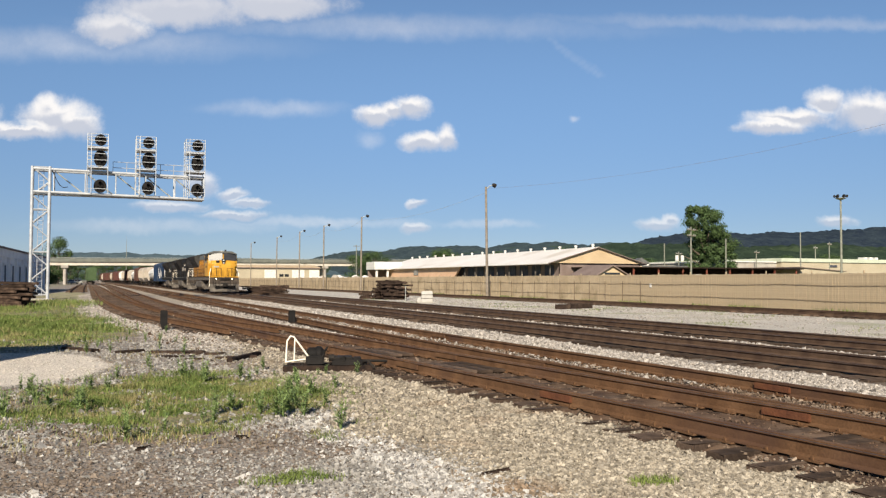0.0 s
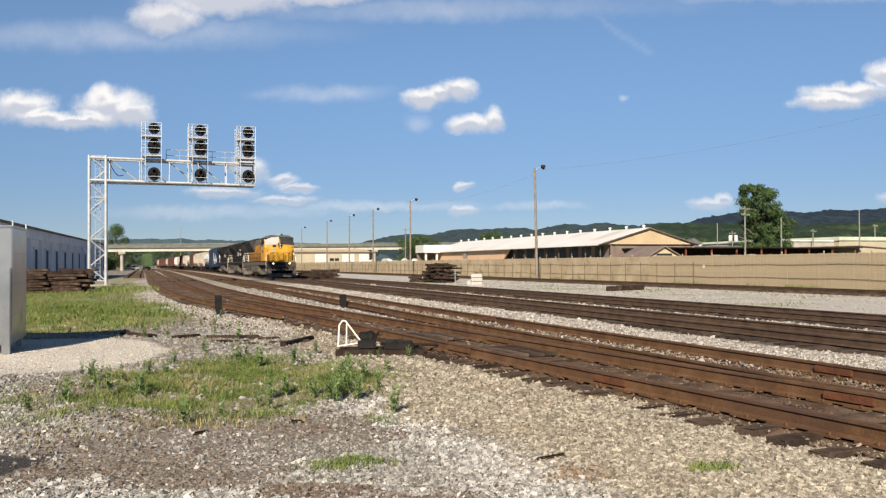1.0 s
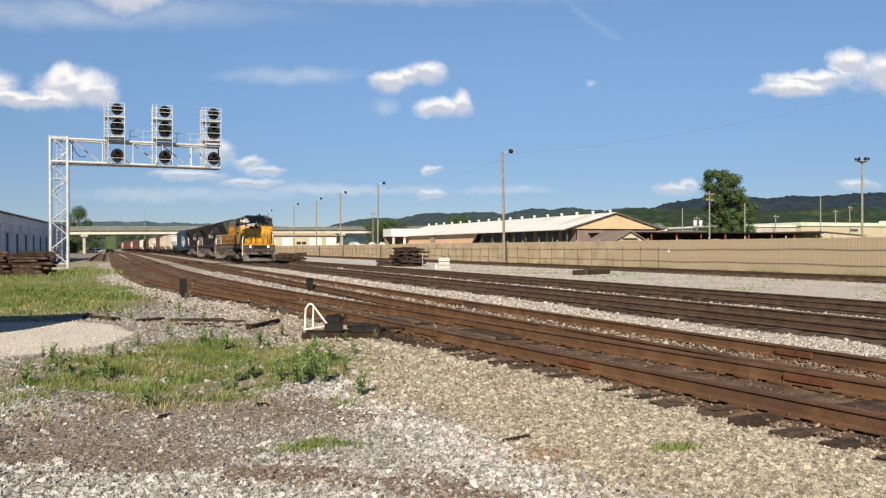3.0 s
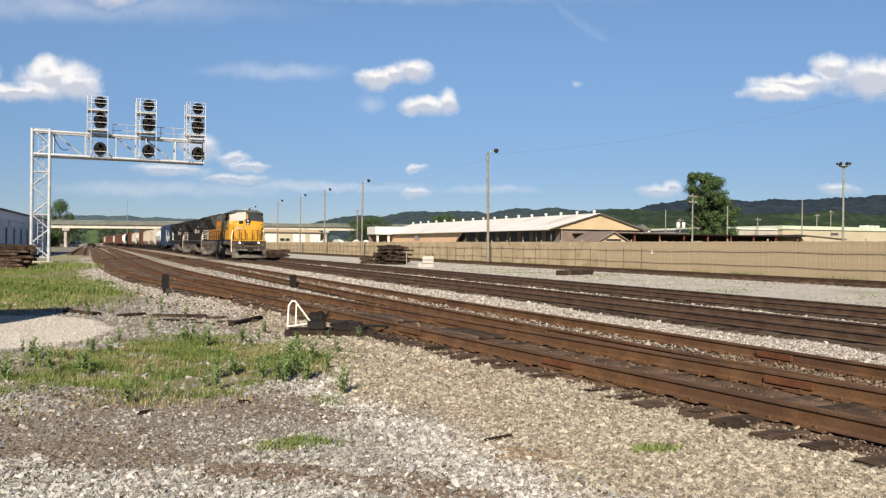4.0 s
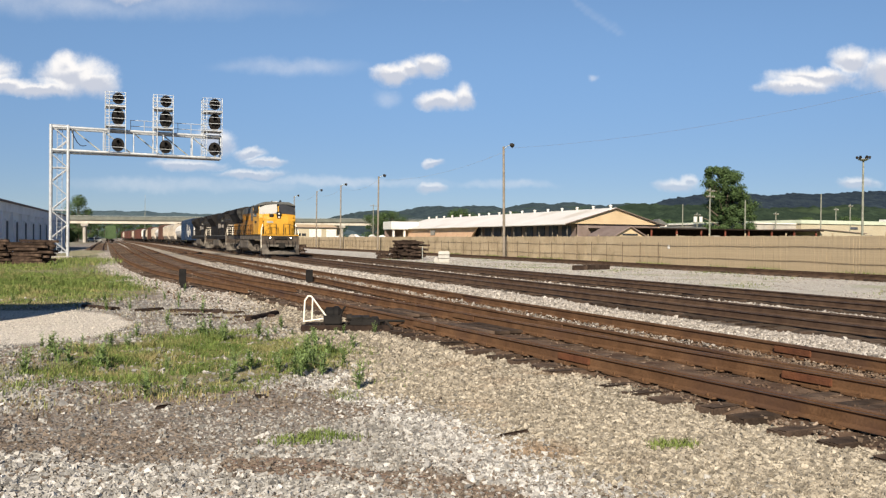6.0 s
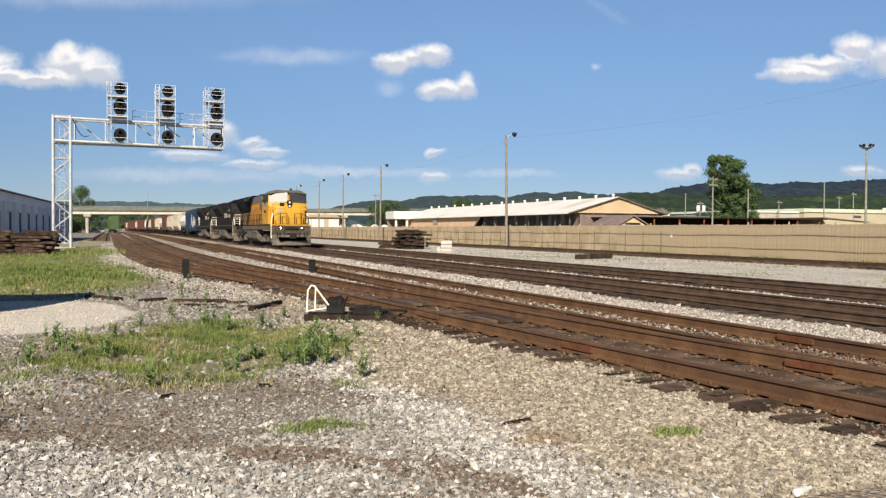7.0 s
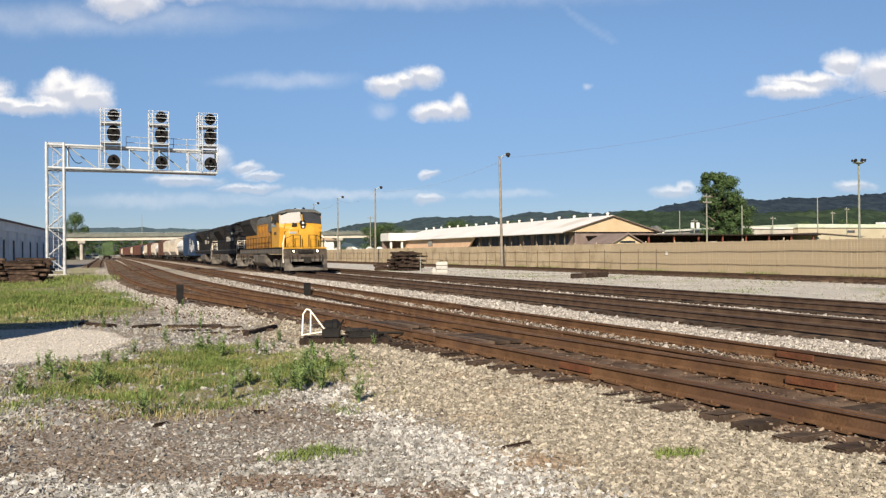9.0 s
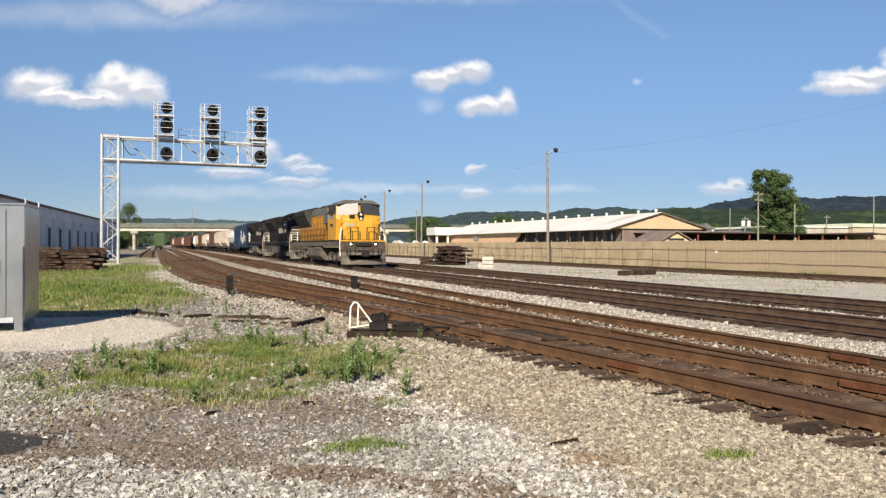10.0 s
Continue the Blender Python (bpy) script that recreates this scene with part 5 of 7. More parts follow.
    for k, (y0, y1, hgt) in enumerate(((9.5, 11.2, 4.72), (12.0, 13.6, 4.68), (L - 7.5, L - 6.0, 4.78), (L - 5.6, L - 4.1, 4.78), (L - 3.7, L - 2.2, 4.78))):
        part("roof_fan", Shape().lathe([(4.5, 0.75), (hgt, 0.75), (hgt + 0.03, 0.6)], (0, (y0 + y1) / 2, 0), "z", 16), M_DARK, root)
    part("exhaust_stack", Shape().box(-0.35, 0.35, 14.2, 15.3, 4.5, 4.85), M_DARK, root, bevel=0.04)
    rad = Shape().extrude([(-1.05, 3.05), (1.05, 3.05), (1.58, 4.05), (1.58, 4.5), (1.2, 4.66), (-1.2, 4.66), (-1.58, 4.5), (-1.58, 4.05)], L - 8.2, L - 1.4)
    part("radiator", rad, M_SOOTSHADE if stripe is None else roof_paint, root, "flared dark radiator section", bevel=0.03)
    for sg in (-1, 1):
        part("radiator_grille", Shape().box(sg * 1.585 - 0.02, sg * 1.585 + 0.02, L - 8.0, L - 1.6, 4.06, 4.48), M_DARK, root)
    part("horn", Shape().lathe([(0, 0.03), (0.3, 0.05), (0.4, 0.1)], (0.4, 2.6, 4.85), "y", 10).tube((0.4, 2.7, 4.7), (0.4, 2.7, 4.85), 0.03, 6), M_DARK, root)
    part("antenna", Shape().box(-0.25, 0.25, 3.2, 3.7, 4.7, 4.82), M_WHITEP, root, bevel=0.03)
    part("rear_headlight", Shape().box(-0.2, 0.2, L - 1.25, L - 1.1, 3.6, 4.1), M_DARK, root)
    # lettering as plain bars, and dusty louvres along the hood
    for sg in (-1, 1):
        if stripe is not None:
            for k in range(3):
                part("lettering_bar", Shape().box(sg * 1.095 - 0.012, sg * 1.095 + 0.012, 9.2 + 1.3 * k, 10.1 + 1.3 * k, 2.75, 3.35), stripe, root, "pale lettering bar")
            part("cab_number_bar", Shape().box(sg * 1.515 - 0.012, sg * 1.515 + 0.012, 3.2, 4.4, 2.75, 3.1), stripe, root, "pale number bar")
        else:
            part("cab_number_bar", Shape().box(sg * 1.515 - 0.012, sg * 1.515 + 0.012, 3.3, 4.3, 2.85, 3.05), M_PILOT, root, "dark number bar")
            part("nose_number_bar", Shape().box(-1.0, -0.5, 0.97, 1.0, 2.86, 3.02), M_STEELP, root, "pale number bar") if sg < 0 else None
        for k in range(14):
            part("hood_louvre", Shape().box(sg * 1.06 - 0.05, sg * 1.06 + 0.05, 8.7 + k * 0.42, 8.75 + k * 0.42, 3.3, 3.7), hood_paint, root)
    for k in range(3):
        part("roof_rib", Shape().box(-1.02, 1.02, 7.0 + 4.5 * k, 7.12 + 4.5 * k, 4.5, 4.6), M_DARK, root)
    # tank and trucks
    part("fuel_tank", Shape().extrude([(-1.45, 1.3), (-1.45, 0.6), (-1.1, 0.28), (1.1, 0.28), (1.45, 0.6), (1.45, 1.3)], L / 2 - 3.3, L / 2 + 3.3), M_GREY, root, bevel=0.04)
    for sg in (-1, 1):
        part("air_reservoir", Shape().lathe([(L / 2 - 3.2, 0.1), (L / 2 - 3.1, 0.19), (L / 2 - 0.4, 0.19), (L / 2 - 0.3, 0.1)], (sg * 1.3, 0, 1.2), "y", 12), M_GREY, root, smooth=True)
        part("battery_box", Shape().box(sg * 1.2 - 0.2, sg * 1.2 + 0.2, 5.8, 7.6, 1.84, 2.7), hood_paint, root, bevel=0.02)
    loco_truck(root, 4.2, 0.52, True)
    loco_truck(root, L - 4.2, 0.52, True)
    return root


def freight_trucks(root, L, turning):
    for yc in (2.2, L - 2.2):
        tr = part("truck", Shape().box(-1.0, 1.0, yc - 0.2, yc + 0.2, 0.5, 0.8), M_DARK, root)
        for sg in (-1, 1):
            prof = [(yc - 1.2, 0.45), (yc - 1.1, 0.66), (yc - 0.5, 0.82), (yc + 0.5, 0.82), (yc + 1.1, 0.66), (yc + 1.2, 0.45), (yc + 0.5, 0.3), (yc - 0.5, 0.3)]
            part("side_frame", Shape().side(prof, sg * 1.05 - 0.08, sg * 1.05 + 0.08), M_DARK, tr)
        for dy in (-0.88, 0.88):
            wheelset(root, yc + dy, 0.46, turning)
    part("coupler", Shape().box(-0.13, 0.13, -0.45, 0.6, 0.75, 0.98), M_DARK, root)
    part("coupler", Shape().box(-0.13, 0.13, L - 0.6, L + 0.45, 0.75, 0.98), M_DARK, root)


def boxcar(label, L, paint, turning, H=4.9, tagging=False, group="freight cars of the train"):
    root = thing("boxcar", label, "freight car", None, group)
    part("body", Shape().extrude([(-1.5, 1.1), (1.5, 1.1), (1.5, H - 0.35), (1.2, H - 0.08), (0, H), (-1.2, H - 0.08), (-1.5, H - 0.35)], 0.4, L - 0.4), paint, root, bevel=0.03)
    part("centre_sill", Shape().box(-0.4, 0.4, 0.2, L - 0.2, 0.7, 1.12), M_DARK, root)
    n = int(L / 1.1)
    rib = Shape().box(-0.03, 0.03, -0.05, 0.05, 1.15, H - 0.4).mesh("side_rib", paint)
    for k in range(n):
        for sg in (-1, 1):
            o = new("side_rib", rib)
            o.parent, o.matrix_basis = root, pose(sg * 1.52, 0.8 + k * (L - 1.6) / (n - 1), 0)
    for sg in (-1, 1):
        part("door", Shape().box(sg * 1.56 - 0.03, sg * 1.56 + 0.03, L / 2 - 1.6, L / 2 + 1.6, 1.2, H - 0.5), paint, root, bevel=0.01)
    for k in range(6):
        part("end_rib", Shape().box(-1.4, 1.4, 0.33, 0.4, 1.4 + 0.5 * k, 1.6 + 0.5 * k), paint, root, bevel=0.02)
    lad = Shape()
    for k in range(9):
        lad.box(-1.45, -1.0, 0.26, 0.30, 1.2 + 0.38 * k, 1.24 + 0.38 * k)
    part("ladder", lad, M_DARK, root)
    if tagging:
        tg = random.Random(4)
        for k in range(9):
            y, z = 0.9 + k * 0.9, 1.9 + 0.25 * math.sin(k)
            part("graffiti_bar", Shape().box(-1.575, -1.565, y, y + tg.uniform(0.3, 0.7), z, z + tg.uniform(0.8, 1.9)), M_WHITEP, root, "pale painted graffiti bar")
        for k in range(3):
            part("graffiti_bar", Shape().box(-1.1 + 0.8 * k, -0.6 + 0.8 * k, 0.30, 0.32, 2.0 + 0.2 * k, 3.4 + 0.2 * k), M_WHITEP, root, "pale painted graffiti bar")
    freight_trucks(root, L, turning)
    return root


def hopper(label, L, paint, turning, H=4.6):
    root = thing("covered_hopper", label, "freight car", None, "freight cars of the train")
    part("body", Shape().extrude([(-0.9, 0.9), (0.9, 0.9), (1.5, 1.9), (1.55, H - 0.6), (1.1, H - 0.1), (-1.1, H - 0.1), (-1.55, H - 0.6), (-1.5, 1.9)], 1.8, L - 1.8), paint, root, bevel=0.04)
    for y0, y1 in ((0.3, 1.85), (L - 0.3, L - 1.85)):
        part("slope_sheet", Shape().side([(y0, 1.2), (y1, 1.2), (y1, 3.6)], -1.2, 1.2), paint, root)
    n = 10
    for k in range(n):
        for sg in (-1, 1):
            part("side_post", Shape().box(sg * 1.56 - 0.04, sg * 1.56 + 0.04, 1.9 + k * (L - 4) / (n - 1), 2.02 + k * (L - 4) / (n - 1), 1.9, H - 0.6), paint, root)
    part("roof_hatch", Shape().box(-0.4, 0.4, 2.2, L - 2.2, H - 0.1, H + 0.05), M_DARK, root)
    part("running_board", Shape().box(-1.2, 1.2, 0.3, L - 0.3, 1.05, 1.18), M_DARK, root)
    freight_trucks(root, L, turning)
    return root


def tank_car(label, L, paint, turning):
    root = thing("tank_car", label, "freight car", None, "freight cars of the train")
    part("tank", Shape().lathe([(0.9, 0.4), (1.05, 1.0), (1.5, 1.42), (L - 1.5, 1.42), (L - 1.05, 1.0), (L - 0.9, 0.4)], (0, 0, 2.75), "y", 24), paint, root, smooth=True)
    part("dome", Shape().lathe([(4.0, 0.45), (4.55, 0.45), (4.62, 0.3)], (0, L / 2, 0), "z", 14), paint, root)
    part("walkway", Shape().box(-0.9, 0.9, L / 2 - 1.5, L / 2 + 1.5, 4.15, 4.2), M_DARK, root)
    part("underframe", Shape().box(-1.3, 1.3, 0.3, L - 0.3, 1.0, 1.2), M_DARK, root)
    for y in (2.2, L - 2.2):
        part("saddle", Shape().box(-1.2, 1.2, y - 0.3, y + 0.3, 1.2, 2.0), M_DARK, root)
    part("hand_rail", Shape().tube((-1.48, 0.8, 2.75), (-1.48, L - 0.8, 2.75), 0.025, 6).tube((1.48, 0.8, 2.75), (1.48, L - 0.8, 2.75), 0.025, 6), M_DARK, root)
    freight_trucks(root, L, turning)
    return root


TRAIN = []      # (thing, metres behind the front of the train)
TRAIN.append((locomotive("yellow and grey six-axle diesel locomotive with lit ditch lights", 24.3, M_YELLOW, M_ORANGE, M_ROOFGREY, None, True), 0.0))
black = locomotive("black six-axle diesel locomotive with white nose stripes", 23.6, M_BLACK, M_BLACK, M_BLACK, M_HOPPER, False)
TRAIN.append((black, 25.8))
second = copy_thing(black, pose(0, 0, 0))
TRAIN.append((second, 50.6))
for loco_ob, _ in TRAIN:
    loco_ob.scale = (1.075, 1, 1)
    for o in loco_ob.children:
        if o.name.startswith("wheelset"):
            o.scale = (1 / 1.075, 1, 1)
by_base = [o for o in second.children if o.name.startswith("wheelset")]
for o in by_base:
    WHEELSETS.append((o, o.matrix_basis.translation.y, 0.52))
consist = [("box_tag", 23.2, M_BLUE), ("tank", 16.5, M_WHITEP), ("hop", 17.6, M_HOPPER), ("hop", 17.6, M_HOPPER), ("box", 17.5, M_BROWNP), ("tank", 15, M_WHITEP), ("hop", 15, M_HOPPER), ("box", 17, M_BROWNP), ("hop", 17, M_HOPPER), ("hop", 16, M_WHITEP), ("box", 17, M_REDP), ("box", 17, M_REDP), ("box", 17, M_BROWNP), ("hop", 17, M_HOPPER), ("box", 17, M_BROWNP), ("box", 17, M_REDP), ("box", 17, M_BROWNP), ("box", 17, M_REDP), ("hop", 17, M_HOPPER), ("box", 17, M_BROWNP)]
behind = 75.4
for k, (sort, L, paint) in enumerate(consist):
    turning = k < 3
    tone = {M_BLUE: "blue", M_WHITEP: "white", M_HOPPER: "cream-grey", M_BROWNP: "dark brown", M_REDP: "faded red"}[paint]
    if sort == "tank":
        car = tank_car(tone + " tank car coupled in the freight train", L, paint, turning)
    elif sort == "hop":
        car = hopper(tone + " covered hopper car coupled in the freight train", L, paint, turning)
    else:
        car = boxcar(tone + (" boxcar with pale graffiti" if sort == "box_tag" else " boxcar") + " coupled in the freight train", L, paint, turning, tagging=sort == "box_tag")
    TRAIN.append((car, behind))
    behind += L + 1.0
parked = boxcar("green boxcar parked on the siding track", 17, M_GREENP, False, 5.2, False, "parked freight cars")
parked.matrix_basis = pose(-2.0, 288, RAIL_TOP, 0, 0, 1.2)
parked = hopper("pale grey covered hopper parked behind the green boxcar", 16, M_HOPPER, False)
parked.matrix_basis = pose(-2.4, 306, RAIL_TOP, 0, 0, 1.2)


def parked_car(x, y, turn, paint, label):
    root = thing("parked_car", label, "car", pose(x, y, 0, 0, 0, turn), "cars parked by the overpass")
    part("body", Shape().side([(-2.2, 0.35), (2.2, 0.35), (2.25, 0.8), (1.3, 0.95), (-2.1, 1.0), (-2.25, 0.7)], -0.88, 0.88), paint, root, bevel=0.06)
    part("cabin", Shape().side([(-1.9, 0.98), (1.1, 0.93), (0.4, 1.5), (-1.4, 1.55)], -0.76, 0.76), M_WINDOW, root, bevel=0.05)
    part("cabin_roof", Shape().box(-0.72, 0.72, -1.35, 0.35, 1.52, 1.58), paint, root, bevel=0.02)
    for sx in (-0.85, 0.85):
        for wy in (-1.4, 1.4):
            part("wheel", Shape().lathe([(-0.1, 0.2), (-0.1, 0.33), (0.1, 0.33), (0.1, 0.2)], (sx, wy, 0.33), "x", 12), M_DARK, root)


parked_car(-9.0, 322, 20, M_WHITEP, "white car parked near the overpass columns")
parked_car(-6.4, 334, 5, M_STEELP, "silver-grey car parked near the overpass columns")
parked_car(-8.2, 345, -10, M_WHITEP, "white van-like car parked beyond the overpass")

# ---- signal cabinet on its stone pad ----
cab = thing("signal_cabinet", "brushed aluminium signal cabinet on legs over pale gravel", "cabinet", pose(-2.61, 18.4, 0.0))
part("body", Shape().box(-2.6, 0, 0, 1.95, 0.16, 2.40), M_ALU, cab, bevel=0.015)
part("roof_cap", Shape().box(-2.63, 0.02, -0.03, 1.98, 2.40, 2.44), M_ALU, cab, bevel=0.015)
part("door", Shape().box(-1.25, -0.33, -0.03, 0.0, 0.25, 2.33), M_ALU, cab, bevel=0.01)
part("door", Shape().box(-2.3, -1.3, -0.03, 0.0, 0.25, 2.33), M_ALU, cab, bevel=0.01)
part("door_handle", Shape().box(-0.52, -0.45, -0.09, -0.03, 1.1, 1.35), M_DARK, cab)
part("corner_post", Shape().box(-0.17, -0.02, -0.12, -0.02, -0.05, 1.62), M_ALU, cab, "bolted steel corner post", bevel=0.01)
part("skirt", Shape().box(-2.6, -0.2, -0.02, 0.02, 0.14, 0.24), M_GALV, cab)
for z in (0.7, 1.3, 1.9):
    part("side_seam", Shape().box(-0.002, 0.008, 0.05, 1.9, z, z + 0.015), M_GALV, cab)
for x in (-2.45, -0.12):
    for y in (0.15, 1.8):
        part("leg", Shape().box(x - 0.06, x + 0.06, y - 0.06, y + 0.06, -0.06, 0.17), M_GALV, cab)
part("lifting_lug", Shape().box(-0.012, 0.012, 0.02, 0.08, 2.42, 2.54), M_GALV, cab)
part("lifting_lug", Shape().box(-0.012, 0.012, 1.84, 1.90, 2.42, 2.54), M_GALV, cab)

# ---- dwarf signals ----
def dwarf(x, y, h, w, foot, label):
    """A flat dark target on a tapering foot, lights turned away."""
    d = thing("dwarf_signal", label, "signal", pose(x, y, -0.03, 0, 0, -6))
    part("target", Shape().extrude([(-w / 2, foot + 0.12), (-w * 0.2, 0.02), (w * 0.2, 0.02), (w / 2, foot + 0.12), (w / 2, h), (w / 2 - 0.03, h + 0.02), (-w / 2 + 0.03, h + 0.02), (-w / 2, h)], -0.05, 0.05), M_BLACK, d, bevel=0.008)
    part("lamp_case", Shape().box(-w * 0.38, w * 0.38, 0.05, 0.2, foot + 0.14, h - 0.03), M_BLACK, d, bevel=0.02)
    for z in (h - 0.12, h - 0.28):
        part("lens_hood", Shape().lathe([(0.2, 0.06), (0.32, 0.07), (0.32, 0.055), (0.2, 0.045)], (0, 0, z), "y", 12), M_BLACK, d)
    part("base_plate", Shape().box(-0.14, 0.14, -0.12, 0.18, -0.03, 0.03), M_DARK, d, bevel=0.01)
    return d


dwarf(2.03, 29.9, 0.64, 0.23, 0.10, "black dwarf signal on a tapered foot in pale gravel")
dwarf(6.86, 32.6, 0.51, 0.26, -0.08, "squat black dwarf signal standing between two tracks")

# ---- switch machine with its cream guard frame ----
sw = thing("switch_stand", "black switch machine with a cream triangular guard frame", "switch stand", pose(3.32, 15.75, 0, 0, 0, -14))
part("timber", Shape().box(-0.15, 1.5, -0.14, 0.10, -0.06, 0.07), M_TARTIE, sw, "dark timber bearer", bevel=0.015)
part("timber", Shape().box(-0.10, 1.5, 0.34, 0.58, -0.06, 0.07), M_TARTIE, sw, "dark timber bearer", bevel=0.015)
part("motor_case", Shape().box(0.26, 0.60, -0.1, 0.45, 0.07, 0.25), M_BLACK, sw, bevel=0.03)
part("motor_cover", Shape().lathe([(0.28, 0.09), (0.31, 0.13), (0.44, 0.13), (0.46, 0.15), (0.53, 0.15), (0.60, 0.08)], (0, 0.15, 0.26), "x", 14), M_BLACK, sw, smooth=True)
part("gear_case", Shape().box(0.74, 1.30, -0.12, 0.4, 0.05, 0.18), M_BLACK, sw, bevel=0.03)
part("gear_lid", Shape().box(0.78, 1.12, -0.08, 0.36, 0.18, 0.22), M_DARK, sw, bevel=0.01)
part("throw_rod", Shape().tube((1.2, 0.12, 0.14), (2.1, 0.12, 0.12), 0.025, 8), M_DARK, sw)
part("lid_hasp", Shape().box(0.93, 0.98, -0.135, -0.07, 0.12, 0.24), M_DARK, sw)
part("hand_lever", Shape().path([(0.56, -0.06, 0.2), (0.62, -0.1, 0.36), (0.66, -0.1, 0.42)], 0.018, 6), M_DARK, sw)
part("conduit", Shape().path([(1.28, 0.0, 0.12), (1.4, -0.1, 0.16), (1.52, -0.14, 0.02)], 0.025, 7), M_BLACK, sw)
for bx in (0.2, 0.68, 1.36):
    part("bolt", Shape().tube((bx, 0.0, 0.06), (bx, 0.0, 0.12), 0.03, 6), M_DARK, sw)
part("terminal_box", Shape().box(1.14, 1.28, 0.0, 0.2, 0.17, 0.21), M_BLACK, sw, bevel=0.01)
part("crank", Shape().tube((0.68, 0.1, 0.2), (0.78, 0.1, 0.2), 0.06, 10), M_DARK, sw)
fr1 = [(-0.10, -0.05, 0.13), (-0.08, -0.05, 0.52), (-0.02, -0.05, 0.61), (0.04, -0.05, 0.60), (0.32, -0.05, 0.22)]
part("guard_tube", Shape().path(fr1, 0.016, 8), M_CREAMP, sw, "cream tubular guard")
part("guard_brace", Shape().path([(0.06, -0.05, 0.56), (0.05, -0.05, 0.16)], 0.013, 8), M_CREAMP, sw)
part("guard_brace", Shape().path([(-0.10, -0.05, 0.14), (0.26, -0.05, 0.19)], 0.013, 8), M_CREAMP, sw)

# ---- stacked old ties, fallen timbers, blocks ----
M_STACK = material("old_stacked_tie", (0.027, 0.018, 0.014), (0.060, 0.040, 0.030), 4, 0.95, 0, 0.6, 40, (0.11, 0.075, 0.055), 1.5, 0.58, "object")
stack_mesh = []
for me in tie_mesh:
    c = me.copy()
    c.materials[0] = M_STACK
    stack_mesh.append(c)


def tie_stack(label, x, y, turn, across, layers, deep, seed, messy):
    root = thing("tie_stack", label, "timber stack", pose(x, y, -0.03, 0, 0, turn))
    r = random.Random(seed)
    for l in range(layers):
        for d in range(deep):
            for a in range(across):
                if r.random() < (0.45 if l == layers - 1 else 0.12 if l == layers - 2 else 0.0):
                    continue
                t = new("stacked_tie", stack_mesh[r.randrange(4)])
                t.parent = root
                t.matrix_basis = pose((a - (across - 1) / 2) * 2.25 + r.uniform(-0.25, 0.25) * messy, d * 0.26 + r.uniform(-0.03, 0.03), 0.17 + l * 0.166 + r.uniform(0, 0.012), r.uniform(-1.5, 1.5) * messy, r.uniform(-0.9, 0.9) * messy, r.uniform(-4, 4) * messy)
    return root


tie_stack("tall stack of weathered brown railway ties on the grass", -6.1, 58.0, -3, 2, 9, 4, 1, 2.8).scale = (0.85, 1, 1)
tie_stack("messy heap of dark old railway ties beside the track", 24.6, 72.0, 24, 1, 10, 7, 2, 4.2).scale = (0.75, 1.0, 1)
tie_stack("small low pile of dark ties beside the heap", 22.6, 75.0, -14, 1, 4, 3, 6, 2.0).scale = (0.45, 1, 1)
tie_stack("low heap of dark railway ties beyond the main tracks", 20.0, 111.0, -5, 2, 6, 3, 3, 2.6)
M_HOPPER2 = material("pale_concrete", (0.38, 0.365, 0.335), (0.47, 0.455, 0.42), 2.5, 0.9, 0, 0.3, 30, (0.38, 0.35, 0.31), 2)
blk = thing("concrete_block", "weathered white concrete block with a chipped top", "block", pose(22.95, 60.6, -0.05, 0, 0, -18))
part("block", Shape().box(-0.42, 0.42, -0.3, 0.35, 0.06, 0.92), M_HOPPER2, blk, bevel=0.05)
for z in (0.34, 0.62):
    part("lifting_groove", Shape().box(-0.425, 0.425, -0.306, -0.29, z, z + 0.05), M_GREY, blk)
part("lifting_eye", Shape().path([(-0.1, 0, 0.9), (-0.08, 0, 1.0), (0.08, 0, 1.0), (0.1, 0, 0.9)], 0.02, 6), M_DARK, blk)
part("broken_piece", Shape().box(-0.72, -0.44, -0.35, 0.1, 0.0, 0.46), M_HOPPER2, blk, bevel=0.08)
part("foot", Shape().box(-0.6, 0.62, -0.4, 0.42, 0, 0.08), M_CONC, blk, bevel=0.02)
part("marker_post", Shape().tube((-1.6, 0.3, 0), (-1.6, 0.3, 1.3), 0.03, 6), M_STEELP, blk)


def timber(x0, y0, x1, y1, w, h, label, mat=None):
    L = math.hypot(x1 - x0, y1 - y0)
    s = Shape().box(0, L, -w / 2, w / 2, -0.06, h)
    one("old_timber", s, mat or M_STACK, label, "timber", pose(x0, y0, 0.0, 0, 0, math.degrees(math.atan2(y1 - y0, x1 - x0))), "loose timbers", bevel=0.02)


timber(25.4, 45.2, 28.6, 46.6, 0.3, 0.26, "long dark timber lying on pale yard stone")
timber(1.1, 20.7, 2.3, 20.4, 0.2, 0.02, "half-buried rotten plank in dirt and grass")
timber(2.5, 17.9, 3.35, 19.4, 0.14, 0.05, "splintered dark plank lying on gravel")
timber(2.3, 18.6, 3.2, 18.8, 0.12, 0.02, "thin broken board lying on gravel")
timber(0.4, 20.9, 1.0, 21.3, 0.16, 0.02, "rotten dark board at the edge of the pad")
timber(-0.75, 22.4, 0.0, 21.3, 0.16, 0.04, "dark rotten timber edging the crushed stone pad")
for k in range(6):
    bx, by = 1.15 + 0.17 * k + 0.2 * math.sin(k * 2.1), 19.4 + 0.9 * math.sin(k * 1.7)
    timber(bx, by, bx + 0.55 + 0.25 * math.sin(k * 3.3), by + 0.12 * math.cos(k * 2.7), 0.10 + 0.04 * (k % 3), 0.012, "flat rotten brown board sunk in dirt")
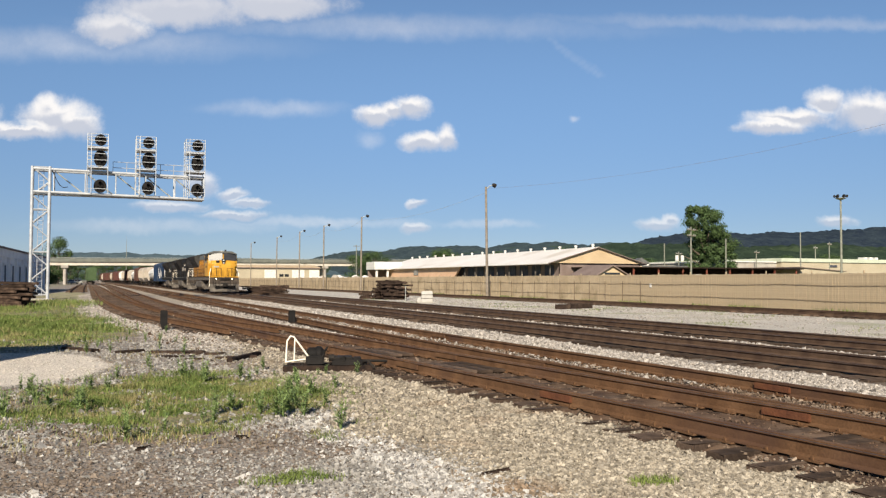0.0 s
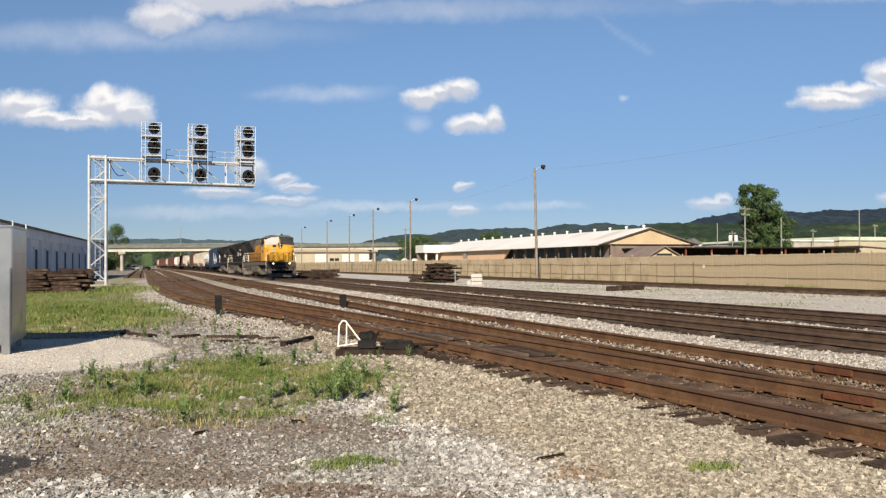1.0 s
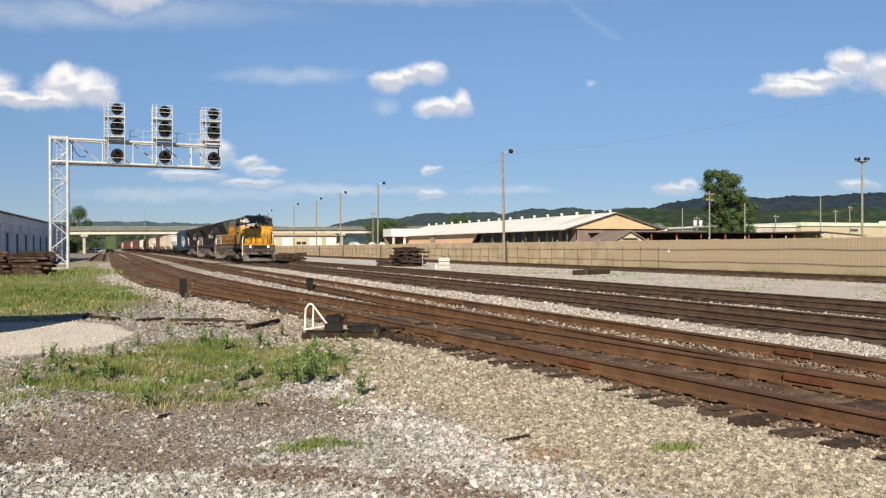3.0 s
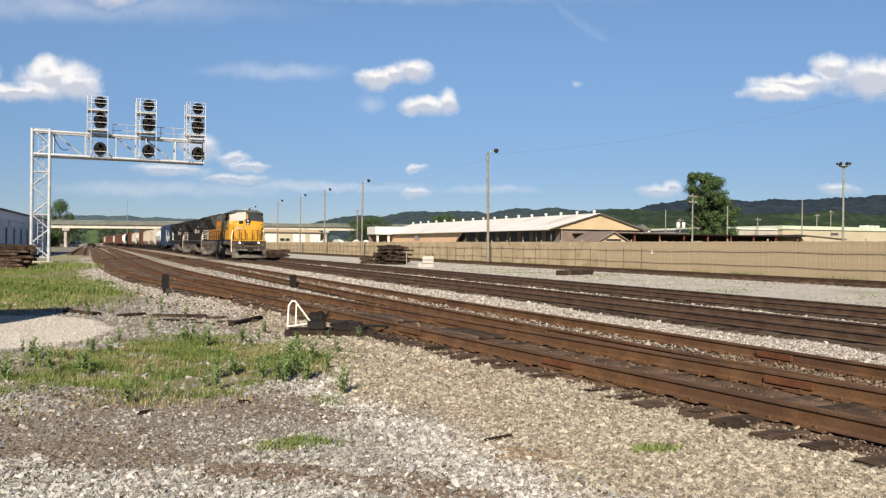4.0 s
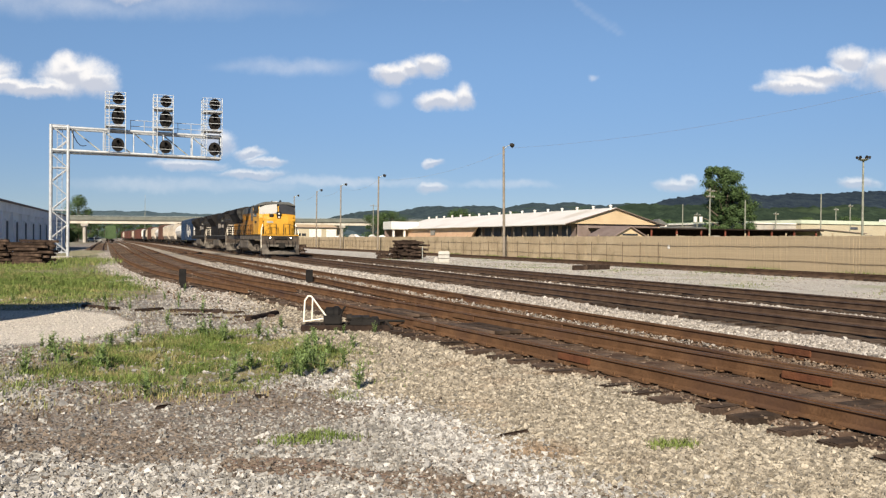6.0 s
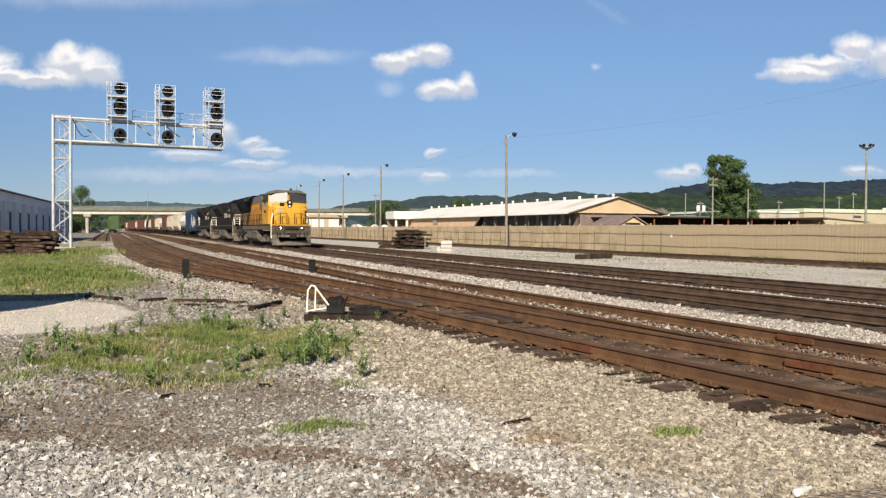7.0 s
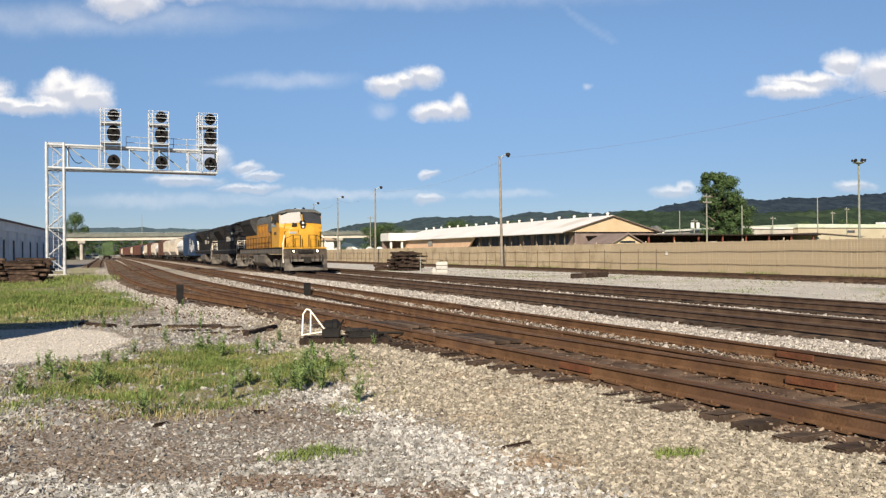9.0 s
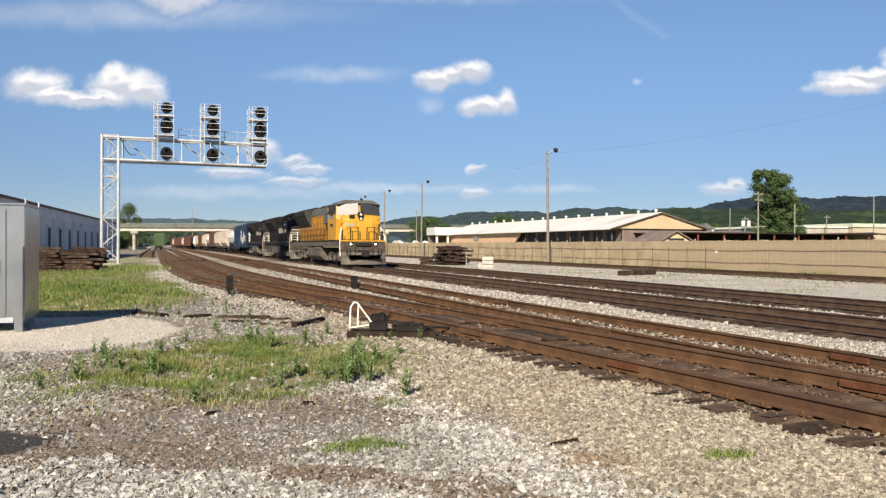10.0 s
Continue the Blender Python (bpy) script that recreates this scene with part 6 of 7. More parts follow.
timber(3.05, 6.7, 3.4, 6.82, 0.03, 0.0, "thin dark stick lying on gravel")
timber(0.35, 8.9, 0.52, 8.98, 0.035, 0.0, "short dark stick lying on gravel")
timber(1.35, 9.25, 1.5, 9.2, 0.04, 0.0, "small dark wood chip on gravel")
bottle = thing("plastic_bottle", "crushed clear plastic bottle with a teal label on gravel", "bottle", pose(3.98, 4.27, 0.0, 0, 0, 20))
bottle.scale = (0.8, 0.8, 0.8)
part("body", Shape().lathe([(0, 0.02), (0.01, 0.034), (0.16, 0.034), (0.2, 0.015), (0.22, 0.015)], axis="x", n=12), M_WHITEP, bottle, smooth=True)
part("label", Shape().lathe([(0.05, 0.0355), (0.11, 0.0355)], axis="x", n=12), M_GREENTRIM, bottle)
part("cap", Shape().lathe([(0.22, 0.017), (0.24, 0.017)], axis="x", n=12), M_WHITEP, bottle)

# rusty joint bars and plates on the near rails
bar_me = Shape().box(-0.02, 0.02, -0.45, 0.45, 0.04, 0.13).mesh("joint_bar", M_RAIL, 0.008)
M_ORUST = material("orange_rust", (0.088, 0.036, 0.021), (0.136, 0.053, 0.027), 8, 0.9, 0, 0.4, 40, (0.14, 0.06, 0.03), 3, 0.5)
bar_or = Shape().box(-0.022, 0.022, -0.34, 0.34, 0.035, 0.125).mesh("joint_bar", M_ORUST, 0.008)
track_objects = [o for o in scene.objects if o.name.startswith("railway_track")]
for line, root, off, y, me in ((T1, 0, -1, 9.95, bar_or), (T1, 0, -1, 19.0, bar_me), (T1, 0, 1, 7.7, bar_or), (T1, 0, 1, 16.0, bar_me), (T2, 2, 1, 9.7, bar_or), (T2, 2, -1, 14.0, bar_me), (T2, 2, 1, 22.0, bar_me), (T1, 0, -1, 14.5, bar_me)):
    x = float(np.interp(y, *line)) + off * GAUGE / 2
    a = -math.degrees(math.atan(float(np.interp(y, line[0], np.gradient(line[1], line[0])))))
    for side in (-0.045, 0.045):
        o = new("joint_bar", me)
        o.parent, o.matrix_basis = track_objects[root], pose(x + side, y, TIE_TOP + 0.012, 0, 0, a)
for line, root in ((T1, 0), (T2, 2)):
    for y in np.arange(6, 26, 0.52):
        x = float(np.interp(y, *line))
        for off in (-GAUGE / 2, GAUGE / 2):
            o = new("tie_plate", plate)
            o.parent, o.matrix_basis = track_objects[root], pose(x + off, y, TIE_TOP - 0.004)
# timber crossing panel between the rails of the near track
for x, y in ((5.68, 18.0), (6.10, 14.4)):
    for j in range(4):
        part("panel_board", Shape().box(-0.12, 0.12, -0.8, 0.8, 0.0, 0.06), M_TIE, track_objects[0], at=pose(x - 0.42 + j * 0.27, y + 0.06 * (j % 2), TIE_TOP, 0, 0, 5.7), bevel=0.012)

# ---- gravel: loose stones as one mesh a kind ----
def stones(name, label, xy, size, mat, z=None):
    """Crushed stones: skewed blocks with chipped corners, turned every way; size: mean half width of each."""
    v = np.array([(a, b, c) for c in (-1, 1) for b in (-1, 1) for a in (-1, 1)], float)
    f = np.array([(0, 2, 3), (0, 3, 1), (4, 5, 7), (4, 7, 6), (0, 1, 5), (0, 5, 4), (1, 3, 7), (1, 7, 5), (3, 2, 6), (3, 6, 7), (2, 0, 4), (2, 4, 6)])
    n = len(xy)
    base = v[None] * rng.uniform(0.35, 1.1, (n, 8, 3))
    base = base * np.stack([rng.uniform(0.9, 1.6, n), rng.uniform(0.7, 1.15, n), rng.uniform(0.35, 0.75, n)], -1)[:, None] * size[:, None, None]
    q = rng.normal(0, 1, (n, 4)) * np.array([1.0, 0.45, 0.45, 1.0])
    q /= np.linalg.norm(q, axis=1)[:, None]
    w, qv = q[:, None, :1], q[:, None, 1:]
    t = 2 * np.cross(np.broadcast_to(qv, base.shape), base)
    out = base + w * t + np.cross(np.broadcast_to(qv, base.shape), t)
    zz0 = height_at(xy[:, 0], xy[:, 1]) if z is None else z
    out = out + np.concatenate([xy, (zz0 + size * 0.10)[:, None]], 1)[:, None]
    ob = raw(name, out.reshape(-1, 3), (f[None] + (np.arange(n) * 8)[:, None, None]).reshape(-1, 3), mat)
    return tagged(ob, label, "gravel", kind="stuff")


def lumps(x, y, s):
    return np.sin(x * s + 1.3 * np.sin(y * s * 0.7)) * np.cos(y * s * 1.1 + 0.8 * np.sin(x * s * 0.6))


def spread(n, x0, x1, y0, y1, power):
    """More stones nearer the viewer."""
    u = rng.random(n)
    y = (y0 ** (1 - power) + u * (y1 ** (1 - power) - y0 ** (1 - power))) ** (1 / (1 - power))
    return np.stack([rng.uniform(x0, x1, n), y], -1)


t1x = lambda y: np.interp(y, T1[0], T1[1])
p = spread(235000, -4.5, 7.0, 4.3, 26, 2.5)
p = p[(p[:, 0] < t1x(p[:, 1]) - 0.99 + 0.10 * lumps(p[:, 0], p[:, 1], 4.0)) & (p[:, 0] > -0.28 * p[:, 1] - 0.6) & (p[:, 0] < 0.95 * p[:, 1] + 1)]
grassy = ((p[:, 0] - 1.1) / 2.1) ** 2 + ((p[:, 1] - 12.7) / 2.6) ** 2 < 0.9
padded = ((p[:, 0] + 2.6) / 2.9) ** 2 + ((p[:, 1] - 18.2) / 3.6) ** 2 < 1.0
field = ((p[:, 0] + 4.0) / 5.0) ** 2 + ((p[:, 1] - 33.0) / 11) ** 2 < 1.0
dirt = (((p[:, 0] - 0.6) / 1.8) ** 2 + ((p[:, 1] - 8.3) / 1.5) ** 2 < 1.0 + 0.4 * lumps(p[:, 0], p[:, 1], 3.1)) | (np.abs(p[:, 1] - 7.25 + 0.83 * p[:, 0]) < 0.3 + 0.15 * lumps(p[:, 0], p[:, 1], 4.0)) & (p[:, 0] > 0.75) & (p[:, 0] < 2.55)
# nearly bare of stones where the shadow is painted on the ground
shadow_patch = ((p[:, 0] + 1.75) / 0.75) ** 2 + ((p[:, 1] - 8.1) / 0.75) ** 2 < 1
keep = ~(grassy & (rng.random(len(p)) < 0.85)) & ~padded & ~(field & (rng.random(len(p)) < 0.9)) & ~(dirt & (rng.random(len(p)) < 0.55)) & ~(shadow_patch & (rng.random(len(p)) < 0.95))
p = p[keep]
warm = p[:, 0] + 0.35 * lumps(p[:, 0], p[:, 1], 1.4) + rng.normal(0, 0.28, len(p)) > np.interp(p[:, 1], [4.8, 6.3, 7.35, 8.7, 9.5, 10.5], [3.35, 3.25, 3.0, 2.75, 2.6, 2.7])
far = np.clip(p[:, 1] / 9, 0.85, 1.3)
dirty = lumps(p[:, 0], p[:, 1], 1.1) + 0.5 * lumps(p[:, 0] + 7, p[:, 1], 2.9) + rng.normal(0, 0.85, len(p)) + 1.0 * dirt[keep] > 0.72
cobbly = p[:, 1] + p[:, 0] < 7.2 + 0.35 * lumps(p[:, 0], p[:, 1], 1.5) + rng.normal(0, 0.8, len(p))
coarse = np.where(cobbly, 1.18, 1.0)
band_mid = np.interp(p[:, 1], [4.8, 6.3, 7.35, 8.7, 9.5, 10.5], [2.95, 2.85, 2.6, 2.3, 2.2, 2.4])
chalky = (np.abs(p[:, 0] - band_mid + 0.2 * lumps(p[:, 0], p[:, 1], 2.3)) < 0.42 + rng.normal(0, 0.14, len(p))) & (p[:, 1] < 10.4) | cobbly & (rng.random(len(p)) < 0.55)
sz = coarse * np.exp(rng.normal(-4.38, 0.45, len(p)).clip(-5.5, -3.55)) * far
M_PADST = material("pad_crushed_stone", (0.378, 0.342, 0.297), (0.522, 0.477, 0.419), 14, 0.95, 0, 0.3, 90, random_by="island")
M_BROWNST = material("brown_dirty_stone", (0.106, 0.081, 0.063), (0.207, 0.168, 0.134), 14, 0.95, 0, 0.3, 90, random_by="island")
M_CHALK = material("chalky_stone", (0.276, 0.261, 0.242), (0.444, 0.429, 0.404), 14, 0.95, 0, 0.3, 90, random_by="island")
stones("grey_gravel", "pale grey angular gravel spread over the ground", p[~warm & ~dirty & ~chalky], sz[~warm & ~dirty & ~chalky], M_STONE)
stones("chalky_gravel", "nearly white crushed gravel in a worn strip", p[~warm & ~dirty & chalky], sz[~warm & ~dirty & chalky] * 1.1, M_CHALK)
stones("brown_gravel", "brown dirty gravel mixed into the ground", p[~warm & dirty], sz[~warm & dirty] * 0.85, M_BROWNST)
stones("tan_ballast", "tan crushed stone banked against the near track", p[warm], sz[warm] * 1.08, M_TAN)
q = spread(42000, 9.75, 11.9, 7, 75, 1.5)
q = q[np.abs(q[:, 0] - 10.85 - 0.25 * lumps(q[:, 0], q[:, 1], 0.8)) < 0.95]
q = np.concatenate([q, spread(12000, 14.75, 16.4, 12, 75, 1.4)])
qs = spread(13000, 0.0, 1.0, 21, 100, 1.6)
left_edge = np.interp(qs[:, 1], [21, 28, 34, 47, 69, 107], [2.5, 1.6, 0.7, -0.8, -1.2, -1.9])
right_edge = np.minimum(t1x(qs[:, 1]), np.interp(qs[:, 1], T0[0], T0[1])) - 1.2
qs[:, 0] = left_edge + rng.normal(0, 0.18, len(qs)) + qs[:, 0] * (right_edge - left_edge)
q = np.concatenate([q, qs])
qp = np.stack([rng.uniform(-5.5, 0.4, 30000), rng.uniform(14.4, 21.8, 30000)], -1)
qp = qp[((qp[:, 0] + 2.6) / 2.85) ** 2 + ((qp[:, 1] - 18.2) / 3.55) ** 2 < 1.0]
stones("pad_stone", "fine pale crushed stone on the cabinet pad", qp, np.exp(rng.normal(-5.1, 0.35, len(qp))), M_PADST)
fine_bed = np.where(q[:, 0] < 5, 0.7, 1.0)
yd = spread(26000, 19.8, 36.5, 16, 90, 1.5)
yd = yd[np.abs(yd[:, 0] - 33.6) > 1.4]
stones("yard_stone", "pale dusty stones strewn over the yard", yd, np.exp(rng.normal(-4.1, 0.35, len(yd))) * np.clip(yd[:, 1] / 35, 0.7, 1.4), M_WHITE)
stones("pale_ballast", "pale crushed ballast between two tracks", q, fine_bed * np.exp(rng.normal(-3.85, 0.33, len(q))) * np.clip(q[:, 1] / 16, 0.9, 1.5), M_WHITE)
q2 = spread(14000, 7.6, 9.2, 6, 60, 1.5)
q3 = spread(8000, 5.2, 7.2, 5, 40, 1.5)
q3[:, 0] += t1x(q3[:, 1]) - 6.3
q4 = spread(400, 15.0, 16.3, 10, 60, 1.4)
q5 = spread(9000, 6.6, 7.3, 12, 60, 1.4)
q5[:, 0] = rng.random(len(q5)) * (np.interp(q5[:, 1], *T2) - t1x(q5[:, 1]) - 2.4).clip(0.05) + t1x(q5[:, 1]) + 1.2
q6 = spread(500, 0.4, 3.2, 20, 60, 1.3)
q6[:, 0] = t1x(q6[:, 1]) - 1.3 - rng.random(len(q6)) ** 1.4 * 2.2
M_MIXST = material("mixed_track_stone", (0.104, 0.067, 0.044), (0.252, 0.200, 0.155), 0.9, 0.95, 0, 0.3, 90, (0.10, 0.06, 0.04), 0.5, 0.52, "island")
pale_in = np.concatenate([q5, q2[q2[:, 1] > 11][::2]])
stones("pale_track_stone", "pale stones scattered round the second track", pale_in, np.exp(rng.normal(-4.0, 0.35, len(pale_in))) * np.clip(pale_in[:, 1] / 18, 0.8, 1.3), M_WHITE, rng.uniform(-0.01, 0.045, len(pale_in)))
qq = np.concatenate([q2, q3, q4, q6])
hs = np.full(len(qq), 0.0)
hs[:len(q2)] = rng.uniform(-0.02, 0.045, len(q2))
hs[len(q2):len(q2) + len(q3)] = rng.uniform(-0.05, 0.025, len(q3))
stones("track_ballast", "mixed pale and rusty stones lying between the rails", qq, np.exp(rng.normal(-4.15, 0.35, len(qq))) * np.clip(qq[:, 1] / 18, 0.8, 1.4), M_MIXST, hs)

# ---- grass and weeds ----
def blades(name, label, xy, h, width, mat, lean=0.45):
    n = len(xy)
    a = rng.uniform(0, 6.283, n)
    d = np.stack([np.cos(a), np.sin(a)], -1)
    l = d[:, ::-1] * np.array([-1, 1]) * (rng.normal(0, lean, n) * h)[:, None]
    z = height_at(xy[:, 0], xy[:, 1])
    w = width[:, None]
    lo1, lo2 = xy - d * w, xy + d * w
    m1, m2, top = xy - d * w * 0.7 + l * 0.35, xy + d * w * 0.7 + l * 0.35, xy + l
    v = np.stack([np.c_[lo1, z], np.c_[lo2, z], np.c_[m1, z + h * 0.55], np.c_[m2, z + h * 0.55], np.c_[top, z + h]], 1)
    f = np.array([(0, 1, 3), (0, 3, 2), (2, 3, 4)])
    ob = raw(name, v.reshape(-1, 3), (f[None] + (np.arange(n) * 5)[:, None, None]).reshape(-1, 3), mat)
    return tagged(ob, label, "grass", kind="stuff")


def oval_points(n, x, y, rx, ry, patchy=0.25):
    a, r = rng.uniform(0, 6.283, n), np.sqrt(rng.random(n)) * rng.uniform(0.6, 1.3, n)
    q = np.stack([x + rx * r * np.cos(a), y + ry * r * np.sin(a)], -1)
    return q[lumps(q[:, 0], q[:, 1], 2.3) + 0.7 * lumps(q[:, 0] + 3, q[:, 1], 5.1) + 0.5 * lumps(q[:, 0], q[:, 1] + 5, 11) + rng.normal(0, 0.45, n) > -patchy]


g = np.concatenate([oval_points(60000, 1.0, 12.9, 1.8, 2.8, -0.05), oval_points(9000, 2.6, 13.8, 1.2, 2.6, -0.3), oval_points(9000, -1.0, 12.0, 1.2, 1.6, -0.2)])
tall = np.clip(0.55 + 0.45 * lumps(g[:, 0] + 2, g[:, 1], 1.9), 0.2, 1)
blades("near_grass", "short sunlit green and straw grass on gravel", g, rng.uniform(0.03, 0.16, len(g)) * tall, rng.uniform(0.002, 0.006, len(g)), M_GRASS, 0.95)
g = np.concatenate([oval_points(9000, 0.7, 12.4, 2.4, 2.8, -0.1), oval_points(2500, 1.2, 18.0, 2.0, 4.0, -0.3), oval_points(16000, -3.2, 27.0, 4.5, 7.0, -0.2), oval_points(1200, 0.2, 9.4, 1.6, 0.7, -0.2)])
g = g[(((g[:, 0] + 2.6) / 2.8) ** 2 + ((g[:, 1] - 18.2) / 3.6) ** 2 > 1.0)]
blades("straw_grass", "dry straw-coloured grass among the green", g, rng.uniform(0.02, 0.11, len(g)), rng.uniform(0.002, 0.005, len(g)), M_STRAW, 0.8)
g = np.concatenate([oval_points(80000, -3.6, 33.0, 4.2, 10.5, 0.5), oval_points(12000, -6.5, 52, 4.5, 6, 0.8), oval_points(5000, -0.3, 38, 1.6, 12, 0.1)])
g = g[(((g[:, 0] + 2.6) / 2.8) ** 2 + ((g[:, 1] - 18.2) / 3.6) ** 2 > 1.05)]
g = g[g[:, 0] < np.interp(g[:, 1], [21, 28, 34, 47, 69], [2.5, 1.6, 0.7, -0.8, -1.2]) + rng.normal(0, 0.35, len(g))]
tall = np.clip(0.5 + 0.5 * lumps(g[:, 0] + 2, g[:, 1], 0.9), 0.15, 1) * np.clip((g[:, 1] - 21) / 8, 0.25, 1)
blades("field_grass", "tall bright green grass beyond the stone pad", g, rng.uniform(0.06, 0.30, len(g)) * tall, rng.uniform(0.006, 0.013, len(g)), M_GRASS, 0.8)
g = np.concatenate([oval_points(800, 1.6, 7.1, 0.42, 0.2, -0.1), oval_points(500, 4.25, 5.9, 0.22, 0.14), oval_points(400, 2.4, 9.0, 0.3, 0.4), oval_points(1600, 2.7, 10.6, 0.8, 1.6, -0.5), oval_points(4000, 0.3, 10.3, 2.0, 0.9, -0.3), oval_points(900, 3.3, 12.8, 0.5, 1.6, -0.5)])
blades("grass_tuft_patch", "small flat tufts of green grass in gravel", g, rng.uniform(0.03, 0.07, len(g)), rng.uniform(0.003, 0.006, len(g)), M_GRASS, 0.8)
g = np.concatenate([oval_points(5000, -2.3, 63, 2.2, 9, -0.2), np.stack([37.25 + rng.normal(0, 0.12, 5000), rng.uniform(28, 110, 5000)], -1)])
g = g[(g[:, 0] < 30) | (lumps(g[:, 1], g[:, 1] * 0.3, 0.7) > 0.1)]
blades("fence_foot_grass", "dry grass along the fence foot and mast", g, rng.uniform(0.08, 0.35, len(g)), rng.uniform(0.012, 0.022, len(g)), M_GRASS, 0.6)
g = np.stack([rng.uniform(22, 36.5, 12000), rng.uniform(22, 75, 12000)], -1)
g = g[lumps(g[:, 0], g[:, 1], 0.5) + 0.5 * lumps(g[:, 0], g[:, 1], 1.7) > 0.55]
blades("yard_weeds", "sparse low green weeds in the stone yard", g, rng.uniform(0.03, 0.12, len(g)), rng.uniform(0.01, 0.02, len(g)), M_GRASS, 0.8)


def weed(seed, h):
    """A bushy upright weed: stem with many narrow leaves."""
    r = random.Random(seed)
    root = thing("weed", "leafy green roadside weed growing out of gravel", "plant", None, "tall weeds")
    lf = Shape()
    for b in range(r.randint(3, 6)):
        st = Shape()
        a, t = r.uniform(0, 6.28), r.uniform(0.05, 0.3)
        hh = h * r.uniform(0.6, 1.0)
        tip = Vector((math.cos(a) * t * hh, math.sin(a) * t * hh, hh))
        part("stem", st.tube((0, 0, -0.04), tip, 0.006, 5, 0.003), M_WEED, root)
        for k in range(int(40 * hh / 0.4)):
            s = r.uniform(0.12, 1.0)
            q = tip * s
            c = r.uniform(0, 6.28)
            L = r.uniform(0.06, 0.14) * (1.15 - 0.6 * s)
            d = Vector((math.cos(c), math.sin(c), r.uniform(0.1, 0.8))).normalized()
            n = d.cross(Vector((0, 0, 1))).normalized() * L * 0.13
            lf.add([q, q + d * L * 0.5 + n, q + d * L, q + d * L * 0.5 - n], [(0, 1, 2, 3)])
    tagged(part("foliage", lf, M_WEED, root), kind="stuff")
    return root


kinds = [weed(k, 0.42) for k in range(4)]
spots = [(2.05, 10.6), (2.2, 10.9), (1.9, 10.8), (2.35, 10.4), (1.6, 11.2), (-0.75, 12.6), (-0.45, 13.2), (-1.05, 11.6), (-0.2, 12.1), (0.15, 13.9), (2.75, 13.2), (2.9, 12.4), (3.0, 13.9), (2.55, 9.4), (0.7, 9.9), (1.25, 10.2), (-0.9, 13.6), (0.9, 17.4), (1.6, 16.3), (2.6, 15.2), (2.9, 16.3), (1.2, 24.5), (1.6, 26.2), (0.9, 27.5), (0.5, 25.2), (1.9, 23.6), (1.4, 21.9), (0.4, 30.0), (0.7, 33.0), (-0.2, 29.0), (2.4, 22.5), (1.0, 36), (0.2, 34), (0.0, 38), (1.8, 20.0), (3.55, 14.6), (3.75, 14.9), (4.3, 14.8), (-2.0, 23.4), (-2.5, 24.6), (-1.4, 11.0), (2.2, 12.0), (1.4, 14.9), (0.3, 15.3)]
wr = random.Random(11)
for k in range(60):
    a, q = wr.uniform(0, 6.28), wr.uniform(0.5, 1.1)
    spots.append((1.0 + 2.2 * q * math.cos(a), 13.0 + 3.4 * q * math.sin(a)) if k % 3 else (wr.uniform(-0.5, 2.2), wr.uniform(20, 38)))
for k, (x, y) in enumerate(spots):
    m = pose(x, y, -0.03, 0, 0, wr.uniform(0, 360))
    w = kinds[k] if k < 4 else copy_thing(kinds[k % 4], m)
    w.matrix_basis = m
    sc = wr.uniform(0.3, 1.0) * (0.8 if y > 20 else 1.0)
    w.scale = (sc, sc, sc)


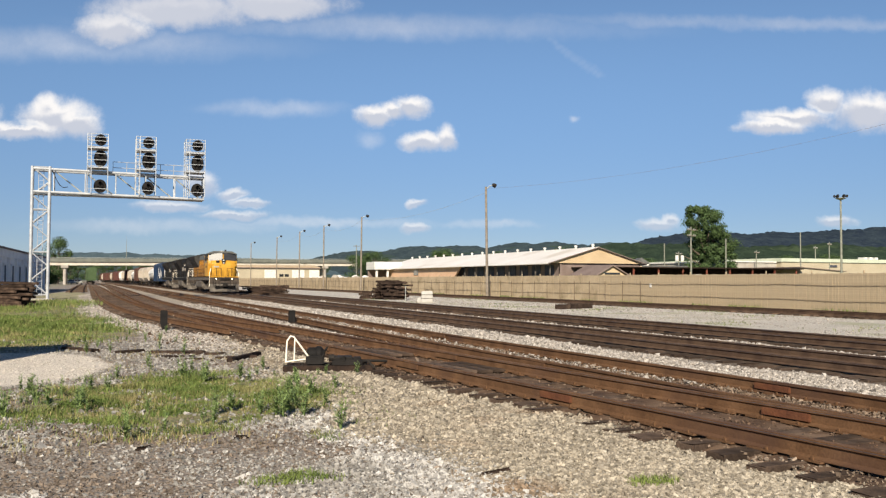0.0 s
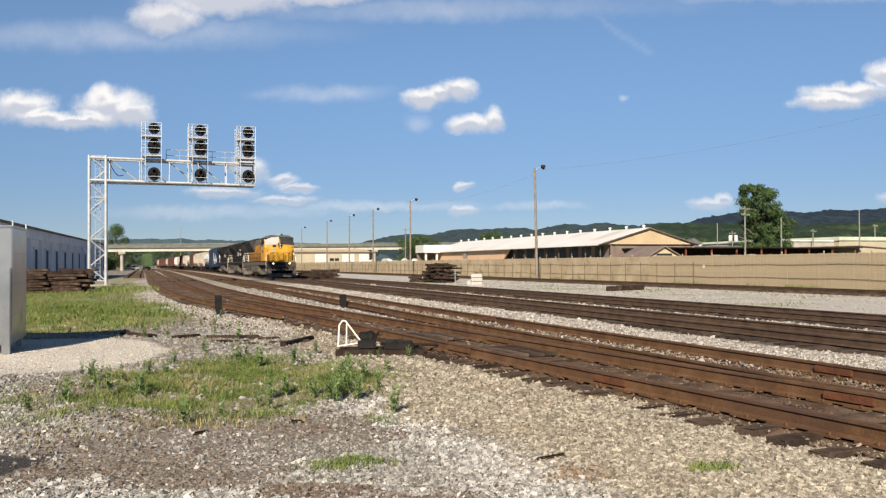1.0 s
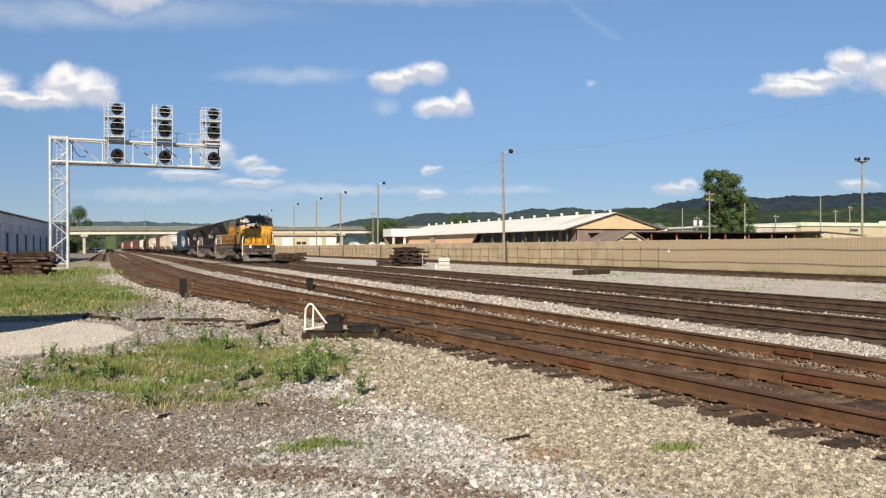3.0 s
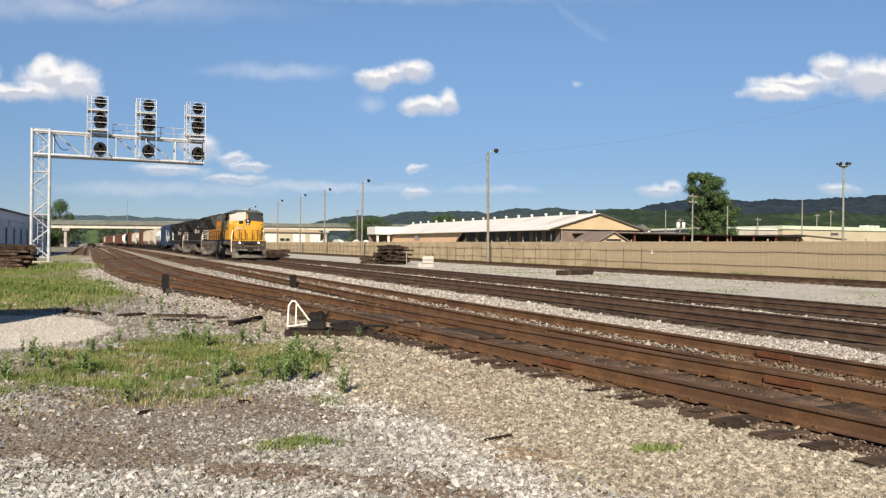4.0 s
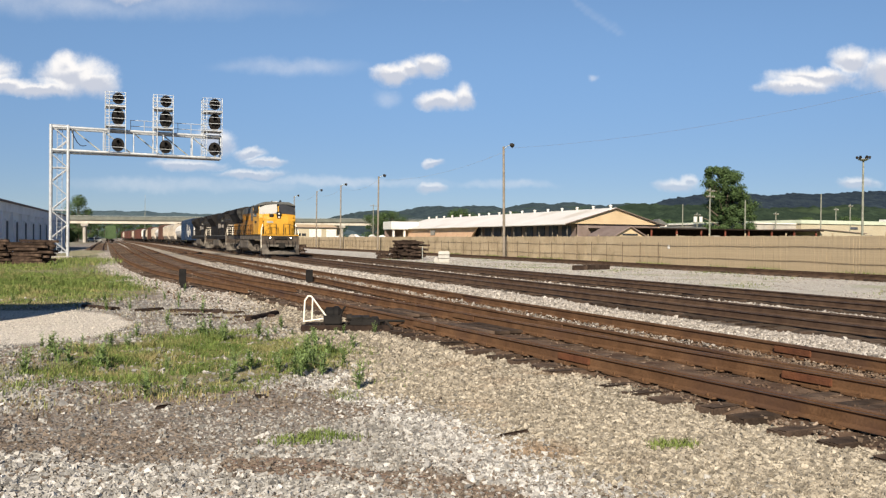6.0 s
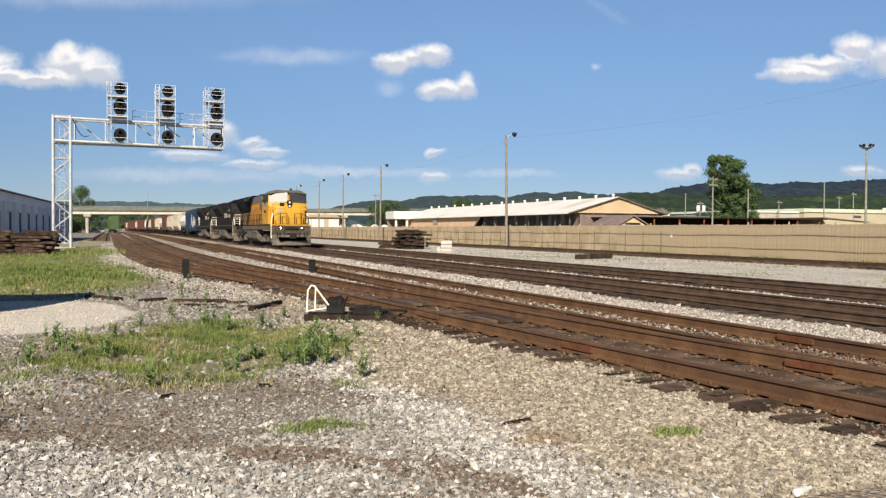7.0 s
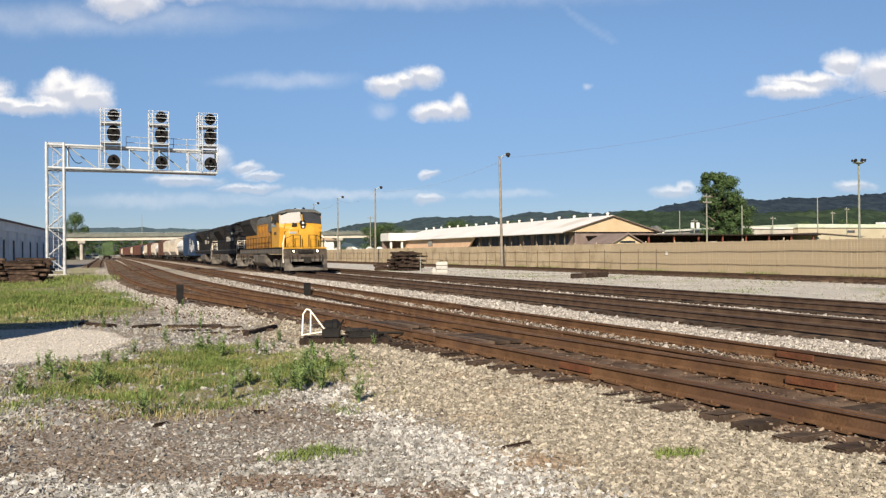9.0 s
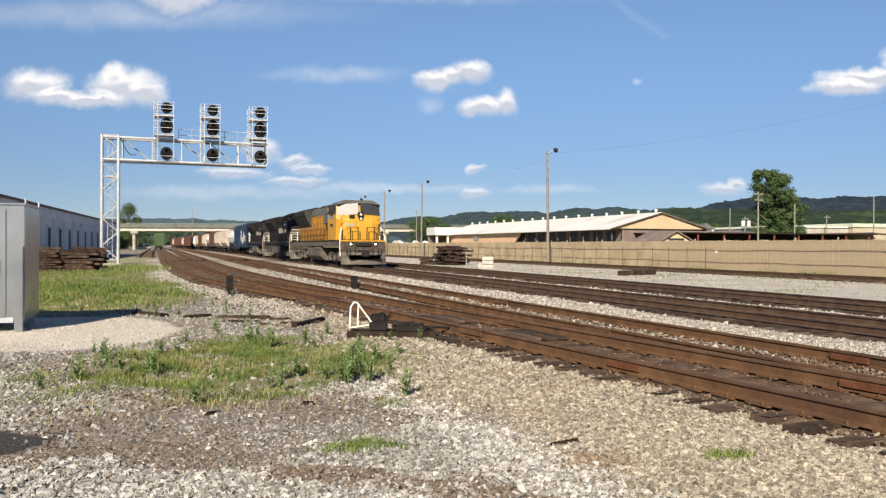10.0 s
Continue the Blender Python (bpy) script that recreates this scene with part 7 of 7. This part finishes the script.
# ---- trees ----
def tree(label, h, w, n, seed, low=0.25, full=False):
    """Trunk, limbs and a crown of leaf clumps; n leaves."""
    r, g = random.Random(seed), np.random.default_rng(seed)
    root = thing("tree", label, "tree")
    part("trunk", Shape().tube((0, 0, -0.2), (0.1, 0, h * 0.45), 0.03 * h * 0.7, 9, 0.012 * h), M_BARK, root)
    clumps = []
    for k in range(22):
        a, z = r.uniform(0, 6.28), r.uniform(low, 0.92)
        reach = w / 2 * math.sin(math.pi * min(1, max(0.12, (z - low) / (1.0 - low) * 0.85 + 0.12))) ** 0.6 * r.uniform(0.45, 0.85)
        c = Vector((math.cos(a) * reach, math.sin(a) * reach, z * h))
        clumps.append((c, r.uniform(0.10, 0.24) * w))
        part("limb", Shape().tube((0, 0, min(h * 0.42, c.z * 0.7)), c, 0.009 * h, 6, 0.003 * h), M_BARK, root)
    clumps.append((Vector((0, 0, h * 0.88)), 0.24 * w))
    clumps.append((Vector((0, 0, h * 0.6)), 0.34 * w))
    if low < 0.04:
        for k in range(7):
            clumps.append((Vector((math.cos(k * 0.9) * 0.24 * w, math.sin(k * 0.9) * 0.24 * w, h * (0.16 + 0.05 * (k % 3)))), 0.19 * w))
    if full:
        # a dense crown: broad below towards one side, a dome above towards the other
        clumps = []
        for k in range(150):
            z = r.uniform(0.10, 0.93)
            reach = float(np.interp(z, [0.1, 0.3, 0.55, 0.75, 0.88, 0.95], [0.36, 0.40, 0.40, 0.36, 0.30, 0.16])) * w * r.uniform(0.35, 1.0)
            a, push = r.uniform(0, 6.28), float(np.interp(z, [0.1, 0.5, 0.7, 0.95], [0.09, 0.13, 0.0, -0.07])) * w
            clumps.append((Vector((math.cos(a) * reach + push * 0.78, math.sin(a) * reach - push * 0.62, z * h)), r.uniform(0.06, 0.15) * w))
    pick = g.integers(0, len(clumps), n)
    cen = np.array([tuple(c) for c, _ in clumps])[pick]
    rad = np.array([s for _, s in clumps])[pick]
    d = g.normal(0, 1, (n, 3))
    d /= np.linalg.norm(d, axis=1)[:, None]
    pos = cen + d * (rad * (np.minimum(np.abs(g.normal(0, 0.62, n)), g.uniform(0.8, 1.15, n)) if full else g.random(n) ** 0.4))[:, None] * np.array([1, 1, 0.85])
    pos[:, 2] = np.minimum(pos[:, 2], h * 1.02)
    s = g.uniform(0.007, 0.016, n)[:, None] * w + 0.03
    u = g.normal(0, 1, (n, 3)); u /= np.linalg.norm(u, axis=1)[:, None]
    v = np.cross(u, d); v /= np.linalg.norm(v, axis=1)[:, None] + 1e-6
    q = np.stack([pos - u * s, pos + v * s * 0.7, pos + u * s, pos - v * s * 0.7], 1)
    f = np.array([(0, 1, 2), (0, 2, 3)])
    crown = raw("crown", q.reshape(-1, 3), (f[None] + (np.arange(n) * 4)[:, None, None]).reshape(-1, 3), M_LEAF)
    crown.parent = root
    tagged(crown, "crown of many small leaves", kind="stuff")
    return root


t = tree("large rounded green cottonwood tree behind the shed", 18.6, 11.8, 85000, 2, 0.03, True)
t.matrix_basis = pose(120.2, 150, 0)
base_tree = tree("dense green broadleaf tree", 10.0, 9.0, 7000, 5, 0.12)
base_tree.matrix_basis = pose(-13.0, 328, 0)
base_tree.scale = (1.15, 1.15, 1.62)
bush = tree("low green bushy tree", 5.0, 7.0, 4500, 7, 0.05)
bush.matrix_basis = pose(-15, 316, 0)
tr = random.Random(21)
for x, y, s in ((84, 292, 1.05), (90, 295, 1.2), (96, 300, 1.0), (80, 325, 0.9), (73, 330, 0.8), (65, 335, 0.8), (-22, 320, 0.75), (-28, 325, 0.8), (-35, 322, 0.7), (-18, 345, 0.85), (57, 345, 0.75), (49, 350, 0.7), (104, 262, 1.2), (112, 270, 1.1)):
    w = copy_thing(base_tree, pose(x, y, 0, 0, 0, tr.uniform(0, 360)))
    w.scale = (s, s, s)
for k in range(34):
    x = 125 + k * 11 + tr.uniform(-4, 4)
    w = copy_thing(base_tree, pose(x, 250 + tr.uniform(0, 60) + k * 2, 0, 0, 0, tr.uniform(0, 360)))
    s = tr.uniform(0.9, 1.5)
    w.scale = (s * 1.2, s * 1.2, s)
for k in range(40):
    w = copy_thing(base_tree, pose(-100 + k * 5.5 + tr.uniform(-3, 3), 640 + tr.uniform(0, 40), 0, 0, 0, tr.uniform(0, 360)))
    s = tr.uniform(1.25, 1.5)
    w.scale = (s, s, s)
for k in range(14):
    w = copy_thing(bush, pose((-66 if k < 9 else 10) + k * 5.2 + tr.uniform(-2, 2), 318 + tr.uniform(0, 12), 0, 0, 0, tr.uniform(0, 360)))
    s = tr.uniform(0.7, 1.2)
    w.scale = (s, s, s)
for k in range(12):
    w = copy_thing(base_tree, pose(-62 + k * 4.4 + tr.uniform(-1.5, 1.5), 365 + tr.uniform(0, 20), 0, 0, 0, tr.uniform(0, 360)))
    s = tr.uniform(0.72, 0.88)
    w.scale = (s, s, s)
for x, y, s in ((-16, 312, 1.0), (77, 288, 0.7), (140, 147, 0.4), (150, 146, 0.35), (156, 147, 0.45)):
    w = copy_thing(bush, pose(x, y, 0, 0, 0, tr.uniform(0, 360)))
    w.scale = (s, s, s)



# ---- what moves ----
def front_of_train(t):
    """Where the train's front stands along the track; it slows down slightly."""
    return 99.05 - 4.25 * t + 0.0265 * t * t


def on_track(y, length):
    """A car's pose, its front at y, its back a length further along the curving track."""
    x0, x1 = (float(np.interp(v, *T3)) for v in (y, y + length))
    return pose(x0, y, RAIL_TOP, 0, 0, -math.degrees(math.atan2(x1 - x0, length)))


def motions():
    times = [0.5 * k for k in range(21)]
    for ob, back in TRAIN:
        walk(ob, [(t, on_track(front_of_train(t) + back, 16.0)) for t in times])
    steps = [k * 0.1333333 for k in range(75)] + [10.0]
    for ob, y, r in WHEELSETS:
        walk(ob, [(t, pose(0, y, r, math.degrees((99.05 - front_of_train(t)) / r), 0, 0)) for t in steps])


motions()
